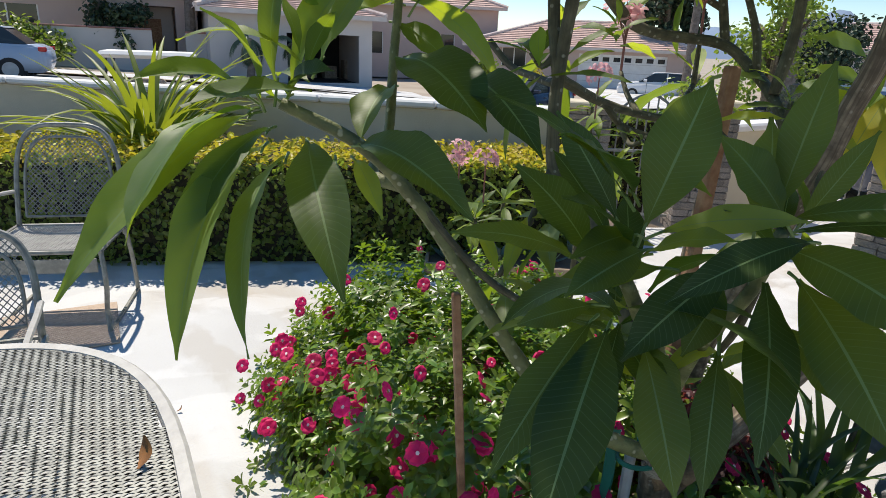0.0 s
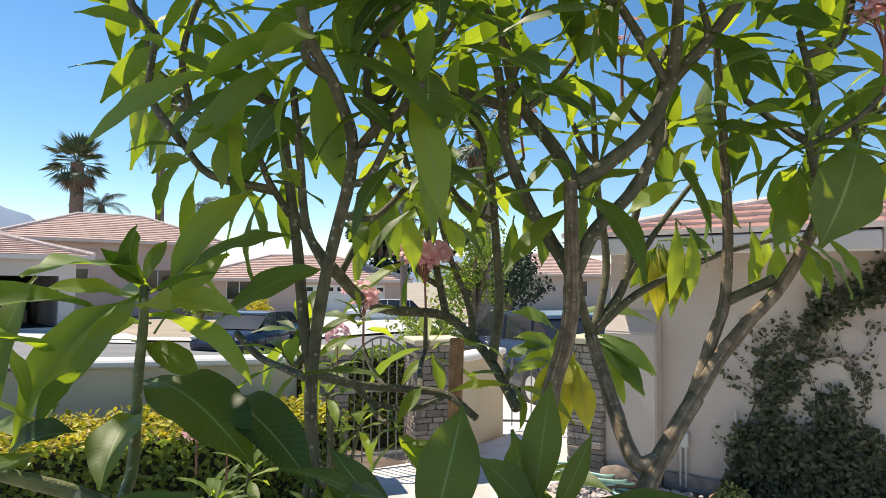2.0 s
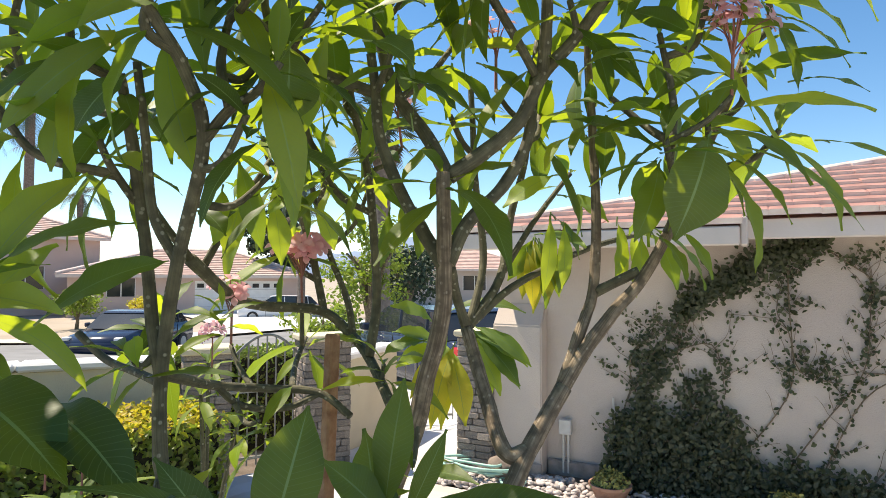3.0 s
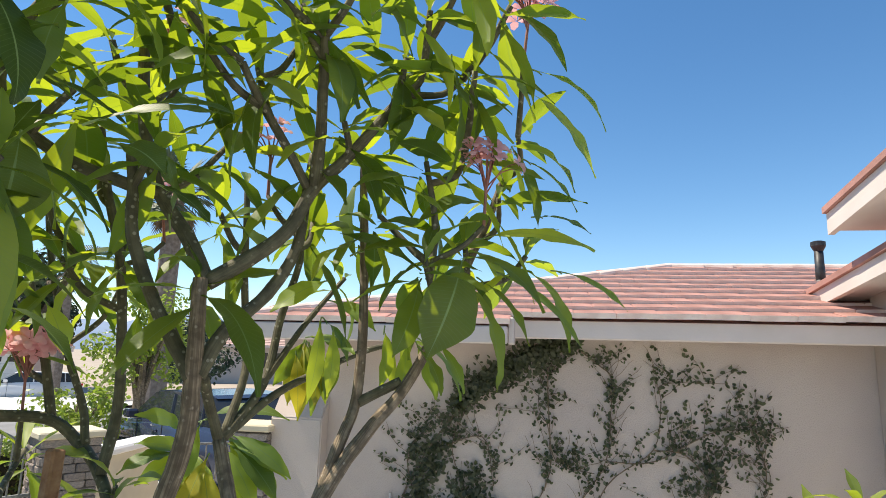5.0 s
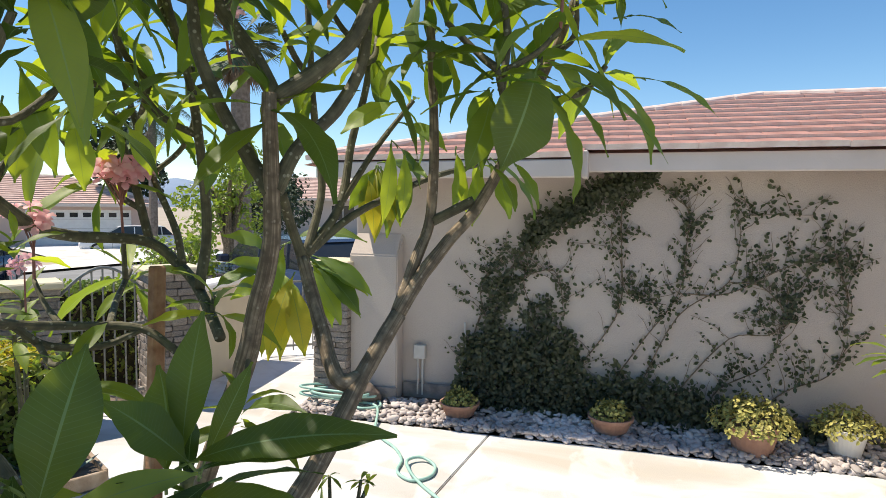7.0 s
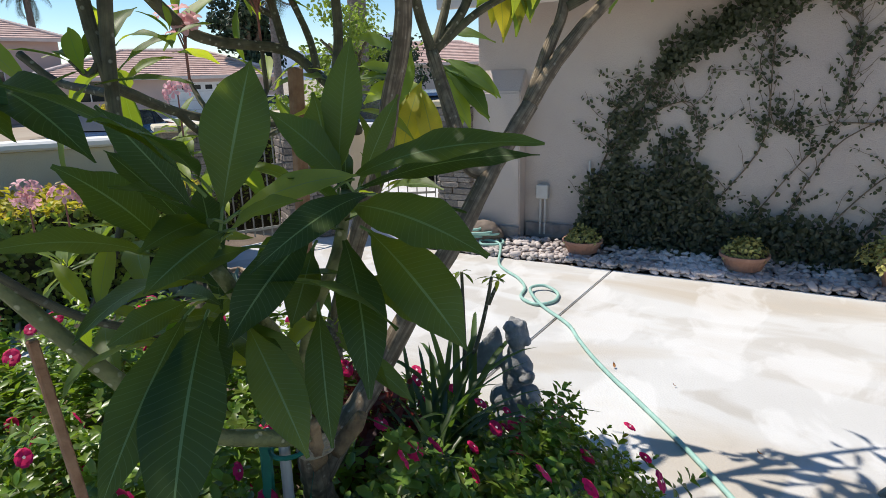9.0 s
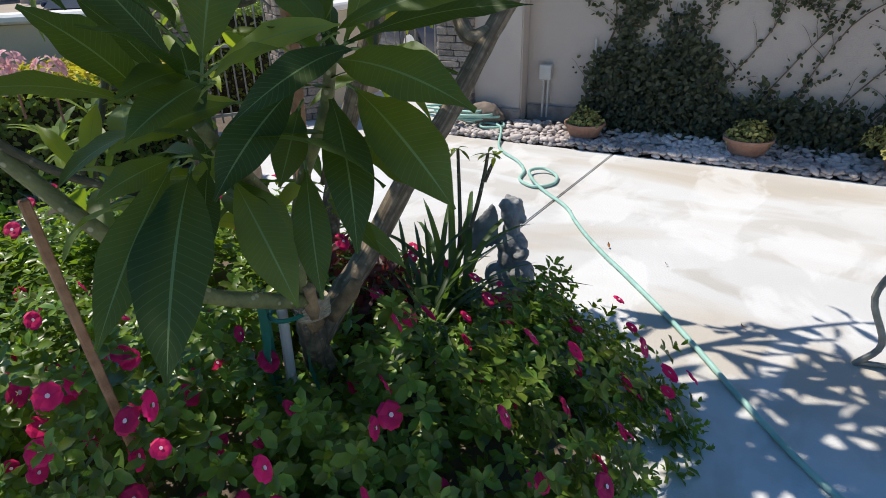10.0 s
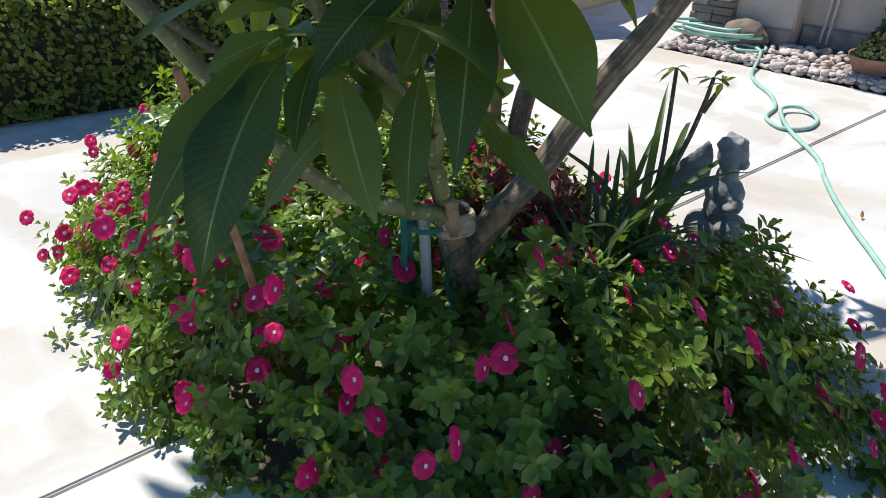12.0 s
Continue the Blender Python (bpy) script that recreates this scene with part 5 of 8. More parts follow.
runner((0.49, 1.94), (0.48, 1.51), (0.42, 1.13), (0.11, 1.05))
runner((-0.5, 0.1), (-0.8, 0.4), (-1.1, 0.55), (-1.2, 0.8))
runner((1.3, 0.2), (1.2, 0.8), (1.3, 1.2), (1.2, 1.5))


def vine_mass(r):
    """The thick growth: piled up beside the corner, thinning to a low fringe, and a slanting band under the eave."""
    if r.random() < 0.17:
        y = r.uniform(0.22, 1.3)
        return Vector((WALL_X - r.uniform(0.01, 0.12), y, 2.16 - max(0.0, y - 0.3) * 0.56 + r.gauss(0, 0.07))), Vector((-1, 0, 0.2))
    while True:
        y, z = r.uniform(-1.4, 1.95), r.uniform(0.02, 1.5)
        top = 1.15 + 0.3 * (1.75 - y) if y > 1.2 else 1.3 - (1.2 - y) * 1.5 if y > 0.75 else 0.62 - (0.75 - y) * 0.22
        if y > 1.75:
            top *= (1.97 - y) / 0.22
        if z < top * (0.85 + 0.45 * noise.noise((y * 5, z * 3, 5))) * (1 - 0.45 * r.random() ** 2):
            break
    return Vector((WALL_X - r.uniform(0.01, 0.24 * max(0.2, 1 - z * 0.7)), y, max(0.06, z))), Vector((-1, 0, 0.2))


ob = scatter_leaves("leaves", 9500, vine_mass, M_VINE, 0.05)
ob.parent = vine
ob.matrix_parent_inverse = VINE_INV
RV = random.Random(31)
SPOTS = []


def leafy_run(line, gap):
    """Small leaves in turn on either side of a runner, with bare stretches."""
    for a, b in zip(line, line[1:]):
        n = max(1, int((b - a).length / 0.024))
        for i in range(n):
            p = a.lerp(b, i / n)
            if noise.noise((p.y * 4, p.z * 4, 7)) + RV.uniform(-0.35, 0.35) > gap:
                side = Vector((0, -(b - a).z, (b - a).y)).normalized() * RV.choice((-1, 1))
                SPOTS.append(p + side * RV.uniform(0.006, 0.035))


for line in RUN_LINES:
    leafy_run(line, -0.12)
    for _ in range(20):
        p = line[RV.randrange(len(line))].copy()
        heading = RV.uniform(0.5, 2.6)
        shoot = [p.copy()]
        for _ in range(RV.randrange(4, 9)):
            heading += RV.uniform(-0.35, 0.35)
            p = p + Vector((0, math.cos(heading), math.sin(heading))) * 0.05
            shoot.append(p)
        if max(q.z for q in shoot) > 2.15:
            continue
        part("stem", tube(bmesh.new(), [VINE_INV @ Vector((WALL_X - 0.012, q.y, q.z)) for q in shoot], 0.003, 0.0015, 4, 2), M_BARK, vine)
        leafy_run(shoot, -0.3)
SPOT_AT = iter(SPOTS)


def on_runner(r):
    p = next(SPOT_AT)
    return Vector((WALL_X - r.uniform(0.008, 0.04), p.y, p.z)), Vector((-1, 0, 0.3))


ob = scatter_leaves("leaves", len(SPOTS), on_runner, M_VINE, 0.042)
ob.parent = vine
ob.matrix_parent_inverse = VINE_INV

# ---- rocks, pots, hose and the small things along the wall ----
PEBBLES = []
for k in range(8):
    bm = bmesh.new()
    bmesh.ops.create_icosphere(bm, subdivisions=2, radius=1)
    for v in bm.verts:
        v.co *= 1 + 0.22 * noise.noise(v.co * 1.3 + Vector((k * 7, 0, 0)))
    bmesh.ops.scale(bm, vec=(1.0, 0.72, 0.48), verts=bm.verts)
    me = bpy.data.meshes.new("pebble")
    bm.to_mesh(me)
    bm.free()
    me.materials.append(M_PEBBLE)
    me.polygons.foreach_set("use_smooth", [True] * len(me.polygons))
    PEBBLES.append(me)
rocks = tagged(empty("river_rocks", Matrix.Translation((7.0, 0.5, 0.0))), "band of smooth pinkish-grey river rocks beside the patio", "rocks", kind="structure")
spots = []
r = random.Random(11)
for layer, n in ((0, 1700), (1, 1300)):
    for _ in range(n):
        x, y = EDGE_X + 0.012 + r.random() ** 1.2 * (0.42 if layer else 0.5), r.uniform(-2.0, 3.25)
        if x > EDGE_X + 0.46 + 0.06 * noise.noise((y * 3, 0, 0)):
            continue
        spots.append((x, y, 0.015 + layer * 0.03 + 0.2 * max(0, x - EDGE_X - 0.2)))
spots.sort(key=lambda s: abs(s[1] - 0.9))
pv, pf = [], []
for i, (x, y, z) in enumerate(spots):
    s = r.uniform(0.022, 0.042)
    m = Matrix.Translation((x - 7.0, y - 0.5, z)) @ pose(0, 0, 0, r.uniform(-25, 25), r.uniform(-25, 25), r.uniform(0, 360)) @ Matrix.Diagonal((s * r.uniform(0.8, 1.4), s, s * r.uniform(0.8, 1.2), 1))
    if i < 300:
        ob = new("pebble", PEBBLES[i % 8])
        ob.parent, ob.matrix_basis = rocks, m
    else:
        src = PEBBLES[i % 8]
        o = len(pv)
        pv.extend(m @ v.co for v in src.vertices)
        pf.extend(tuple(o + q for q in p.vertices) for p in src.polygons)
if pv:
    ob = new("pebbles", mesh_from("pebbles", pv, pf, M_PEBBLE))
    ob.parent = rocks
    ob["kind"] = "stuff"


def potted(name, x, y, z, rad, height, material, spread, top, count, label, seed, leafmat=M_SUCCULENT):
    th = tagged(empty(name, Matrix.Translation((x, y, z))), label, "potted plant", group="pots along the wall")
    part("pot", lathe(bmesh.new(), [(rad * 0.72, 0), (rad * 0.8, height * 0.3), (rad * 0.95, height * 0.75), (rad, height * 0.78), (rad * 1.02, height), (rad * 0.93, height), (rad * 0.88, height * 0.8)], 28),
         material, th, smooth=False)
    part("soil", lathe(bmesh.new(), [(rad * 0.9, height * 0.8), (rad * 0.88, height * 0.84)], 20), M_DIRT, th)

    def place(r):
        a, q = r.uniform(0, 6.283), r.random() ** 0.5
        lump = 1 + 0.25 * noise.noise((math.cos(a) * 2, math.sin(a) * 2, seed))
        h = top * (1 - (q * 0.95) ** 2.5) * lump
        return Vector((q * spread * math.cos(a) * lump, q * spread * math.sin(a) * lump, height * 0.8 + h * r.uniform(0.3, 1.0))), Vector((math.cos(a) * q, math.sin(a) * q, 0.8))
    ob = scatter_leaves("plant", count, place, leafmat, 0.035, th, seed)
    return th


potted("low_bowl_pot", 7.02, 1.79, 0.06, 0.17, 0.11, M_TERRACOTTA, 0.15, 0.13, 420, "shallow terracotta bowl with dry yellowish succulents on rocks", 1)
potted("low_bowl_pot", 7.01, 0.53, 0.06, 0.18, 0.12, M_TERRACOTTA, 0.16, 0.16, 480, "shallow terracotta bowl with green and dry succulents", 2)
potted("terracotta_pot", 6.95, -0.5, 0.03, 0.19, 0.22, M_TERRACOTTA, 0.3, 0.24, 1300, "terracotta pot overflowing with a yellow-green bushy plant", 3)
potted("white_pot", 7.05, -1.15, 0.05, 0.14, 0.2, M_WHITE, 0.25, 0.2, 900, "white pot with a straggling yellow-green plant", 4)

utility = tagged(empty("utility_box", Matrix.Translation((WALL_X - 0.035, 2.25, 0.1))), "grey electrical box on two conduits by the wall", "electrical box")
part("box", boxed(-0.035, 0.03, -0.055, 0.055, 0.34, 0.47, 0.006), M_GREY_BOX, utility)
for dy in (-0.025, 0.02):
    part("conduit", tube(bmesh.new(), [(0, dy, 0), (0, dy, 0.34)], 0.011, 0.011, 8, 1), M_GREY_BOX, utility)
tagged(part("wall_pipe", tube(bmesh.new(), [(WALL_X - 0.03, 1.9, 0.1), (WALL_X - 0.03, 1.82, 0.45), (WALL_X - 0.02, 1.83, 0.8)], 0.012, 0.01, 8, 6), M_GREY_BOX), "thin pale hose running up the stucco wall", "hose")
bm = bmesh.new()
bmesh.ops.create_icosphere(bm, subdivisions=4, radius=1)
for v in bm.verts:
    v.co *= 1 + 0.25 * noise.noise(v.co * 1.1) + 0.07 * noise.noise(v.co * 4)
bmesh.ops.scale(bm, vec=(0.12, 0.17, 0.11), verts=bm.verts)
ob = tagged(part("boulder", bm, M_ROCK, smooth=True), "rounded brown boulder at the corner of the house", "boulder")
ob.location = (7.08, 2.72, 0.14)

HOSE = [(7.12, 3.0), (6.98, 2.85), (7.1, 2.62), (6.95, 2.5), (6.86, 2.66), (6.99, 2.72), (6.93, 2.52), (6.6, 2.4), (6.42, 2.28), (6.25, 2.1), (6.06, 1.98), (5.86, 1.94), (5.76, 1.8), (5.86, 1.7),
        (6.03, 1.72), (6.1, 1.84), (6.02, 1.92), (5.86, 1.85), (5.72, 1.72), (5.5, 1.5), (5.3, 1.38), (5.1, 1.25), (4.9, 1.1), (4.72, 0.95), (4.35, 0.66), (3.92, 0.36), (3.6, 0.1), (3.3, -0.3), (2.9, -0.9)]
pts = [(x, y, (0.014 if x < EDGE_X else 0.075 + 0.05 * max(0.0, x - 6.9)) + (0.02 if i in (15, 16, 17) else 0)) for i, (x, y) in enumerate(HOSE)]
tagged(part("garden_hose", tube(bmesh.new(), pts, 0.0115, 0.0115, 10, 7), M_HOSE, smooth=True), "mint-green garden hose with a loop, lying across the patio", "hose")
coil = []
for k in range(60):
    a = k * 0.42
    coil.append((7.02 + (0.2 + 0.05 * math.sin(k * 0.7)) * 0.62 * math.cos(a), 2.95 + (0.3 + 0.08 * math.sin(k * 0.53)) * math.sin(a), 0.1 + 0.0016 * k))
tagged(part("hose_coil", tube(bmesh.new(), coil, 0.012, 0.012, 8, 3), M_HOSE, smooth=True), "loosely coiled mint-green hose on the rocks", "hose")

# ---- stone pillars, side gate and low walls ----
STONE_MESH = []
for k in range(6):
    bm = boxed(-0.5, 0.5, -0.5, 0.5, -0.5, 0.5)
    bmesh.ops.bevel(bm, geom=list(bm.edges), offset=0.09, segments=1, affect="EDGES")
    for v in bm.verts:
        v.co += Vector((noise.noise(v.co * 3 + Vector((k, 0, 0))), noise.noise(v.co * 3 + Vector((0, k, 5))), noise.noise(v.co * 3 + Vector((9, 0, k))))) * 0.07
    me = bpy.data.meshes.new("stone")
    bm.to_mesh(me)
    bm.free()
    me.materials.append(M_STONE)
    STONE_MESH.append(me)


def stone_pillar(x, y, w, d, h, label, turn=0.0):
    th = tagged(empty("stone_pillar", Matrix.Translation((x, y, 0)) @ pose(0, 0, 0, 0, 0, turn)), label, "pillar", group="gate pillars")
    part("core", boxed(-w / 2 + 0.03, w / 2 - 0.03, -d / 2 + 0.03, d / 2 - 0.03, 0, h - 0.06), M_ROCK, th)
    part("cap", boxed(-w / 2 - 0.03, w / 2 + 0.03, -d / 2 - 0.03, d / 2 + 0.03, h - 0.06, h, 0.012), M_CREAM, th, "pale concrete cap")
    r = random.Random(round(x * 10))
    z = 0.0
    while z < h - 0.1:
        t = r.uniform(0.045, 0.075)
        for ax, span in ((0, w), (1, d)):
            for s in (-1, 1):
                u = -span / 2
                while u < span / 2 - 0.02:
                    L = min(r.uniform(0.1, 0.24), span / 2 - u)
                    ob = new("stone", r.choice(STONE_MESH))
                    ob.parent = th
                    c = u + L / 2
                    out = (d if ax == 0 else w) / 2 - 0.035
                    loc = (c, s * out, z + t / 2) if ax == 0 else (s * out, c, z + t / 2)
                    ob.matrix_basis = Matrix.Translation(loc) @ Matrix.Rotation(0 if ax == 0 else math.pi / 2, 4, "Z") @ Matrix.Diagonal((L * 0.96, 0.06 + r.uniform(0, 0.03), t * 0.94, 1))
                    u += L
        z += t
    return th


stone_pillar(7.3, 3.06, 0.38, 0.34, 1.34, "stacked ledger-stone gate pillar beside the house wall")
stone_pillar(6.84, 4.61, 0.46, 0.4, 1.26, "stacked ledger-stone pillar beside the iron gate", -35)
stone_pillar(5.86, 5.16, 0.4, 0.36, 1.2, "stacked ledger-stone pillar at the end of the wall", -35)


def run_wall(name, a, b, h, th_, material, label, cap=None):
    a, b = Vector((*a, 0)), Vector((*b, 0))
    L = (b - a).length
    m = Matrix.Translation(a) @ frame_of(b - a).to_4x4()
    ob = part(name, boxed(0, L, -th_ / 2, th_ / 2, -0.35, h, 0.008), material)
    ob.matrix_world = m
    tagged(ob, label, "wall", kind="structure")
    if cap:
        n = max(1, round(L / 1.2))
        for i in range(n):
            c = part("coping", boxed(L * i / n + 0.004, L * (i + 1) / n - 0.004, -th_ / 2 - 0.05, th_ / 2 + 0.05, h + 0.002, h + 0.075, 0.02), cap, ob)
    return ob


run_wall("wall_front", (5.72, 5.4), (-6.5, 14.9), 1.04, 0.18, M_CREAM, "low cream stucco garden wall with pale coping", M_WHITE)
run_wall("wall_walk", (7.1, 4.68), (8.4, 4.8), 0.95, 0.18, M_CREAM, "low cream stucco wall beside the walkway", M_WHITE)

gate = tagged(empty("iron_gate", Matrix.Translation((6.04, 5.06, 0.02)) @ pose(0, 0, 0, 0, 0, -30)), "arched iron pedestrian gate with plain vertical bars", "gate")
GW = 0.7
for i in range(9):
    u = GW * i / 8
    top = 1.02 + 0.24 * math.sin(math.pi * i / 8)
    part("bar", tube(bmesh.new(), [(u, 0, 0.04), (u, 0, top)], 0.008, 0.008, 6, 1), M_METAL, gate)
arch = [(GW * k / 14, 0, 1.02 + 0.24 * math.sin(math.pi * k / 14)) for k in range(15)]
part("arch", tube(bmesh.new(), arch, 0.014, 0.014, 6, 1), M_METAL, gate)
for z in (0.1, 0.72):
    part("rail", boxed(0, GW, -0.012, 0.012, z, z + 0.025), M_METAL, gate)
gate2 = tagged(empty("walk_gate", Matrix.Translation((8.45, 4.75, 0.0)) @ pose(0, 0, 0, 0, 0, -55)), "plain grey metal gate standing beside the walkway", "gate")
for i in range(7):
    part("bar", tube(bmesh.new(), [(0.12 * i, 0, 0.05), (0.12 * i, 0, 0.92)], 0.008, 0.008, 6, 1), M_METAL, gate2)
for z in (0.1, 0.9):
    part("rail", boxed(0, 0.72, -0.012, 0.012, z, z + 0.025), M_METAL, gate2)

# ---- the clipped hedge ----
hedge = tagged(empty("clipped_hedge", Matrix.Translation((3.0, 5.4, 0))), "clipped hedge with golden new growth on its flat top", "hedge")
HEDGE_INV = hedge.matrix_world.inverted()
H_A, H_B, H_DEPTH, H_TOP = Vector((5.2, 4.18, 0)), Vector((-2.2, 7.08, 0)), 0.95, 0.79
H_U = (H_B - H_A).normalized()
H_N = Vector((H_U.y, -H_U.x, 0))
if H_N.y > 0:
    H_N = -H_N
H_L = (H_B - H_A).length
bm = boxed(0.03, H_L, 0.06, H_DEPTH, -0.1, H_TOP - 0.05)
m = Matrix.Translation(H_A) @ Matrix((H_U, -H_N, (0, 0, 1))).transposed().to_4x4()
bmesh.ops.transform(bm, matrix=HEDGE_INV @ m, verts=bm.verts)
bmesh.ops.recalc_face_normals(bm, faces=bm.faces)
# Solid filler that blocks the view; shade between leaves is its near-black colour.
part("inner_core", bm, mat("dark_hedge_fill", (0.035, 0.03, 0.015), (0.015, 0.015, 0.008), 30, 0.95, 0.9, 60), hedge)


def on_hedge_side(r):
    u = r.uniform(0, 1) ** 1.1 * min(H_L, 7.0)
    z = r.uniform(0.02, H_TOP)
    p = H_A + H_U * u + H_N * (0.03 * noise.noise((u * 4, z * 5, 0)) + r.uniform(-0.05, 0.03))
    return Vector((p.x, p.y, z)), H_N + Vector((0, 0, 0.4))


def on_hedge_top(r):
    u = r.uniform(0, 1) * min(H_L, 8.0)
    v = r.uniform(-0.02, H_DEPTH)
    p = H_A + H_U * u - H_N * v
    return Vector((p.x, p.y, H_TOP + 0.04 * noise.noise((u * 4, v * 4, 3)) + r.uniform(-0.05, 0.035))), Vector((0, 0, 1))


for nm, n, fn, m_, sz in (("side_leaves", 9000, on_hedge_side, M_HEDGE, 0.05), ("golden_top_leaves", 9500, on_hedge_top, M_HEDGE_TIP, 0.055), ("top_leaves", 2500, on_hedge_top, M_HEDGE, 0.05)):
    ob = scatter_leaves(nm, n, fn, m_, sz, hedge, 21)
    ob.matrix_parent_inverse = HEDGE_INV

# a second, plainer hedge beyond the gate
far_hedge = tagged(empty("clipped_hedge", Matrix.Translation((7.3, 6.3, -0.1))), "green clipped hedge growing beyond the iron gate", "hedge")
F_U = Vector((0.84, -0.54, 0))
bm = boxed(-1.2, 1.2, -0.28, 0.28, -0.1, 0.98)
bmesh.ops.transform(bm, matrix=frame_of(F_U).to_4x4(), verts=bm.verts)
part("inner_core", bm, bpy.data.materials["dark_hedge_fill"], far_hedge)


def on_far_hedge(r):
    u, v, w = r.uniform(-1.25, 1.25), r.uniform(-0.33, 0.33), r.uniform(0.0, 1.05)
    if r.random() < 0.5:
        w = 1.03 + r.uniform(-0.06, 0.04)
    else:
        v = math.copysign(0.33 + r.uniform(-0.05, 0.03), -1 if r.random() < 0.8 else 1)
    return F_U * u + Vector((0.54, 0.84, 0)) * v + Vector((0, 0, w)), Vector((-0.5, -0.6, 0.6))


scatter_leaves("leaves", 4500, on_far_hedge, M_HEDGE, 0.055, far_hedge, 23)

# a strap-leaved clump behind the hedge
def blade(bm, base, direction, length, width, droop, n=8):
    d = Vector((direction[0], direction[1], 0)).normalized()
    s = Vector((-d.y, d.x, 0))
    el = math.atan2(direction[2], math.hypot(direction[0], direction[1]))
    p = Vector(base)
    prev = None
    for i in range(n + 1):
        t = i / n
        w = width * (1 - t) ** 0.5 * 0.5 * min(1, 0.5 + t * 4)
        lft, mid, rgt = p + s * w + Vector((0, 0, w * 0.5)), p, p - s * w + Vector((0, 0, w * 0.5))
        cur = [bm.verts.new(q) for q in (lft, mid, rgt)]
        if prev:
            bm.faces.new((prev[0], cur[0], cur[1], prev[1]))
            bm.faces.new((prev[1], cur[1], cur[2], prev[2]))
        prev = cur
        a = el - droop * t
        p = p + (d * math.cos(a) + Vector((0, 0, math.sin(a)))) * length / n


M_STRAP = mat("strap_leaf", (0.17, 0.22, 0.03), (0.09, 0.14, 0.02), 6, 0.5, translucent=(0.4, 0.46, 0.03))
M_STRAP_DARK = mat("dark_strap_leaf", (0.06, 0.10, 0.032), (0.035, 0.065, 0.022), 6, 0.4, translucent=(0.16, 0.28, 0.03))


def strap_plant(name, x, y, z, n, length, width, label, seed, material):
    th = tagged(empty(name, Matrix.Translation((x, y, z))), label, "plant")
    r = random.Random(seed)
    for i in range(n):
        a = r.uniform(0, 6.283)
        el = r.uniform(0.65, 1.45)
        bm = bmesh.new()
        blade(bm, (r.uniform(-0.08, 0.08), r.uniform(-0.08, 0.08), 0), (math.cos(a) * math.cos(el), math.sin(a) * math.cos(el), math.sin(el)), length * r.uniform(0.7, 1.1), width, r.uniform(0.7, 1.9))
        part("leaf", bm, material, th, smooth=True)
    return th


strap_plant("strap_leaf_lily", 2.2, 6.85, 0.35, 110, 1.55, 0.085, "large clump of arching bright green strap leaves behind the hedge", 5, M_STRAP)
strap_plant("strap_leaf_lily", 3.74, 1.56, 0.06, 28, 0.72, 0.036, "dark green clump of upright strap leaves in the flower bed", 6, M_STRAP_DARK)
strap_plant("strap_leaf_lily", 3.98, 1.56, 0.04, 11, 0.74, 0.045, "dark arching strap leaves beside the stone figure", 12, M_STRAP_DARK)
strap_plant("strap_leaf_lily", 3.63, 1.43, 0.06, 22, 0.64, 0.032, "small clump of dark strap leaves beside the trunk", 8, M_STRAP_DARK)


# ---- the figure, the cut stems and the stakes in the bed ----
bm = bmesh.new()


def lump(c, s, turn=0.0, sub=3, rough=0.12, k=0):
    r = bmesh.ops.create_icosphere(bm, subdivisions=sub, radius=1)
    for v in r["verts"]:
        v.co *= 1 + rough * noise.noise(v.co * 2 + Vector((k, k * 2, 0)))
    bmesh.ops.transform(bm, matrix=Matrix.Translation(c) @ pose(0, 0, 0, 0, 0, turn) @ Matrix.Diagonal((*s, 1)), verts=r["verts"])


lump((0, 0.02, 0.04), (0.12, 0.12, 0.05), k=1)
lump((0.0, 0.05, 0.1), (0.085, 0.11, 0.075), rough=0.1, k=2)
lump((-0.02, -0.03, 0.13), (0.06, 0.06, 0.07), rough=0.15, k=5)
lump((0.0, 0.035, 0.2), (0.06, 0.062, 0.09), rough=0.12, k=3)
lump((0.0, 0.03, 0.27), (0.058, 0.076, 0.065), rough=0.1, k=13)
lump((0.0, 0.035, 0.335), (0.038, 0.042, 0.06), rough=0.05, k=6)
lump((0.0, 0.03, 0.42), (0.055, 0.056, 0.064), rough=0.08, k=4)
lump((-0.01, -0.022, 0.405), (0.022, 0.018, 0.024), rough=0.1, k=16, sub=2)
lump((0.005, 0.04, 0.458), (0.054, 0.052, 0.036), rough=0.3, k=14)
for i in range(7):
    lump((0.036 * math.cos(i * 0.9), 0.036 + 0.036 * math.sin(i * 0.9), 0.468 + 0.012 * (i % 2)), (0.017, 0.016, 0.02), k=10 + i, sub=2)
lump((-0.02, -0.01, 0.262), (0.03, 0.042, 0.026), -20, rough=0.1, k=7)
lump((-0.045, -0.03, 0.235), (0.024, 0.034, 0.022), 15, rough=0.1, k=18)
lump((-0.05, -0.055, 0.258), (0.018, 0.018, 0.026), rough=0.2, k=8, sub=2)
for i in range(6):
    lump((-0.03 - 0.006 * i, 0.12 + 0.022 * i, 0.355 - 0.018 * i), (0.017, 0.033, 0.112 - 0.01 * i), 20, rough=0.05, k=20 + i, sub=2)
ob = tagged(part("garden_statue", bm, M_STATUE, smooth=True), "small dark grey cast-stone garden figure at the bed's edge", "statue")
ob.matrix_world = Matrix.Translation((4.345, 1.4, 0.0))
skin = ob.modifiers.new("skin", "REMESH")
skin.mode, skin.voxel_size, skin.use_smooth_shade = "VOXEL", 0.006, True

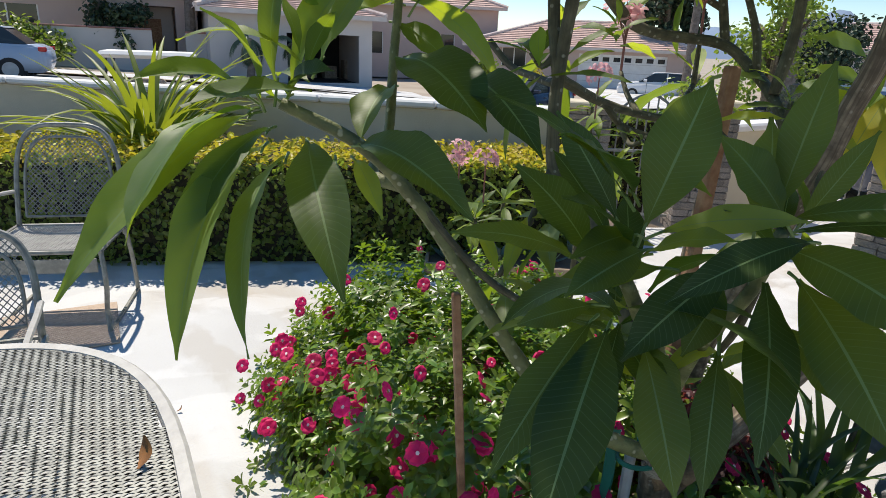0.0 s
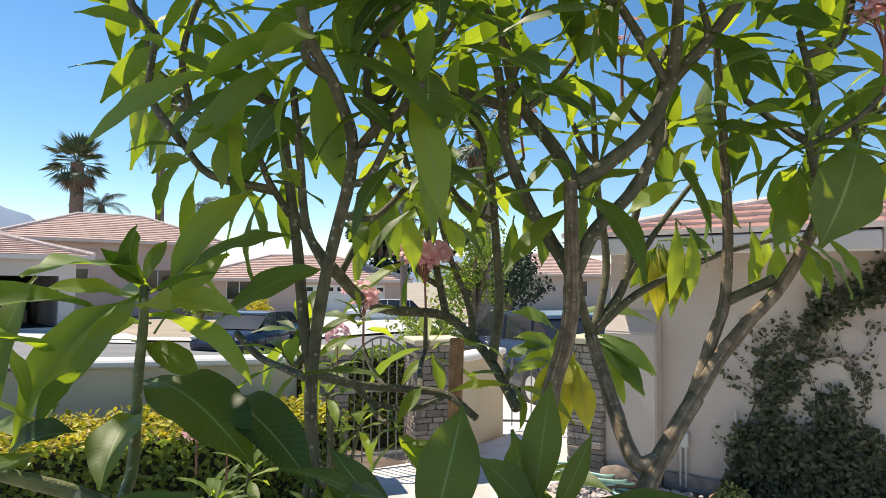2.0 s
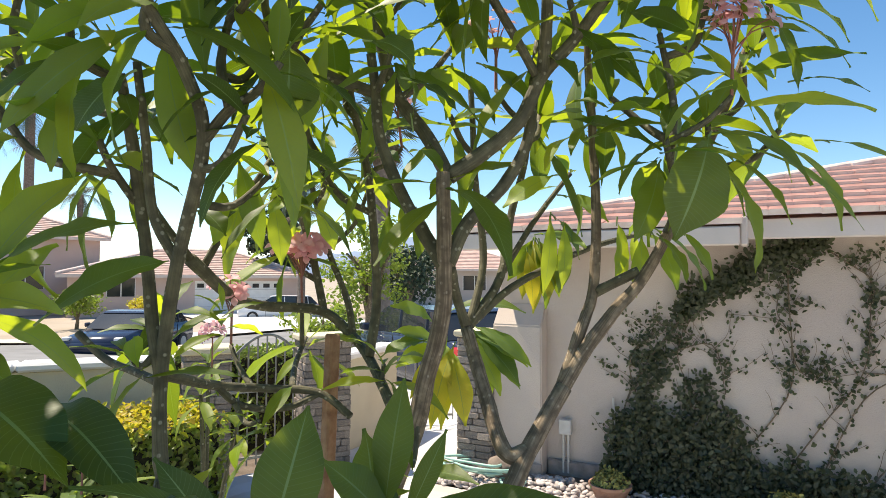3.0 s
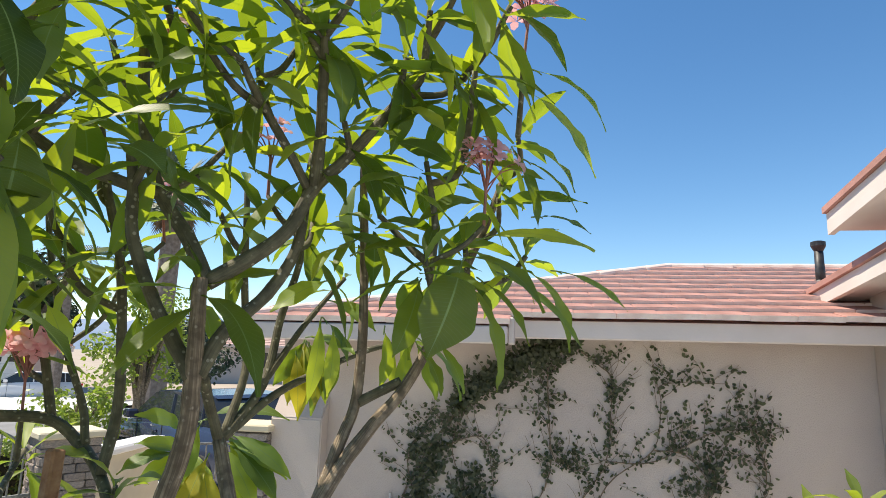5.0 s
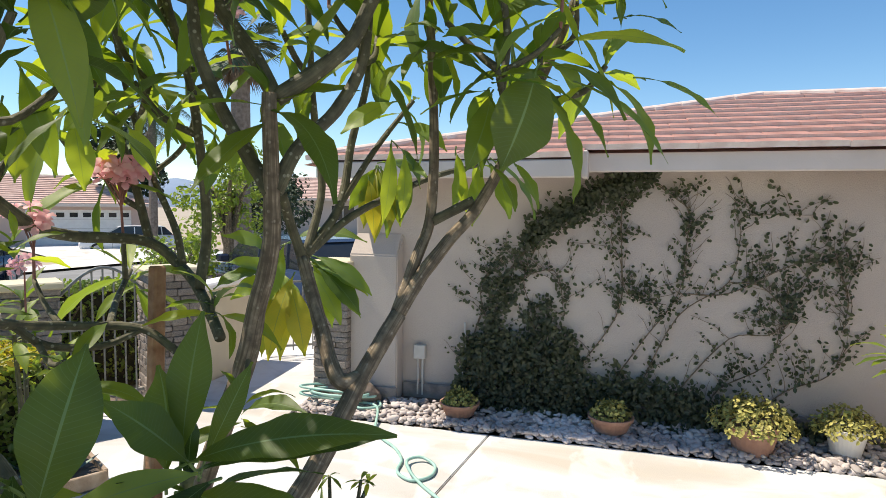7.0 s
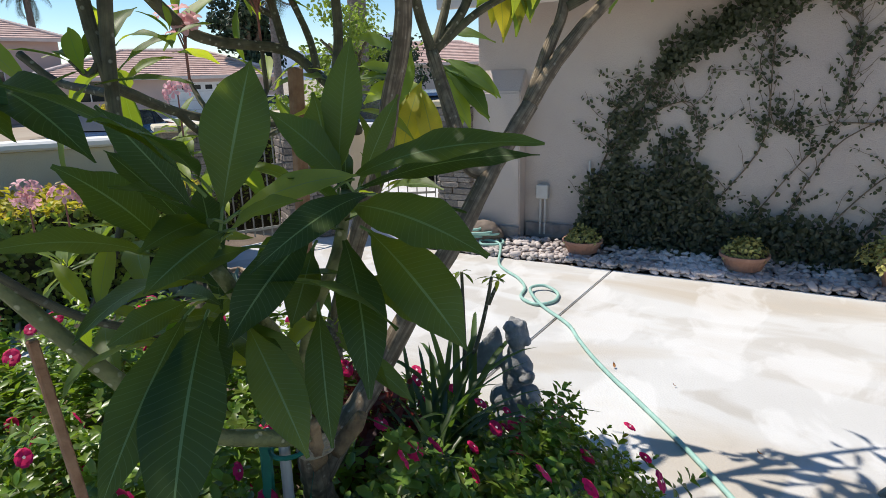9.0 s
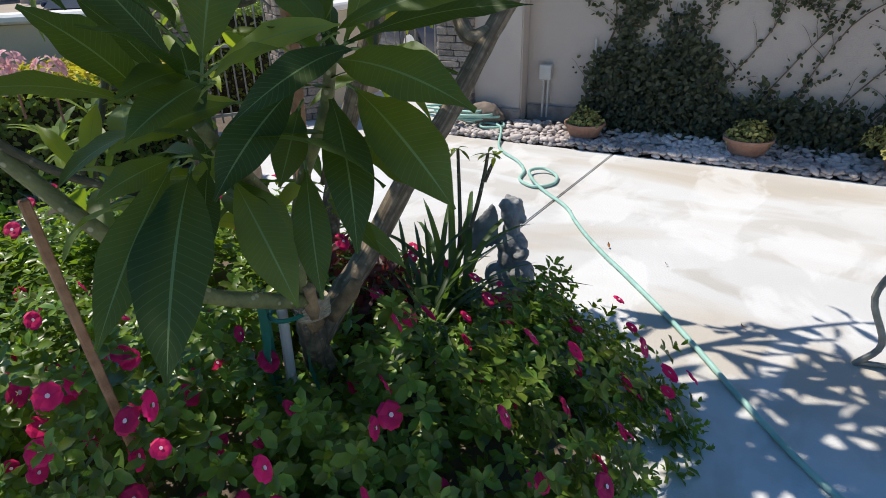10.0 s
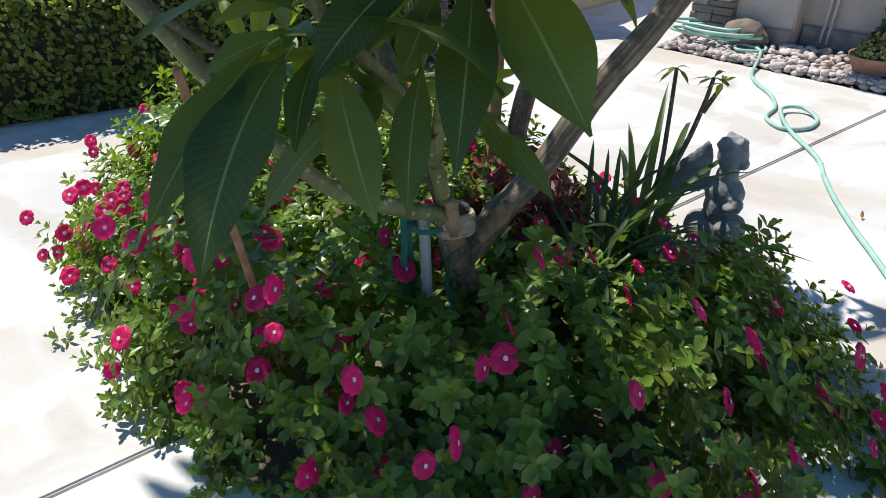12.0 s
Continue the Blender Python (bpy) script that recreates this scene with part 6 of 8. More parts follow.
dark_shrub = tagged(empty("dark_leaved_shrub", Matrix.Translation((3.62, 1.82, 0.02))), "low burgundy-leaved plant growing behind the trunk", "shrub")
for i in range(6):
    a = i * 1.05
    part("stem", tube(bmesh.new(), [(0, 0, 0), (0.08 * math.cos(a), 0.08 * math.sin(a), 0.2), (0.2 * math.cos(a), 0.2 * math.sin(a), 0.42)], 0.006, 0.003, 5, 3), M_STEM, dark_shrub)


def on_dark_shrub(r):
    d = Vector((r.gauss(0, 1), r.gauss(0, 1), abs(r.gauss(0, 1)))).normalized()
    return Vector((d.x * 0.28, d.y * 0.24, 0.2 + d.z * 0.34)) * r.uniform(0.6, 1.0), d


scatter_leaves("leaves", 750, on_dark_shrub, island_tint(mat("burgundy_leaf", (0.10, 0.03, 0.03), (0.05, 0.02, 0.018), 9, 0.5, translucent=(0.3, 0.06, 0.05)), 0.4), 0.05, dark_shrub, 41)

desert_rose = tagged(empty("cut_back_shrub", Matrix.Translation((4.12, 1.62, 0.05))), "sparse shrub with thick dark stems and few small leaves", "shrub")
for pts in ([(0, 0, 0), (0.02, -0.02, 0.3), (0.04, -0.01, 0.5), (0.05, 0.0, 0.7)], [(0.02, -0.02, 0.2), (0.08, -0.07, 0.42), (0.1, -0.1, 0.58), (0.09, -0.12, 0.68)], [(0.1, -0.1, 0.55), (0.14, -0.13, 0.64)]):
    part("stem", tube(bmesh.new(), pts, 0.011, 0.007, 7, 5), M_STEM, desert_rose)
for c in ((0.05, 0, 0.7), (0.09, -0.12, 0.68), (0.14, -0.13, 0.65)):
    for i in range(5):
        a = i * 1.3 + RNG.random()
        o = new("leaf", LEAF_DATA[RNG.randrange(6)])
        o.parent = desert_rose
        o.matrix_basis = Matrix.Translation(c) @ frame_of((math.cos(a), math.sin(a), RNG.uniform(-0.5, 0.6))).to_4x4() @ Matrix.Scale(0.24, 4)


def stake(name, a, b, w, material, label):
    a, b = Vector(a), Vector(b)
    L = (b - a).length
    bm = boxed(0, L, -w / 2, w / 2, -w / 2, w / 2, w * 0.15)
    ob = part(name, bm, material)
    ob.matrix_world = Matrix.Translation(a) @ frame_of(b - a, (0.3, 1, 0)).to_4x4()
    return tagged(ob, label, "stake")


stake("wooden_stake", (2.64, 1.8, 0.0), (2.575, 1.84, 1.06), 0.021, M_WOOD, "slim reddish wooden stake leaning beside a branch")
stake("wooden_stake", (3.78, 2.16, 0.0), (3.93, 2.22, 1.6), 0.05, M_WOOD, "square reddish-brown wooden stake supporting the tree")
pole = tagged(empty("support_pole", Matrix.Translation((3.03, 1.64, 0.0))), "pale support pole tied to the trunk with green tape", "support pole")
part("pole", tube(bmesh.new(), [(0, 0, 0), (0.01, 0, 0.6)], 0.016, 0.016, 10, 1), M_GREY_BOX, pole)
for k, (dx, dy) in enumerate(((0.055, -0.05), (-0.05, 0.02), (-0.02, 0.04))):
    bm = bmesh.new()
    prev = None
    for i in range(9):
        z = 0.64 - i * 0.045
        w = 0.016
        p = Vector((dx + 0.01 * math.sin(i * 0.9 + k), dy + 0.008 * math.cos(i * 1.1), z))
        o = Vector((w * math.cos(0.5 + k), w * math.sin(0.5 + k), 0))
        cur = [bm.verts.new(p - o), bm.verts.new(p + o)]
        if prev:
            bm.faces.new((prev[0], prev[1], cur[1], cur[0]))
        prev = cur
    part("tape_end", bm, M_GREEN_TAPE, pole, "dangling green plastic tape")
part("tape_wrap", tube(bmesh.new(), [(0.03 + 0.06 * math.cos(a * 0.6), -0.01 + 0.055 * math.sin(a * 0.6), 0.56 + 0.003 * a) for a in range(13)], 0.007, 0.007, 6, 2), M_GREEN_TAPE, pole, "green tape wound round the trunk")
twine = tagged(empty("jute_twine", Matrix.Translation((3.1, 1.58, 0.56))), "rough jute twine wound round the trunk's fork", "twine")
for k in range(5):
    part("turn", tube(bmesh.new(), [((0.046 + 0.004 * (k % 2)) * math.cos(a * 0.55), 0.045 * math.sin(a * 0.55), k * 0.013 + 0.006 * math.sin(a)) for a in range(13)], 0.0075, 0.0075, 6, 2), M_TWINE, twine)

# ---- periwinkles ----
flower_bed = tagged(empty("periwinkle_bed", Matrix.Translation((BED[0], BED[1], 0.0))), "mounded bed of glossy periwinkles in magenta bloom", "flowers")


def bed_r(x, y):
    a = math.atan2(y - BED[1], x - BED[0])
    k = 1 + 0.05 * noise.noise((x * 3.1, y * 3.1, 9.0)) + 0.13 * max(0.0, math.cos(a + 1.0)) ** 2 + 0.06 * noise.noise((math.cos(a) * 3, math.sin(a) * 3, 4.0)) - 0.15 * max(0.0, math.cos(a + 2.2)) ** 4
    return (abs((x - BED[0]) / BED[2]) ** 2.5 + abs((y - BED[1]) / BED[3]) ** 2.5) ** 0.4 / k


def bed_top(x, y):
    r = bed_r(x, y)
    h = max(0.0, 1 - r ** (14 if x < 3.3 else 6)) * (0.42 + 0.14 * max(0.0, min(1.0, 3.0 - x)) + 0.1 * max(0.0, min(1.0, (x - 2.6) * (y - 2.2))) + 0.2 * noise.noise((x * 2.6, y * 2.6, 1.0)) + 0.14 * noise.noise((x * 7, y * 7, 2.0)))
    d = math.hypot(x - 3.2, y - 1.62)
    return h * (1 - 0.6 * max(0.0, 1 - d / 0.32)) * (1 - 0.7 * max(0.0, 1 - math.hypot(x - 3.7, y - 1.5) / 0.36)) * (1 - 0.9 * max(0.0, 1 - math.hypot(x - 4.18, y - 1.6) / 0.62))


bm = bmesh.new()
bmesh.ops.create_circle(bm, cap_ends=True, segments=40, radius=1)
bmesh.ops.transform(bm, matrix=Matrix.Translation((BED[0], BED[1], 0.012)) @ Matrix.Diagonal((BED[2] * 0.88, BED[3] * 0.88, 1, 1)), verts=bm.verts)
tagged(part("bed_soil", bm, M_DIRT), "dark damp soil of the planting bed", "soil", kind="structure")

r = random.Random(17)
vs, fs = [], []


def vinca_leaf(p, x, n, L):
    y = n.cross(x).normalized()
    W = L * r.uniform(0.2, 0.3)
    o = len(vs)
    vs.extend([p, p + x * L * 0.3 + y * W * 0.8 + n * W * 0.35, p + x * L * 0.72 + y * W * 0.95 + n * W * 0.3, p + x * L - n * L * 0.08,
               p + x * L * 0.72 - y * W * 0.95 + n * W * 0.3, p + x * L * 0.3 - y * W * 0.8 + n * W * 0.35, p + x * L * 0.5 + n * L * 0.02])
    fs.extend([(o, o + 1, o + 2, o + 6), (o + 6, o + 2, o + 3), (o, o + 6, o + 4, o + 5), (o + 6, o + 3, o + 4)])


SHOOTS = []
while len(SHOOTS) < 2600:
    x, y = BED[0] + r.uniform(-1.1, 1.1) * BED[2], BED[1] + r.uniform(-1.1, 1.1) * BED[3]
    q = bed_r(x, y)
    if q > 0.985 and (q > 1.06 or r.random() > 0.12 or x > 3.4):
        continue
    out = Vector(((x - BED[0]) / BED[2], (y - BED[1]) / BED[3], 0)) * (q ** 2) * 1.3
    axis = (out + Vector((r.uniform(-0.5, 0.5), r.uniform(-0.5, 0.5), 1.0))).normalized()
    z = max(0.05, bed_top(x, y) + r.uniform(-0.3, 0.08) + (r.uniform(0.03, 0.13) if r.random() < 0.12 else 0))
    if q > 0.8:
        z *= r.uniform(0.2, 1.0)
    SHOOTS.append((Vector((x, y, z)), axis, q))
for p, axis, q in SHOOTS:
    side = axis.orthogonal().normalized()
    oth = axis.cross(side)
    a0 = r.uniform(0, 6.28)
    for tier in range(4):
        for k in range(4 if tier else 3):
            a = a0 + tier * 0.8 + k * 6.283 / (4 if tier else 3)
            rad = side * math.cos(a) + oth * math.sin(a)
            el = radians((60, 25, 5, -10)[tier] + r.uniform(-15, 15))
            d = rad * math.cos(el) + axis * math.sin(el)
            n = (axis * math.cos(el) - rad * math.sin(el)).normalized()
            vinca_leaf(p - axis * 0.03 * tier, d, n, (0.027, 0.048, 0.058, 0.054)[tier] * r.uniform(0.6, 1.2))
ob = new("leaves", mesh_from("leaves", vs, fs, M_VINCA))
ob.parent = flower_bed
ob.matrix_parent_inverse = flower_bed.matrix_world.inverted()
ob["kind"] = "stuff"

pv, pf, ev, ef = [], [], [], []
for k in range(5):
    a = k * 2 * math.pi / 5
    c, s = math.cos(a), math.sin(a)
    o = len(pv)
    for u, w, z in ((0.002, 0.0, 0.0), (0.010, -0.009, 0.001), (0.010, 0.009, 0.001), (0.0175, -0.0135, 0.0005), (0.0185, 0.0, 0.003), (0.0175, 0.0135, 0.0005), (0.0235, -0.008, -0.002), (0.0235, 0.009, -0.002)):
        pv.append((u * c - w * s, u * s + w * c, z))
    pf += [(o, o + 1, o + 4, o + 2), (o + 1, o + 3, o + 4), (o + 4, o + 5, o + 2), (o + 3, o + 6, o + 4), (o + 4, o + 6, o + 7), (o + 4, o + 7, o + 5)]
PETALS = mesh_from("petals", pv, pf, M_PETAL, smooth=False)
bm = bmesh.new()
bmesh.ops.create_circle(bm, cap_ends=True, segments=8, radius=0.0042, matrix=Matrix.Translation((0, 0, 0.004)))
EYE = bpy.data.meshes.new("eye")
bm.to_mesh(EYE)
bm.free()
EYE.materials.append(M_PETAL_EYE)
picked = [s for s in SHOOTS if s[0].z > 0.12 and s[0].y < 3.4 and s[2] < 0.97]
r.shuffle(picked)
tally = [0, 0]
for p, axis, q in picked:
    left = p.x < 2.75 and p.y > 1.6
    if tally[left] >= (150, 80)[left] or r.random() > (0.6 if left else 0.25 if p.y > 1.9 else 0.6):
        continue
    tally[left] += 1
    d = (axis + Vector((r.uniform(-0.6, 0.6) - 0.55, r.uniform(-0.6, 0.6) - 0.65, 0.6))).normalized()
    fl = new("flower", PETALS)
    fl.parent = flower_bed
    sc = r.uniform(1.05, 1.6)
    fl.matrix_basis = Matrix.Translation(p - Vector((BED[0], BED[1], 0)) + axis * r.uniform(0.03, 0.07)) @ frame_of(d).to_4x4() @ pose(0, 0, 0, 0, 90, r.uniform(0, 72)) @ Matrix.Diagonal((sc, sc * r.uniform(0.8, 1), sc, 1))
    e = new("eye", EYE)
    e.parent = fl


# ---- plumeria flower clusters ----
pv, pf = [], []
for k in range(5):
    a = k * 2 * math.pi / 5
    c, s = math.cos(a), math.sin(a)
    o = len(pv)
    for u, w, z in ((0.002, 0, 0), (0.014, -0.009, 0.008), (0.013, 0.007, 0.010), (0.03, -0.013, 0.012), (0.028, 0.011, 0.016), (0.042, -0.004, 0.008), (0.04, 0.006, 0.010)):
        pv.append((u * c - w * s, u * s + w * c, z))
    pf += [(o, o + 1, o + 2), (o + 1, o + 3, o + 4, o + 2), (o + 3, o + 5, o + 6, o + 4)]
BLOOM = mesh_from("bloom", pv, pf, M_PINK)


def flower_cluster(base, axis, n, size, seed):
    """Parts of the tree: a forked reddish stalk that carries open blooms and buds."""
    r = random.Random(seed)
    axis = Vector(axis).normalized()
    root = min((p for p in JOINTS if p.z < base[2] - 0.1), key=lambda p: (p - Vector(base)).length)
    branch("limb", [root, root.lerp(Vector(base), 0.6) - Vector((0, 0, 0.02)), base], 0.012, 0.008, M_STEM, 8, 0.1, 4)
    base = TREE_INV @ Vector(base)
    head = base + axis * 0.13 * size
    part("flower_stalk", tube(bmesh.new(), [base, base + axis * 0.07 * size, head], 0.006, 0.005, 6, 3), M_PINK_STALK, tree)
    for i in range(n):
        d = (axis + Vector((r.uniform(-1, 1), r.uniform(-1, 1), r.uniform(-0.6, 0.8))) * 0.9).normalized()
        tip = head + d * r.uniform(0.05, 0.12) * size
        part("flower_stalk", tube(bmesh.new(), [head - axis * r.uniform(0, 0.05), (head + tip) / 2 + axis * 0.01, tip], 0.003, 0.002, 5, 2), M_PINK_STALK, tree)
        ob = new("bloom", BLOOM)
        ob.parent = tree
        f = (d + Vector((-0.5, -0.5, r.uniform(-0.2, 0.5)))).normalized()
        ob.matrix_basis = Matrix.Translation(tip) @ frame_of(f).to_4x4() @ pose(0, 0, 0, 0, 90, 0) @ Matrix.Scale(size * r.uniform(0.8, 1.1), 4)


flower_cluster((4.05, 0.73, 2.42), (-0.05, -0.05, 1), 15, 1.25, 1)
flower_cluster((3.97, 0.59, 2.99), (0.05, -0.1, 1), 18, 1.35, 2)
flower_cluster((4.04, 2.48, 1.7), (0, 0.05, 1), 26, 1.3, 3)
flower_cluster((3.67, 2.52, 1.56), (0.05, 0.05, 1), 10, 1.1, 4)
flower_cluster((3.89, 1.48, 2.5), (0, 0, 1), 6, 1.1, 5)
flower_cluster((3.71, 1.75, 2.84), (-0.1, 0.1, 1), 6, 1.1, 6)
flower_cluster((4.02, 1.95, 2.36), (-0.1, 0.1, 1), 5, 1.1, 7)


# ---- patio table and chairs ----
def lattice(bm, inside, span, pitch_u, pitch_v, z, w, t):
    """Expanded metal: two crossing families of thin strips, clipped to a shape."""
    k = pitch_v / pitch_u
    for s in (-1, 1):
        n = int(span * (1 + k) / pitch_v) + 1
        for i in range(-n, n + 1):
            c = i * pitch_v
            a = None
            u = -span
            step = span / 60
            while u <= span + step:
                ok = inside(u, s * k * u + c) and u <= span
                if ok and a is None:
                    a = u
                if not ok and a is not None:
                    b = u - step
                    if b - a > step:
                        d = Vector((1, s * k, 0)).normalized()
                        nn = Vector((-d.y, d.x, 0)) * w / 2
                        p, q = Vector((a, s * k * a + c, z)), Vector((b, s * k * b + c, z))
                        vv = [bm.verts.new(v) for v in (p - nn, q - nn, q + nn, p + nn)]
                        vb = [bm.verts.new(v.co - Vector((0, 0, t))) for v in vv]
                        bm.faces.new(vv)
                        bm.faces.new(vb[::-1])
                        for j in range(4):
                            bm.faces.new((vv[j], vb[j], vb[(j + 1) % 4], vv[(j + 1) % 4]))
                    a = None
                u += step
    return bm


TA, TB = 0.79, 0.97
table = tagged(empty("patio_table", Matrix.Translation((1.17, 1.75, 0))), "oval grey-white mesh-top metal patio table", "table")
part("mesh_top", lattice(bmesh.new(), lambda u, v: abs(u / (TA - 0.03)) ** 3 + abs(v / (TB - 0.03)) ** 3 < 1, 1.0, 0.044, 0.02, 0.735, 0.0075, 0.003), M_METAL, table, "expanded metal mesh")
rim = []
for k in range(65):
    a = k * 2 * math.pi / 64
    c, s = math.cos(a), math.sin(a)
    rim.append((TA * math.copysign(abs(c) ** (2 / 3), c), TB * math.copysign(abs(s) ** (2 / 3), s)))
bm = bmesh.new()
rings = []
for x, y in rim[:-1]:
    L = math.hypot(x, y)
    ux, uy = x / L, y / L
    rings.append([bm.verts.new((x + ux * o, y + uy * o, z)) for o, z in ((-0.036, 0.738), (-0.01, 0.742), (0.0, 0.734), (0.0, 0.70), (-0.036, 0.70))])
for i in range(64):
    a, b = rings[i], rings[(i + 1) % 64]
    for j in range(5):
        bm.faces.new((a[j], a[(j + 1) % 5], b[(j + 1) % 5], b[j]))
part("rim", bm, M_TABLE, table, "flat pale painted rim")
for sx in (-1, 1):
    for sy in (-1, 1):
        part("leg", tube(bmesh.new(), [(sx * 0.55, sy * 0.7, 0.7), (sx * 0.5, sy * 0.62, 0.4), (sx * 0.58, sy * 0.74, 0.0)], 0.018, 0.016, 8, 5), M_METAL, table)


def garden_chair(m, h=1.12, label="", arm=0.71):
    th = tagged(empty("patio_chair", m), label, "chair", group="patio chairs")
    w = 0.27
    back = []
    for k in range(25):
        a = math.pi * k / 24
        back.append((-w * math.copysign(abs(math.cos(a)) ** 0.5, math.cos(a)), math.sin(a) ** 0.55))
    zb, zt = 0.52, h
    pts = [(-w, 0.27, zb - 0.1)] + [(x, 0.27 + 0.13 * v, zb + (zt - zb) * v) for x, v in back] + [(w, 0.27, zb - 0.1)]
    part("back_frame", tube(bmesh.new(), pts, 0.014, 0.014, 8, 1), M_METAL, th)
    inner = [(x * 0.84, 0.265 + 0.125 * (0.06 + v * 0.84), zb + 0.02 + (zt - zb - 0.09) * v) for x, v in back]
    part("inner_frame", tube(bmesh.new(), inner + [inner[0]], 0.008, 0.008, 6, 1), M_METAL, th)
    bm = lattice(bmesh.new(), lambda u, v: abs(u) < w * 0.83 and abs(v) < (zt - zb) * 0.44, 0.32, 0.026, 0.03, 0, 0.004, 0.003)
    bmesh.ops.transform(bm, matrix=Matrix.Translation((0, 0.335, (zb + zt) / 2 - 0.01)) @ pose(0, 0, 0, 90 - math.degrees(math.atan2(0.13, zt - zb)), 0, 0), verts=bm.verts)
    part("back_mesh", bm, M_METAL, th, "expanded metal mesh")
    bm = lattice(bmesh.new(), lambda u, v: abs(u) < 0.27 and abs(v) < 0.25, 0.3, 0.026, 0.02, 0.485, 0.006, 0.003)
    part("seat_mesh", bm, M_TABLE, th, "pale expanded metal mesh")
    part("seat_frame", tube(bmesh.new(), [(-0.28, -0.26, 0.48), (0.28, -0.26, 0.48), (0.28, 0.27, 0.48), (-0.28, 0.27, 0.48), (-0.28, -0.26, 0.48)], 0.015, 0.015, 8, 1), M_METAL, th)
    part("apron", boxed(-0.26, 0.26, -0.268, -0.256, 0.36, 0.44, 0.002), M_METAL, th)
    for s in (-1, 1):
        part("armrest", tube(bmesh.new(), [(s * 0.28, 0.29, arm - 0.02), (s * 0.295, 0.1, arm), (s * 0.295, -0.12, arm - 0.01), (s * 0.29, -0.17, arm - 0.06), (s * 0.28, -0.16, 0.48)], 0.013, 0.012, 8, 5), M_TABLE, th)
        part("front_leg", tube(bmesh.new(), [(s * 0.28, -0.25, 0.48), (s * 0.30, -0.3, 0.3), (s * 0.27, -0.24, 0.12), (s * 0.29, -0.3, 0.0)], 0.013, 0.013, 8, 5), M_METAL, th)
        part("back_leg", tube(bmesh.new(), [(s * 0.27, 0.27, 0.48), (s * 0.28, 0.32, 0.25), (s * 0.28, 0.36, 0.0)], 0.013, 0.013, 8, 4), M_METAL, th)
        part("skid", tube(bmesh.new(), [(s * 0.29, -0.3, 0.012), (s * 0.28, 0.36, 0.012)], 0.011, 0.011, 6, 1), M_METAL, th)
    return th


garden_chair(Matrix.Translation((1.54, 4.66, 0)) @ pose(0, 0, 0, 0, 0, -16) @ Matrix.Diagonal((1.08, 1.0, 1.0, 1)), 1.08, "high-backed grey metal mesh patio chair before the hedge")
garden_chair(Matrix.Translation((1.27, 3.02, 0)) @ pose(0, 0, 0, 0, 0, -4), 0.9, "grey metal mesh patio chair drawn up to the table", 0.64)
tagged(part("door_mat", boxed(1.2, 1.8, 4.13, 4.73, 0.003, 0.014, 0.003), M_MAT), "tan woven mat lying under the chair", "mat")
garden_chair(Matrix.Translation((4.16, -0.34, 0)) @ pose(0, 0, 0, 0, 0, 190), 0.9, "grey metal mesh patio chair standing alone on the concrete", 0.51)

# ---- planter with succulents and a young plumeria beyond the bed ----
planter = tagged(empty("wooden_planter", Matrix.Translation((4.62, 4.3, 0)) @ pose(0, 0, 0, 0, 0, -30)), "low weathered board planter filled with grey-green succulents", "planter")
for z in (0.0,):
    part("board", boxed(-0.75, 0.75, -0.3, -0.27, z + 0.01, z + 0.11, 0.006), M_WOOD_GREY, planter)
    part("board", boxed(-0.75, 0.75, 0.27, 0.3, z + 0.01, z + 0.11, 0.006), M_WOOD_GREY, planter)
    for s in (-1, 1):
        part("end_board", boxed(s * 0.75 - 0.014, s * 0.75 + 0.014, -0.268, 0.268, z + 0.01, z + 0.11, 0.006), M_WOOD_GREY, planter)
part("soil", boxed(-0.73, 0.73, -0.265, 0.265, 0.02, 0.085), M_DIRT, planter)
M_AGAVE = mat("grey_green_succulent", (0.22, 0.30, 0.25), (0.14, 0.21, 0.17), 8, 0.55)
for i in range(7):
    th = tagged(empty("succulent_rosette", planter.matrix_world @ Matrix.Translation((-0.62 + i * 0.2, (-0.1, 0.1)[i % 2], 0.08))), "grey-green succulent rosette in the board planter", "succulent", group="planter succulents")
    for k in range(12):
        a = k * 2.4
        el = 0.25 + 0.09 * k
        bm = bmesh.new()
        blade(bm, (0, 0, 0), (math.cos(a) * math.cos(el), math.sin(a) * math.cos(el), math.sin(el)), 0.2 - 0.008 * k, 0.055, -0.5, 5)
        part("leaf", bm, M_AGAVE, th, smooth=True)


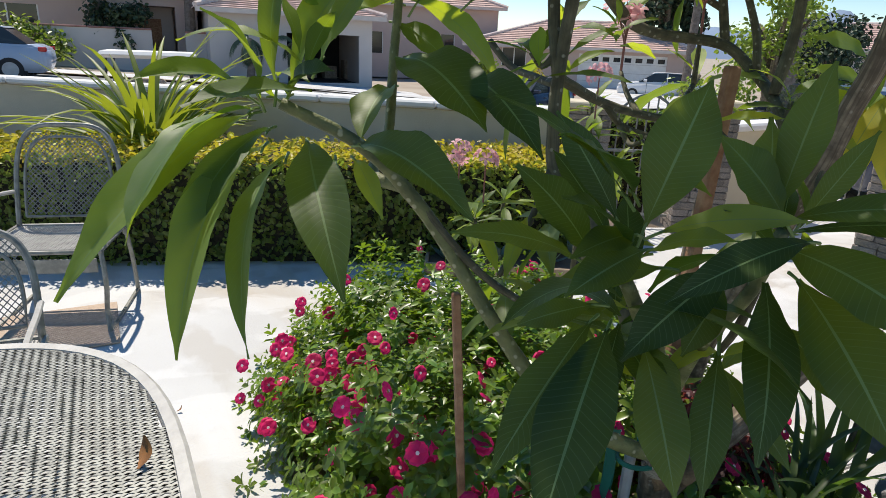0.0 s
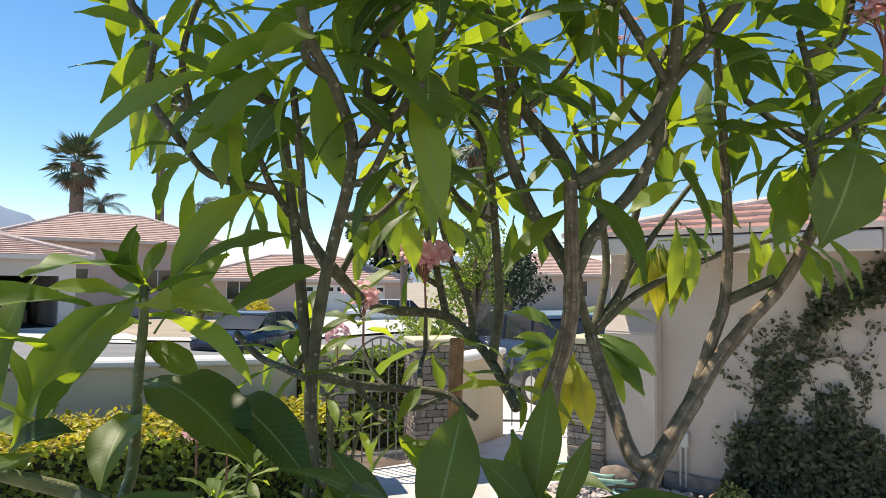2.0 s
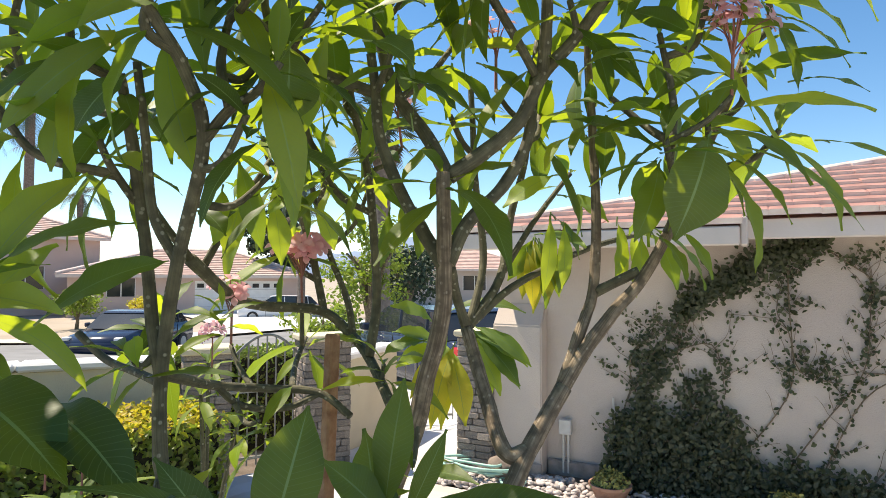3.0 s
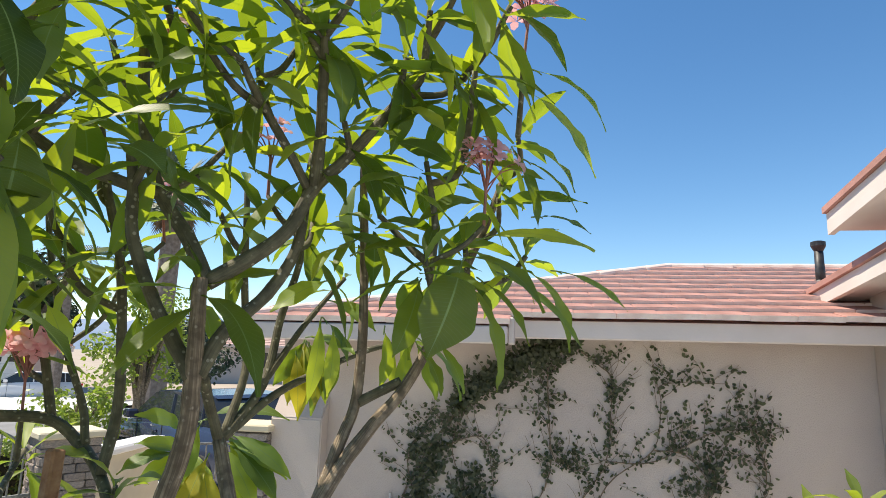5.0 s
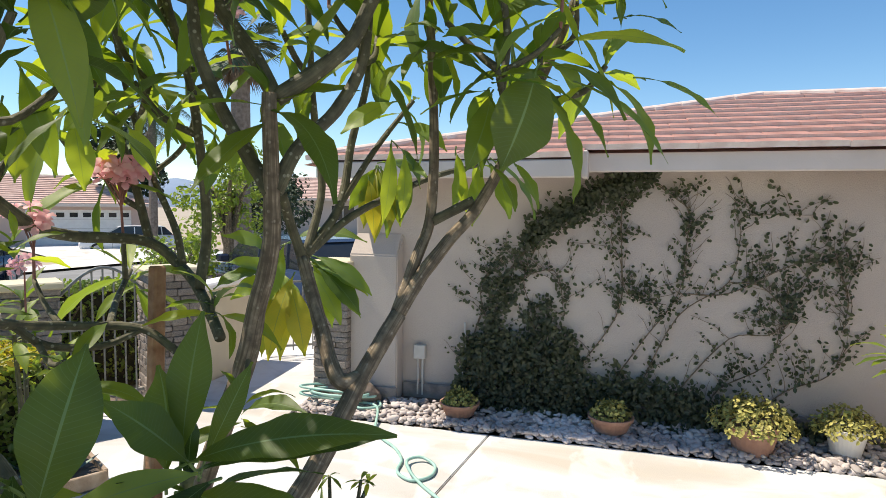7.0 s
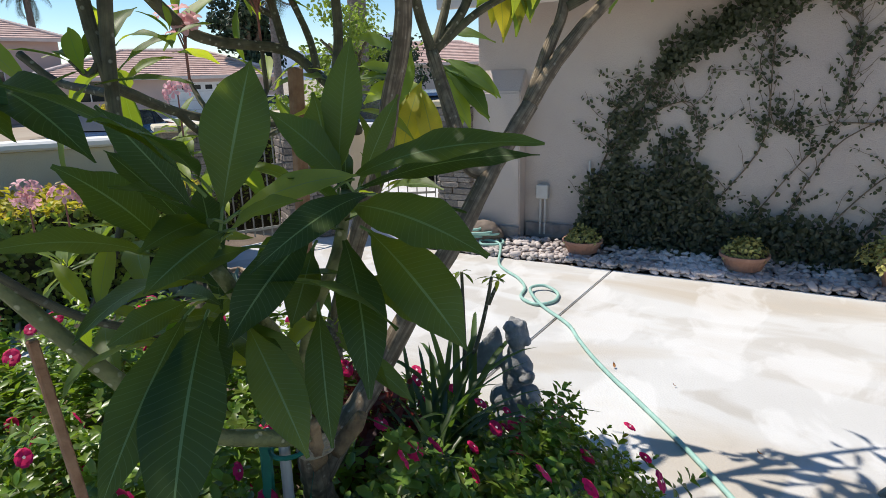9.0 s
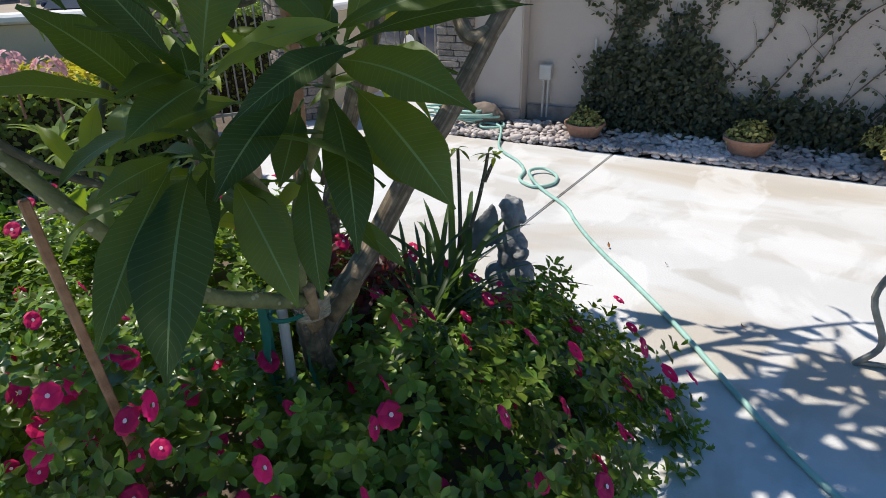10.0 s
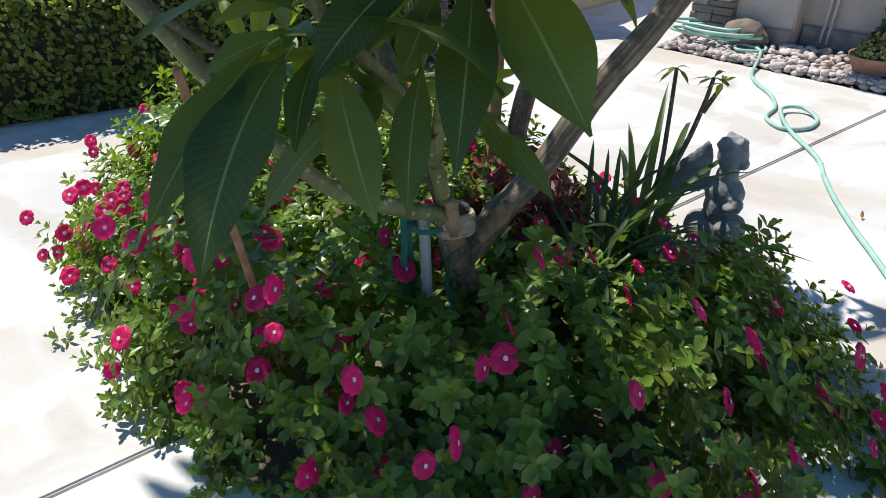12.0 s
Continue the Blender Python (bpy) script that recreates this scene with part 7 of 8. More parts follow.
def young_plumeria(name, base, tips, label, blooms=(), size=0.75):
    th = tagged(empty(name, Matrix.Translation(base)), label, "shrub")
    inv = th.matrix_world.inverted()
    for tip in tips:
        t = inv @ Vector(tip)
        part("stem", tube(bmesh.new(), [(0, 0, 0), t * 0.5 + Vector((0.02, 0.01, 0.05)), t], 0.016, 0.011, 7, 4), M_STEM, th)
        for i in range(10):
            a, el = i * 2.4, 1.2 - 0.17 * i
            o = new("leaf", LEAF_DATA[i % 6])
            o.parent = th
            o.matrix_basis = Matrix.Translation(t - Vector((0, 0, 0.006 * i))) @ frame_of((math.cos(a) * math.cos(el), math.sin(a) * math.cos(el), math.sin(el))).to_4x4() @ Matrix.Scale(size * RNG.uniform(0.8, 1.1), 4)
    for b in blooms:
        t = inv @ Vector(b)
        for i in range(8):
            o = new("bloom", BLOOM)
            o.parent = th
            d = Vector((RNG.uniform(-1, 1), RNG.uniform(-1, 0.4), RNG.uniform(-0.3, 1))).normalized()
            o.matrix_basis = Matrix.Translation(t + d * 0.06) @ frame_of(d).to_4x4() @ pose(0, 0, 0, 0, 90, 0)
        part("flower_stalk", tube(bmesh.new(), [t - Vector((0, 0, 0.25)), t], 0.006, 0.004, 6, 2), M_PINK_STALK, th)
    return th


young_plumeria("young_plumeria", (3.85, 3.75, 0.0), [(3.75, 3.66, 0.66), (3.98, 3.7, 0.74), (3.86, 3.9, 0.6)], "young plumeria with pale pink blooms behind the bed", [(3.8, 3.66, 1.0), (3.68, 3.76, 1.04)])
young_plumeria("young_plumeria", (4.5, 3.6, 0.0), [(4.42, 3.55, 1.15), (4.6, 3.7, 1.3), (4.55, 3.4, 0.95)], "slender young plumeria beside the board planter", [(4.45, 3.5, 1.5)])
young_plumeria("young_plumeria", (6.4, -1.3, 0.0), [(6.42, -1.2, 0.95), (6.3, -1.42, 1.1), (6.55, -1.35, 0.85)], "bushy young plumeria standing near the wall", (), 0.9)


# ---- fallen leaves ----
DRY = mesh_from("fallen_leaf", *leaf_mesh("fallen_leaf", 0.075, 0.03, 1.4, 0.5, 5, None, 8)[:2], mat("dry_leaf", (0.40, 0.17, 0.05), (0.22, 0.09, 0.03), 30, 0.8))
for x, y, z, turn, size in ((1.85, 1.9, 0.75, 60, 1.0), (5.02, 1.11, 0.012, 20, 0.5), (4.95, 0.79, 0.012, 130, 0.35), (4.48, 0.4, 0.012, 80, 0.4), (5.44, 1.45, 0.012, 200, 0.4), (2.0, 3.3, 0.012, 10, 0.5)):
    ob = tagged(new("fallen_leaf", DRY), "small curled dry brown leaf fallen from the tree", "leaf", group="fallen leaves")
    ob.matrix_world = Matrix.Translation((x, y, z)) @ pose(0, 0, 0, 170, 0, turn) @ Matrix.Scale(size, 4)


# ---- houses across the street ----
def roof_face(bm, a, b, c, d, courses, lift=0.05):
    """One slope from the eave a-b up to c-d (c over b), as stepped tile courses."""
    a, b, c, d = (Vector(p) for p in (a, b, c, d))
    for i in range(courses):
        t0, t1 = i / courses, (i + 1) / courses
        p, q = a.lerp(d, t0), b.lerp(c, t0)
        r, s = b.lerp(c, t1), a.lerp(d, t1)
        up = Vector((0, 0, lift))
        v = [bm.verts.new(x) for x in (p + up, q + up, r, s)]
        bm.faces.new(v)
        w = [bm.verts.new(x) for x in (p, q, q + up, p + up)]
        bm.faces.new(w)


def house(name, m, w, d, eave, ridge, wall_mat, label, openings=(), gable=False, base=-0.6):
    """A house whose front lies along local x at y = 0; openings: kind, x0, x1, z0, z1."""
    th = tagged(empty(name, m), label, "house")
    cuts = sorted(openings, key=lambda o: o[1])
    x, n = 0.0, 0
    for kind, x0, x1, z0, z1 in cuts:
        part("wall", boxed(x, x0, 0, 0.25, base, eave), wall_mat, th)
        part("wall", boxed(x0, x1, 0, 0.25, z1, eave), wall_mat, th)
        if z0 > base + 0.05:
            part("wall", boxed(x0, x1, 0, 0.25, base, z0), wall_mat, th)
        if kind == "window":
            win = part("window", boxed(x0, x1, 0.12, 0.16, z0, z1), M_GLASS_DARK, th)
            part("frame", boxed(x0, x0 + 0.06, 0.06, 0.118, z0, z1), M_WHITE, win)
            part("frame", boxed(x1 - 0.06, x1, 0.06, 0.118, z0, z1), M_WHITE, win)
            part("mullion", boxed((x0 + x1) / 2 - 0.03, (x0 + x1) / 2 + 0.03, 0.06, 0.118, z0, z1), M_WHITE, win)
        elif kind == "open":
            part("garage_interior", boxed(x0 - 0.3, x1 + 0.3, 4.6, 4.7, z0, z1 + 0.3), M_DARK, th)
            part("garage_floor", boxed(x0, x1, 0.25, 4.6, z0 - 0.05, z0 + 0.01), M_DARK, th)
            for k in range(4):
                part("stored_box", boxed(x0 + 0.4 + k * 1.0, x0 + 1.0 + k * 1.0, 3.2, 3.9, z0 + 0.02, z0 + 0.6 + 0.3 * (k % 2)), M_WOOD_GREY, th)
        elif kind == "garage":
            door = part("garage_door", boxed(x0, x1, 0.1, 0.15, z0, z1), M_WHITE, th)
            rows = 4
            for k in range(1, rows):
                z = z0 + (z1 - z0) * k / rows
                part("panel_joint", boxed(x0, x1, 0.09, 0.098, z - 0.012, z + 0.012), M_GREY_BOX, door)
            for k in range(8):
                cx = x0 + (x1 - x0) * (k + 0.5) / 8
                part("pane", boxed(cx - 0.2, cx + 0.2, 0.085, 0.097, z1 - 0.42, z1 - 0.16), M_GLASS_DARK, door)
        elif kind == "door":
            part("entry_recess", boxed(x0, x1, 1.2, 1.25, z0, z1), M_PLASTER_GREY, th)
            part("entry_door", boxed(x0 + 0.3, x0 + 1.2, 1.14, 1.19, z0, z0 + 2.05), M_WOOD, th)
        x = x1
    part("wall", boxed(x, w, 0, 0.25, base, eave), wall_mat, th)
    for x0, x1, y0, y1 in ((0, 0.25, 0.25, d), (w - 0.25, w, 0.25, d), (0.25, w - 0.25, d - 0.25, d)):
        part("wall", boxed(x0, x1, y0, y1, base, eave), wall_mat, th)
    o = 0.5
    bm = bmesh.new()
    z0 = eave - 0.05
    if gable:
        mid = w / 2
        roof_face(bm, (-o, d, z0), (-o, -o, z0), (mid, -o, ridge), (mid, d, ridge), 14)
        roof_face(bm, (w + o, -o, z0), (w + o, d, z0), (mid, d, ridge), (mid, -o, ridge), 14)
        gw = bmesh.new()
        gv = [gw.verts.new(p) for p in ((0, 0.02, eave), (w, 0.02, eave), (mid, 0.02, ridge - 0.2))]
        gw.faces.new(gv)
        part("gable_wall", gw, wall_mat, th)
    else:
        run = d / 2 + o
        ra, rb = run * 0.9, w - run * 0.9
        if rb < ra:
            ra = rb = w / 2
        ym = d / 2
        roof_face(bm, (-o, -o, z0), (w + o, -o, z0), (rb, ym, ridge), (ra, ym, ridge), 14)
        roof_face(bm, (w + o, d + o, z0), (-o, d + o, z0), (ra, ym, ridge), (rb, ym, ridge), 14)
        roof_face(bm, (-o, d + o, z0), (-o, -o, z0), (ra, ym, ridge), (ra, ym, ridge), 14)
        roof_face(bm, (w + o, -o, z0), (w + o, d + o, z0), (rb, ym, ridge), (rb, ym, ridge), 14)
        part("ridge_cap", tube(bmesh.new(), [(ra, ym, ridge), (rb + 0.01, ym, ridge)], 0.12, 0.12, 6, 1), M_TILE_EDGE, th)
        for c in ((-o, -o), (w + o, -o)):
            e = (ra, ym) if c[0] < 0 else (rb, ym)
            part("hip_cap", tube(bmesh.new(), [(*c, z0 + 0.08), (*e, ridge + 0.02)], 0.11, 0.11, 6, 1), M_TILE_EDGE, th)
    roofp = part("roof", bm, M_FAR_TILE, th)
    part("fascia", boxed(-o, w + o, -o - 0.04, -o, z0 - 0.16, z0 + 0.02), M_FASCIA, th)
    return th


house("house", Matrix.Translation((-9, 33.5, 0)), 21, 9, 3.55, 5.9, M_PLASTER_PINK, "single-storey plastered house with a long pink tiled roof",
      [("window", 6.5, 8.8, 1.0, 2.6), ("door", 11.3, 13.4, 0.2, 3.2), ("window", 15.0, 16.4, 1.2, 2.5)])
house("entry_porch", Matrix.Translation((2.4, 31.4, 0)), 3.5, 3.0, 3.3, 4.55, M_PLASTER_PINK, "gabled entry porch of pinkish plaster with a tiled roof",
      [("door", 0.9, 2.6, 0.2, 2.75)], True)
house("house", Matrix.Translation((5.9, 28.3, 0)) @ pose(0, 0, 0, 0, 0, -4), 6.9, 7.5, 2.75, 3.95, M_PLASTER_PALE, "garage wing with pink hipped tiles and a dark open garage",
      [("open", 3.1, 6.3, -0.15, 1.9)])
house("house", Matrix.Translation((14.5, 43.5, 0)) @ pose(0, 0, 0, 0, 0, -20), 13, 9, 4.3, 6.3, M_PLASTER_PINK, "pinkish plastered house with a hipped tiled roof",
      [("window", 3, 5, 1, 2.4), ("window", 8, 10, 1, 2.4)])
house("house", Matrix.Translation((23.2, 36.6, 0)) @ pose(0, 0, 0, 0, 0, -41), 13.5, 9, 1.95, 3.6, M_PLASTER_PINK, "pinkish house with tiled roof and white panelled garage door",
      [("window", 2.0, 3.6, 0.6, 1.7), ("garage", 6.9, 12.2, -0.6, 1.55)], False, -0.9)
house("house", Matrix.Translation((44, 30, 0)) @ pose(0, 0, 0, 0, 0, -60), 14, 9, 2.6, 4.4, M_PLASTER_GREY, "far plastered house with a low tiled roof",
      [("window", 3, 5, 0.8, 2), ("window", 8, 10, 0.8, 2)])


# ---- vehicles ----
def car(name, m, paint, label, length=4.6, width=1.8, height=1.45, van=0.0):
    """A saloon along local x, nose at +x: body and cabin lofted from side profiles."""
    th = tagged(empty(name, m), label, "car")
    L, H = length, height
    low = [(-0.5, 0.36), (-0.495, 0.6), (-0.44, 0.68), (-0.2, 0.70), (0.1, 0.68), (0.3, 0.63), (0.44, 0.56), (0.495, 0.46), (0.5, 0.3), (0.46, 0.17), (-0.47, 0.17)]
    bm = bmesh.new()
    rings = []
    for s, k in ((-1, 0.94), (-0.9, 1.0), (0.9, 1.0), (1, 0.94)):
        rings.append([bm.verts.new((x * L * (k if abs(x) > 0.4 else 1), s * width / 2, z * H / 1.0 * (1 if abs(s) < 1 else 0.97))) for x, z in low])
    n = len(low)
    for a, b in zip(rings, rings[1:]):
        for i in range(n):
            bm.faces.new((a[i], a[(i + 1) % n], b[(i + 1) % n], b[i]))
    bm.faces.new(rings[0])
    bm.faces.new(rings[-1][::-1])
    bmesh.ops.recalc_face_normals(bm, faces=bm.faces)
    bmesh.ops.bevel(bm, geom=[e for e in bm.edges if e.calc_face_angle(0) > 0.5], offset=0.05, segments=3, affect="EDGES")
    part("body", bm, paint, th, smooth=True)
    for s in (-1, 1):
        y = s * (width / 2 + 0.002)
        for px in (-0.3, 0.32):
            arch = lathe(bmesh.new(), [(0.1, -0.01), (0.39, -0.01), (0.39, 0.01), (0.1, 0.01)], 24)
            bmesh.ops.transform(arch, matrix=Matrix.Translation((px * L, y * 0.985, 0.33)) @ pose(0, 0, 0, 90, 0, 0), verts=arch.verts)
            part("wheel_arch", arch, M_RUBBER, th)
        for px in (-0.22, -0.02, 0.17):
            part("door_seam", boxed(px * L - 0.008, px * L + 0.008, y - 0.004, y + 0.004, 0.3, 0.66 * H), M_RUBBER, th)
        for px in (-0.17, 0.03):
            part("door_handle", boxed(px * L - 0.09, px * L + 0.09, y - 0.015, y + 0.025, 0.56 * H, 0.585 * H, 0.008), paint, th)
        part("mirror", boxed(0.17 * L, 0.21 * L, y - 0.02, y + s * 0.16 + 0.02, 0.68 * H, 0.77 * H, 0.03), paint, th)
    cab = [(-0.40 - van * 0.08, 0.69), (-0.29 - van * 0.12, 0.97), (-0.02, 1.0), (0.1, 0.97), (0.26, 0.66)]
    for nm, k, dz, m_ in (("cabin_glass", 0.86, 0.0, M_GLASS_DARK), ("cabin_roof", 0.80, 0.012, paint)):
        bm = bmesh.new()
        vs = []
        prof = cab if nm == "cabin_glass" else [(cab[1][0] - 0.01, 0.955), (cab[1][0] + 0.02, 0.985), (-0.02, 1.0), (0.09, 0.985), (0.115, 0.95)]
        for s in (-1, 1):
            vs.append([bm.verts.new((x * L, s * width / 2 * (k if z > 0.8 else 0.93), z * H + dz)) for x, z in prof])
        for i in range(len(prof) - 1):
            bm.faces.new((vs[0][i], vs[0][i + 1], vs[1][i + 1], vs[1][i]))
        bm.faces.new(vs[0])
        bm.faces.new(vs[1][::-1])
        bmesh.ops.recalc_face_normals(bm, faces=bm.faces)
        part(nm, bm, m_, th)
    for s in (-1, 1):
        for px in (-0.05, cab[1][0] + 0.03):
            part("pillar_post", tube(bmesh.new(), [(px * L, s * width / 2 * 0.935, 0.69 * H), (px * L * 0.97, s * width / 2 * 0.865, 0.97 * H)], 0.03, 0.03, 5, 1), paint, th)
        part("tail_light", boxed(-0.5 * L + 0.02, -0.5 * L + 0.22, s * width * 0.46 - 0.08, s * width * 0.46 + 0.08, 0.56 * H, 0.64 * H, 0.02), mat("red_lamp", (0.6, 0.02, 0.02), rough=0.2), th)
        part("headlight", boxed(0.5 * L - 0.3, 0.5 * L - 0.06, s * width * 0.42 - 0.1, s * width * 0.42 + 0.1, 0.48 * H, 0.55 * H, 0.02), M_WHITE, th)
        for px in (-0.3, 0.32):
            c = (px * L, s * (width / 2 - 0.08), 0.32)
            bm = lathe(bmesh.new(), [(0.2, -0.11), (0.31, -0.11), (0.325, 0), (0.31, 0.11), (0.2, 0.11)], 20)
            bmesh.ops.transform(bm, matrix=Matrix.Translation(c) @ pose(0, 0, 0, 90, 0, 0), verts=bm.verts)
            wheel = part("wheel", bm, M_RUBBER, th)
            bm = lathe(bmesh.new(), [(0.05, -0.118), (0.2, -0.116), (0.2, 0.116), (0.05, 0.118)], 16)
            bmesh.ops.transform(bm, matrix=Matrix.Translation(c) @ pose(0, 0, 0, 90, 0, 0), verts=bm.verts)
            part("rim", bm, M_GREY_BOX, wheel)
    return th


def on_land(x, y, turn, lift=0.06):
    return Matrix.Translation((x, y, terrain(x, y) + lift)) @ pose(0, 0, 0, 0, 0, turn)


car("saloon_car", on_land(-1.6, 22.4, 176, -0.1), M_CAR_BLUE, "pale silver-blue saloon car parked across the street")
car("white_car", Matrix.Translation((29.6, 26.2, -0.78)) @ pose(0, 0, 0, 0, 0, 135), M_CAR_WHITE, "white estate car parked on a driveway", 4.8, 1.85, 1.5, 0.6)
car("dark_car", Matrix.Translation((14.6, 18.4, -0.7)) @ pose(0, 0, 0, 0, 0, 205), M_CAR_DARK, "dark navy saloon car parked at the kerb")
car("dark_car", Matrix.Translation((12.2, 6.3, -0.2)) @ pose(0, 0, 0, 0, 0, 60), M_CAR_DARK, "dark blue car parked beyond the gate", 4.6, 1.8, 1.5)
cart = tagged(empty("golf_cart", Matrix.Translation((2.65, 12.9, -0.1)) @ pose(0, 0, 0, 0, 0, -8)), "small cart with a flat white roof beyond the wall", "golf cart")
part("roof", boxed(-0.75, 0.75, -0.55, 0.55, 1.32, 1.43, 0.05), M_WHITE, cart)
part("body", boxed(-1.1, 1.1, -0.55, 0.55, 0.28, 0.7, 0.08), M_WHITE, cart)
part("seat", boxed(-0.4, 0.2, -0.5, 0.5, 0.702, 0.95, 0.05), M_WOOD_GREY, cart)
for sx in (-1, 1):
    for sy in (-1, 1):
        part("post", tube(bmesh.new(), [(sx * 0.68, sy * 0.48, 0.7), (sx * 0.62, sy * 0.48, 1.33)], 0.018, 0.018, 6, 1), M_IRON, cart)
        bm = lathe(bmesh.new(), [(0.1, -0.08), (0.21, -0.08), (0.21, 0.08), (0.1, 0.08)], 16)
        bmesh.ops.transform(bm, matrix=Matrix.Translation((sx * 0.75, sy * 0.5, 0.21)) @ pose(0, 0, 0, 90, 0, 0), verts=bm.verts)
        part("wheel", bm, M_RUBBER, cart)


# ---- palms, trees and shrubs across the street ----
def palm(name, x, y, top, trunk_r, fronds, flen, droop, label, seed, dry=0, fan=False):
    z0 = terrain(x, y) - 0.1
    th = tagged(empty(name, Matrix.Translation((x, y, z0))), label, "palm tree")
    r = random.Random(seed)
    h = top - z0
    part("trunk", tube(bmesh.new(), [(0, 0, 0), (0.1, 0.05, h * 0.5), (0, 0, h)], trunk_r * 1.15, trunk_r, 10, 5, 0.08), M_PALM_TRUNK, th)
    for i in range(fronds):
        a = i * 2.399 + r.uniform(-0.2, 0.2)
        el = r.uniform(-0.9, 1.3) if i >= dry else r.uniform(-1.45, -1.0)
        d = Vector((math.cos(a) * math.cos(el), math.sin(a) * math.cos(el), math.sin(el)))
        bm = bmesh.new()
        p = Vector((0, 0, h))
        L = flen * r.uniform(0.8, 1.1)
        n = 12
        side = Vector((-math.sin(a), math.cos(a), 0))
        e = el
        if fan:
            stalk = p + d * L * 0.45
            tube(bm, [p, stalk], 0.03, 0.02, 4, 1)
            for k in range(13):
                b = (k - 6) * 0.21
                q = (d * math.cos(b) + side * math.sin(b)).normalized()
                tip = stalk + q * L * 0.55 + Vector((0, 0, -0.12 * L * abs(b)))
                w = side * 0.035 * L
                vv = [bm.verts.new(v) for v in (stalk, stalk + q * L * 0.3 + w, tip, stalk + q * L * 0.3 - w)]
                bm.faces.new(vv)
        else:
            prev = p
            for k in range(n):
                q = prev + (Vector((math.cos(a) * math.cos(e), math.sin(a) * math.cos(e), math.sin(e)))) * L / n
                for s in (-1, 1):
                    for j in range(2):
                        o = prev.lerp(q, j * 0.5)
                        ln_ = L * 0.30 * math.sin(math.pi * (k + 1) / (n + 1)) ** 0.6
                        tip = o + (side * s * 0.6 + (q - prev).normalized() * 0.5 + Vector((0, 0, -0.75))) * ln_
                        w = (q - prev).normalized() * 0.03
                        vv = [bm.verts.new(v) for v in (o - w, o + w, tip)]
                        bm.faces.new(vv)
                vv = [bm.verts.new(v) for v in (prev - side * 0.02, prev + side * 0.02, q + side * 0.015, q - side * 0.015)]
                bm.faces.new(vv)
                prev = q
                e -= droop / n
        part("frond", bm, M_PALM_DRY if i < dry else M_PALM, th)
    return th


palm("fan_palm", 24.1, 56.4, 11.6, 0.5, 60, 2.9, 0.6, "tall fan palm with a shaggy dark crown", 1, 14, True)
palm("feather_palm", 29.9, 53.7, 15.2, 0.35, 26, 4.2, 1.9, "tall palm with drooping feathery fronds", 2, 5)
palm("feather_palm", 26.0, 56.0, 8.2, 0.25, 18, 2.6, 1.6, "smaller feathery palm beyond the roofs", 3)
palm("feather_palm", 33.5, 52.5, 8.8, 0.25, 16, 2.6, 1.6, "feathery palm beyond the roofs", 4)
palm("queen_palm", 5.4, 30.5, 5.9, 0.2, 20, 2.3, 1.9, "slender queen palm before the house", 5, 3)
palm("queen_palm", 1.9, 31.2, 4.6, 0.2, 14, 1.8, 2.0, "shorter palm with browning fronds before the house", 6, 8)
palm("fan_palm", 20.5, 13.0, 7.4, 0.3, 40, 1.7, 0.4, "fan palm rising behind the tiled roof", 7, 10, True)
palm("feather_palm", 29.5, 24.5, 7.0, 0.2, 18, 2.3, 1.7, "feathery palm across the street", 8, 3)
palm("feather_palm", 7.2, 27.2, 1.6, 0.15, 16, 1.2, 1.8, "low bushy palm beside the garage", 9)
palm("feather_palm", 9.0, 27.0, 1.5, 0.12, 14, 1.1, 1.8, "low bushy palm beside the garage", 10)


def leafy_tree(name, x, y, base, top, rad, count, leaf, label, seed, squash=1.0, material=M_TREE_LEAF):
    z0 = terrain(x, y) - 0.1
    th = tagged(empty(name, Matrix.Translation((x, y, z0))), label, "tree")
    r = random.Random(seed)
    base, top = base - z0, top - z0
    mid = (base + top) / 2
    part("trunk", tube(bmesh.new(), [(0, 0, 0), (0.05, 0, base), (0, 0.05, mid)], 0.045 * (top), 0.02 * top, 8, 4, 0.15), M_BARK, th)
    for k in range(5):
        a = k * 1.3
        part("limb", tube(bmesh.new(), [(0.03, 0, base * 0.9), (math.cos(a) * rad * 0.3, math.sin(a) * rad * 0.3, mid * 0.95), (math.cos(a) * rad * 0.6, math.sin(a) * rad * 0.6, mid * 1.05 + 0.2 * k * 0.3)], 0.022 * top, 0.008 * top, 6, 4), M_BARK, th)
    clumps = []
    for _ in range(26):
        a, q, e = r.uniform(0, 6.283), r.random() ** 0.4, r.uniform(-1, 1)
        clumps.append((Vector((math.cos(a) * rad * q * math.cos(e), math.sin(a) * rad * q * math.cos(e), mid + (top - base) / 2 * q * math.sin(e) * squash)), rad * r.uniform(0.22, 0.42)))

    def place(r):
        c, s = clumps[r.randrange(len(clumps))]
        d = Vector((r.gauss(0, 1), r.gauss(0, 1), r.gauss(0, 1))).normalized()
        return c + d * s * r.random() ** 0.33, d + Vector((0, 0, 0.4))
    ob = scatter_leaves("crown", count, place, material, leaf, th, seed)
    return th


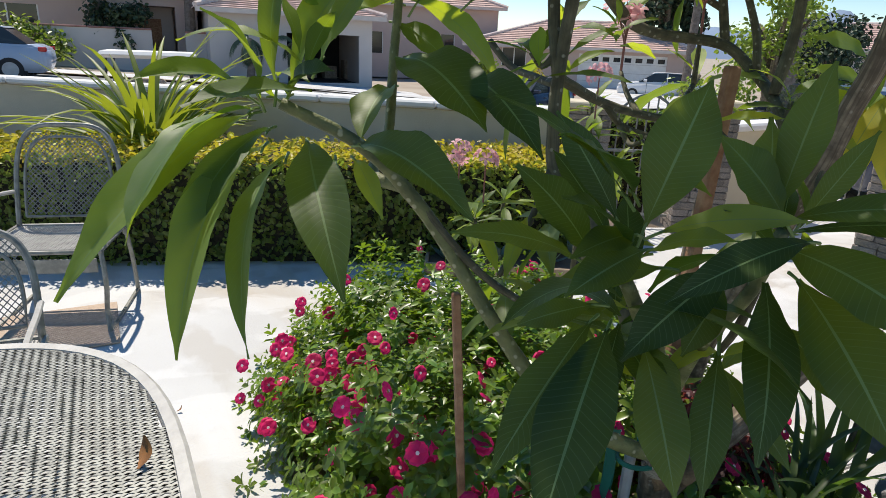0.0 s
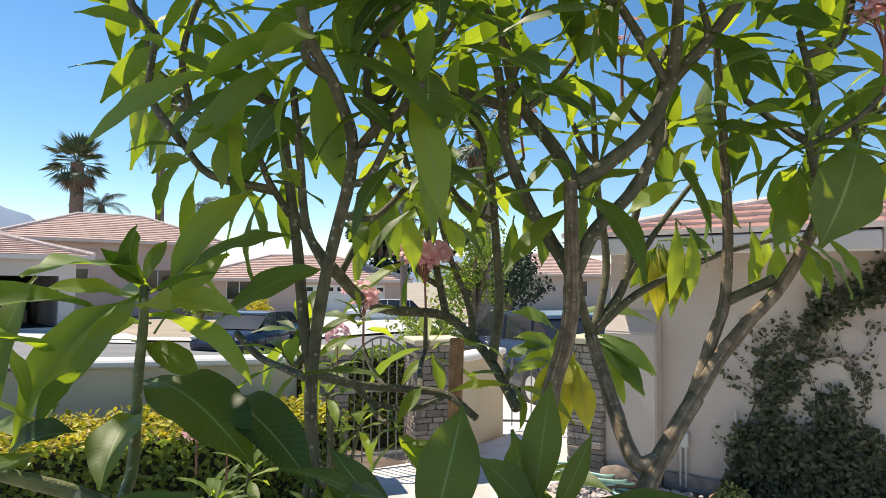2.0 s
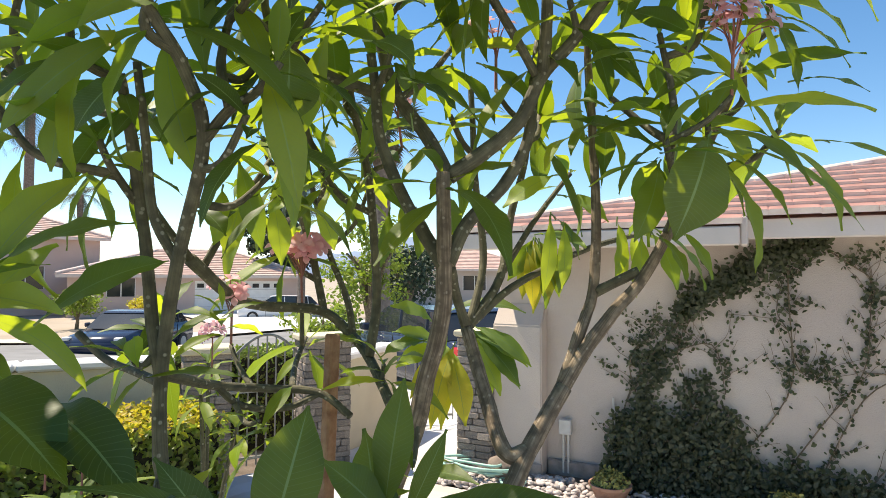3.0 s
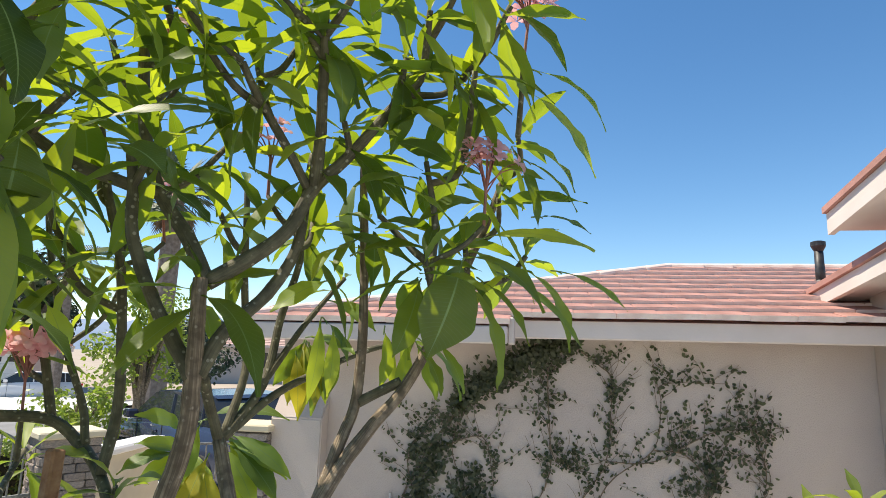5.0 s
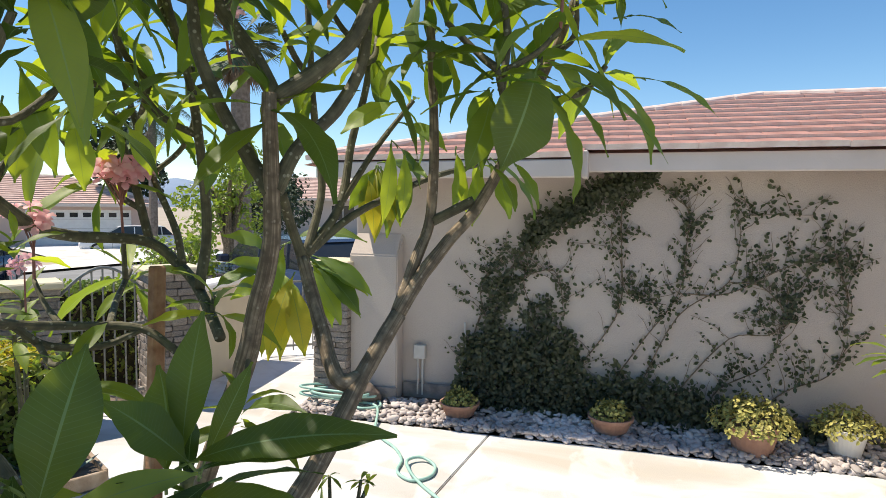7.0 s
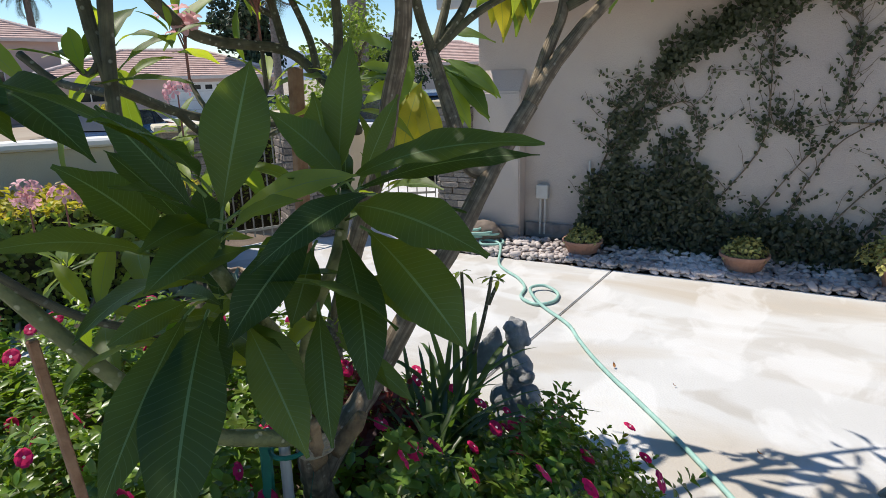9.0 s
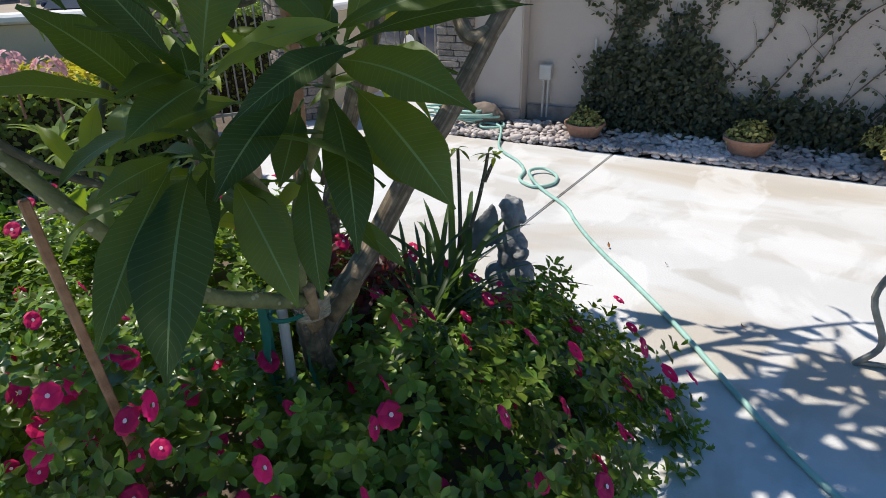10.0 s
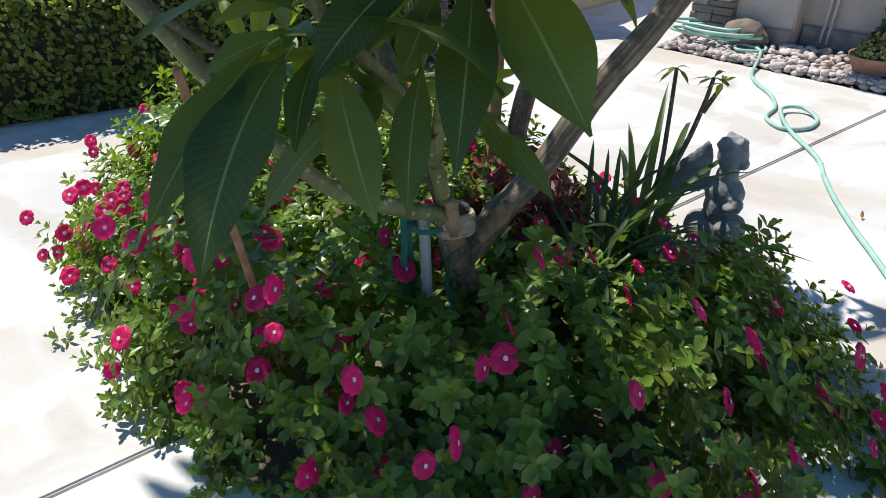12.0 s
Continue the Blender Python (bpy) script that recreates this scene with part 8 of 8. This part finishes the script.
leafy_tree("dense_tree", 34.8, 31.3, 2.2, 7.7, 2.4, 5000, 0.34, "dense dark evergreen street tree", 31)
leafy_tree("shade_tree", 14.0, 9.0, 0.9, 3.4, 1.0, 2600, 0.11, "airy light-leaved desert tree beyond the gate", 32, 1.0, M_HEDGE)
leafy_tree("shade_tree", 26.5, 15.5, 0.5, 3.4, 1.6, 2200, 0.2, "rounded shade tree along the street", 33)
leafy_tree("shade_tree", 31.0, 18.0, 0.4, 3.6, 2.0, 2200, 0.24, "rounded shade tree along the street", 34)
leafy_tree("shade_tree", 2.8, 31.0, 0.6, 3.2, 1.2, 2000, 0.2, "dark shrubby tree before the house front", 35)
leafy_tree("shrub", -0.5, 29.0, 0.4, 2.0, 1.6, 1800, 0.2, "rounded green shrub across the street", 36, 0.7, M_HEDGE)
leafy_tree("shrub", 6.9, 30.6, 0.4, 2.8, 0.9, 1400, 0.16, "dark green shrub beside the entry", 37)
leafy_tree("shrub", 19.5, 29.5, -0.2, 1.4, 1.2, 1200, 0.16, "low yellowish shrub in the front yard", 38, 0.7, M_HEDGE)
leafy_tree("shrub", 21.8, 28.0, -0.3, 1.1, 0.8, 1000, 0.14, "low yellow-green shrub in the front yard", 39, 0.7, M_HEDGE_TIP)
leafy_tree("shrub", 7.0, 6.3, 0.1, 0.85, 0.55, 1600, 0.055, "yellow-green shrub outside the gate", 40, 0.8, M_HEDGE)
leafy_tree("shrub", 6.3, 6.9, 0.1, 0.85, 0.6, 1600, 0.055, "yellow-green shrub outside the gate", 41, 0.8, M_HEDGE_TIP)
leafy_tree("shrub", 11.5, 8.4, 0.2, 1.5, 0.8, 1500, 0.09, "green shrub along the driveway", 42, 0.8, M_HEDGE)
run_wall("yard_wall", (-9, 30.2), (3.9, 30.2), 1.75, 0.2, M_PLASTER_PALE, "low plastered yard wall with a tiled coping before the far house", M_TILE)
run_wall("yard_wall", (5.2, 30.2), (7.6, 30.2), 1.7, 0.2, M_PLASTER_PALE, "low plastered yard wall with a tiled coping before the far house", M_TILE)

# ---- hills on the horizon ----
vs, fs = [], []
n = 180
for i in range(n + 1):
    az = -0.5 + 2.4 * i / n
    h = 18 + 150 * math.exp(-((az - 0.2) / 0.11) ** 2) + 70 * math.exp(-((az - 0.34) / 0.09) ** 2) + 55 * math.exp(-((az - 0.02) / 0.14) ** 2) + 62 * math.exp(-((az - 1.03) / 0.05) ** 2) + 45 * math.exp(-((az - 0.9) / 0.16) ** 2)
    h += 16 * noise.noise((az * 30, 0, 0)) + 4 * noise.noise((az * 90, 0, 0))
    for k, (rr, zz) in enumerate(((1500, -5), (1600, h * 0.55), (1750, h * 1.16), (1900, h * 0.6))):
        q = rr * (1 + 0.02 * noise.noise((az * 25, k * 3.0, 1)))
        vs.append((2 + q * math.sin(az), 1 + q * math.cos(az), zz))
for i in range(n):
    for k in range(3):
        fs.append((i * 4 + k, (i + 1) * 4 + k, (i + 1) * 4 + k + 1, i * 4 + k + 1))
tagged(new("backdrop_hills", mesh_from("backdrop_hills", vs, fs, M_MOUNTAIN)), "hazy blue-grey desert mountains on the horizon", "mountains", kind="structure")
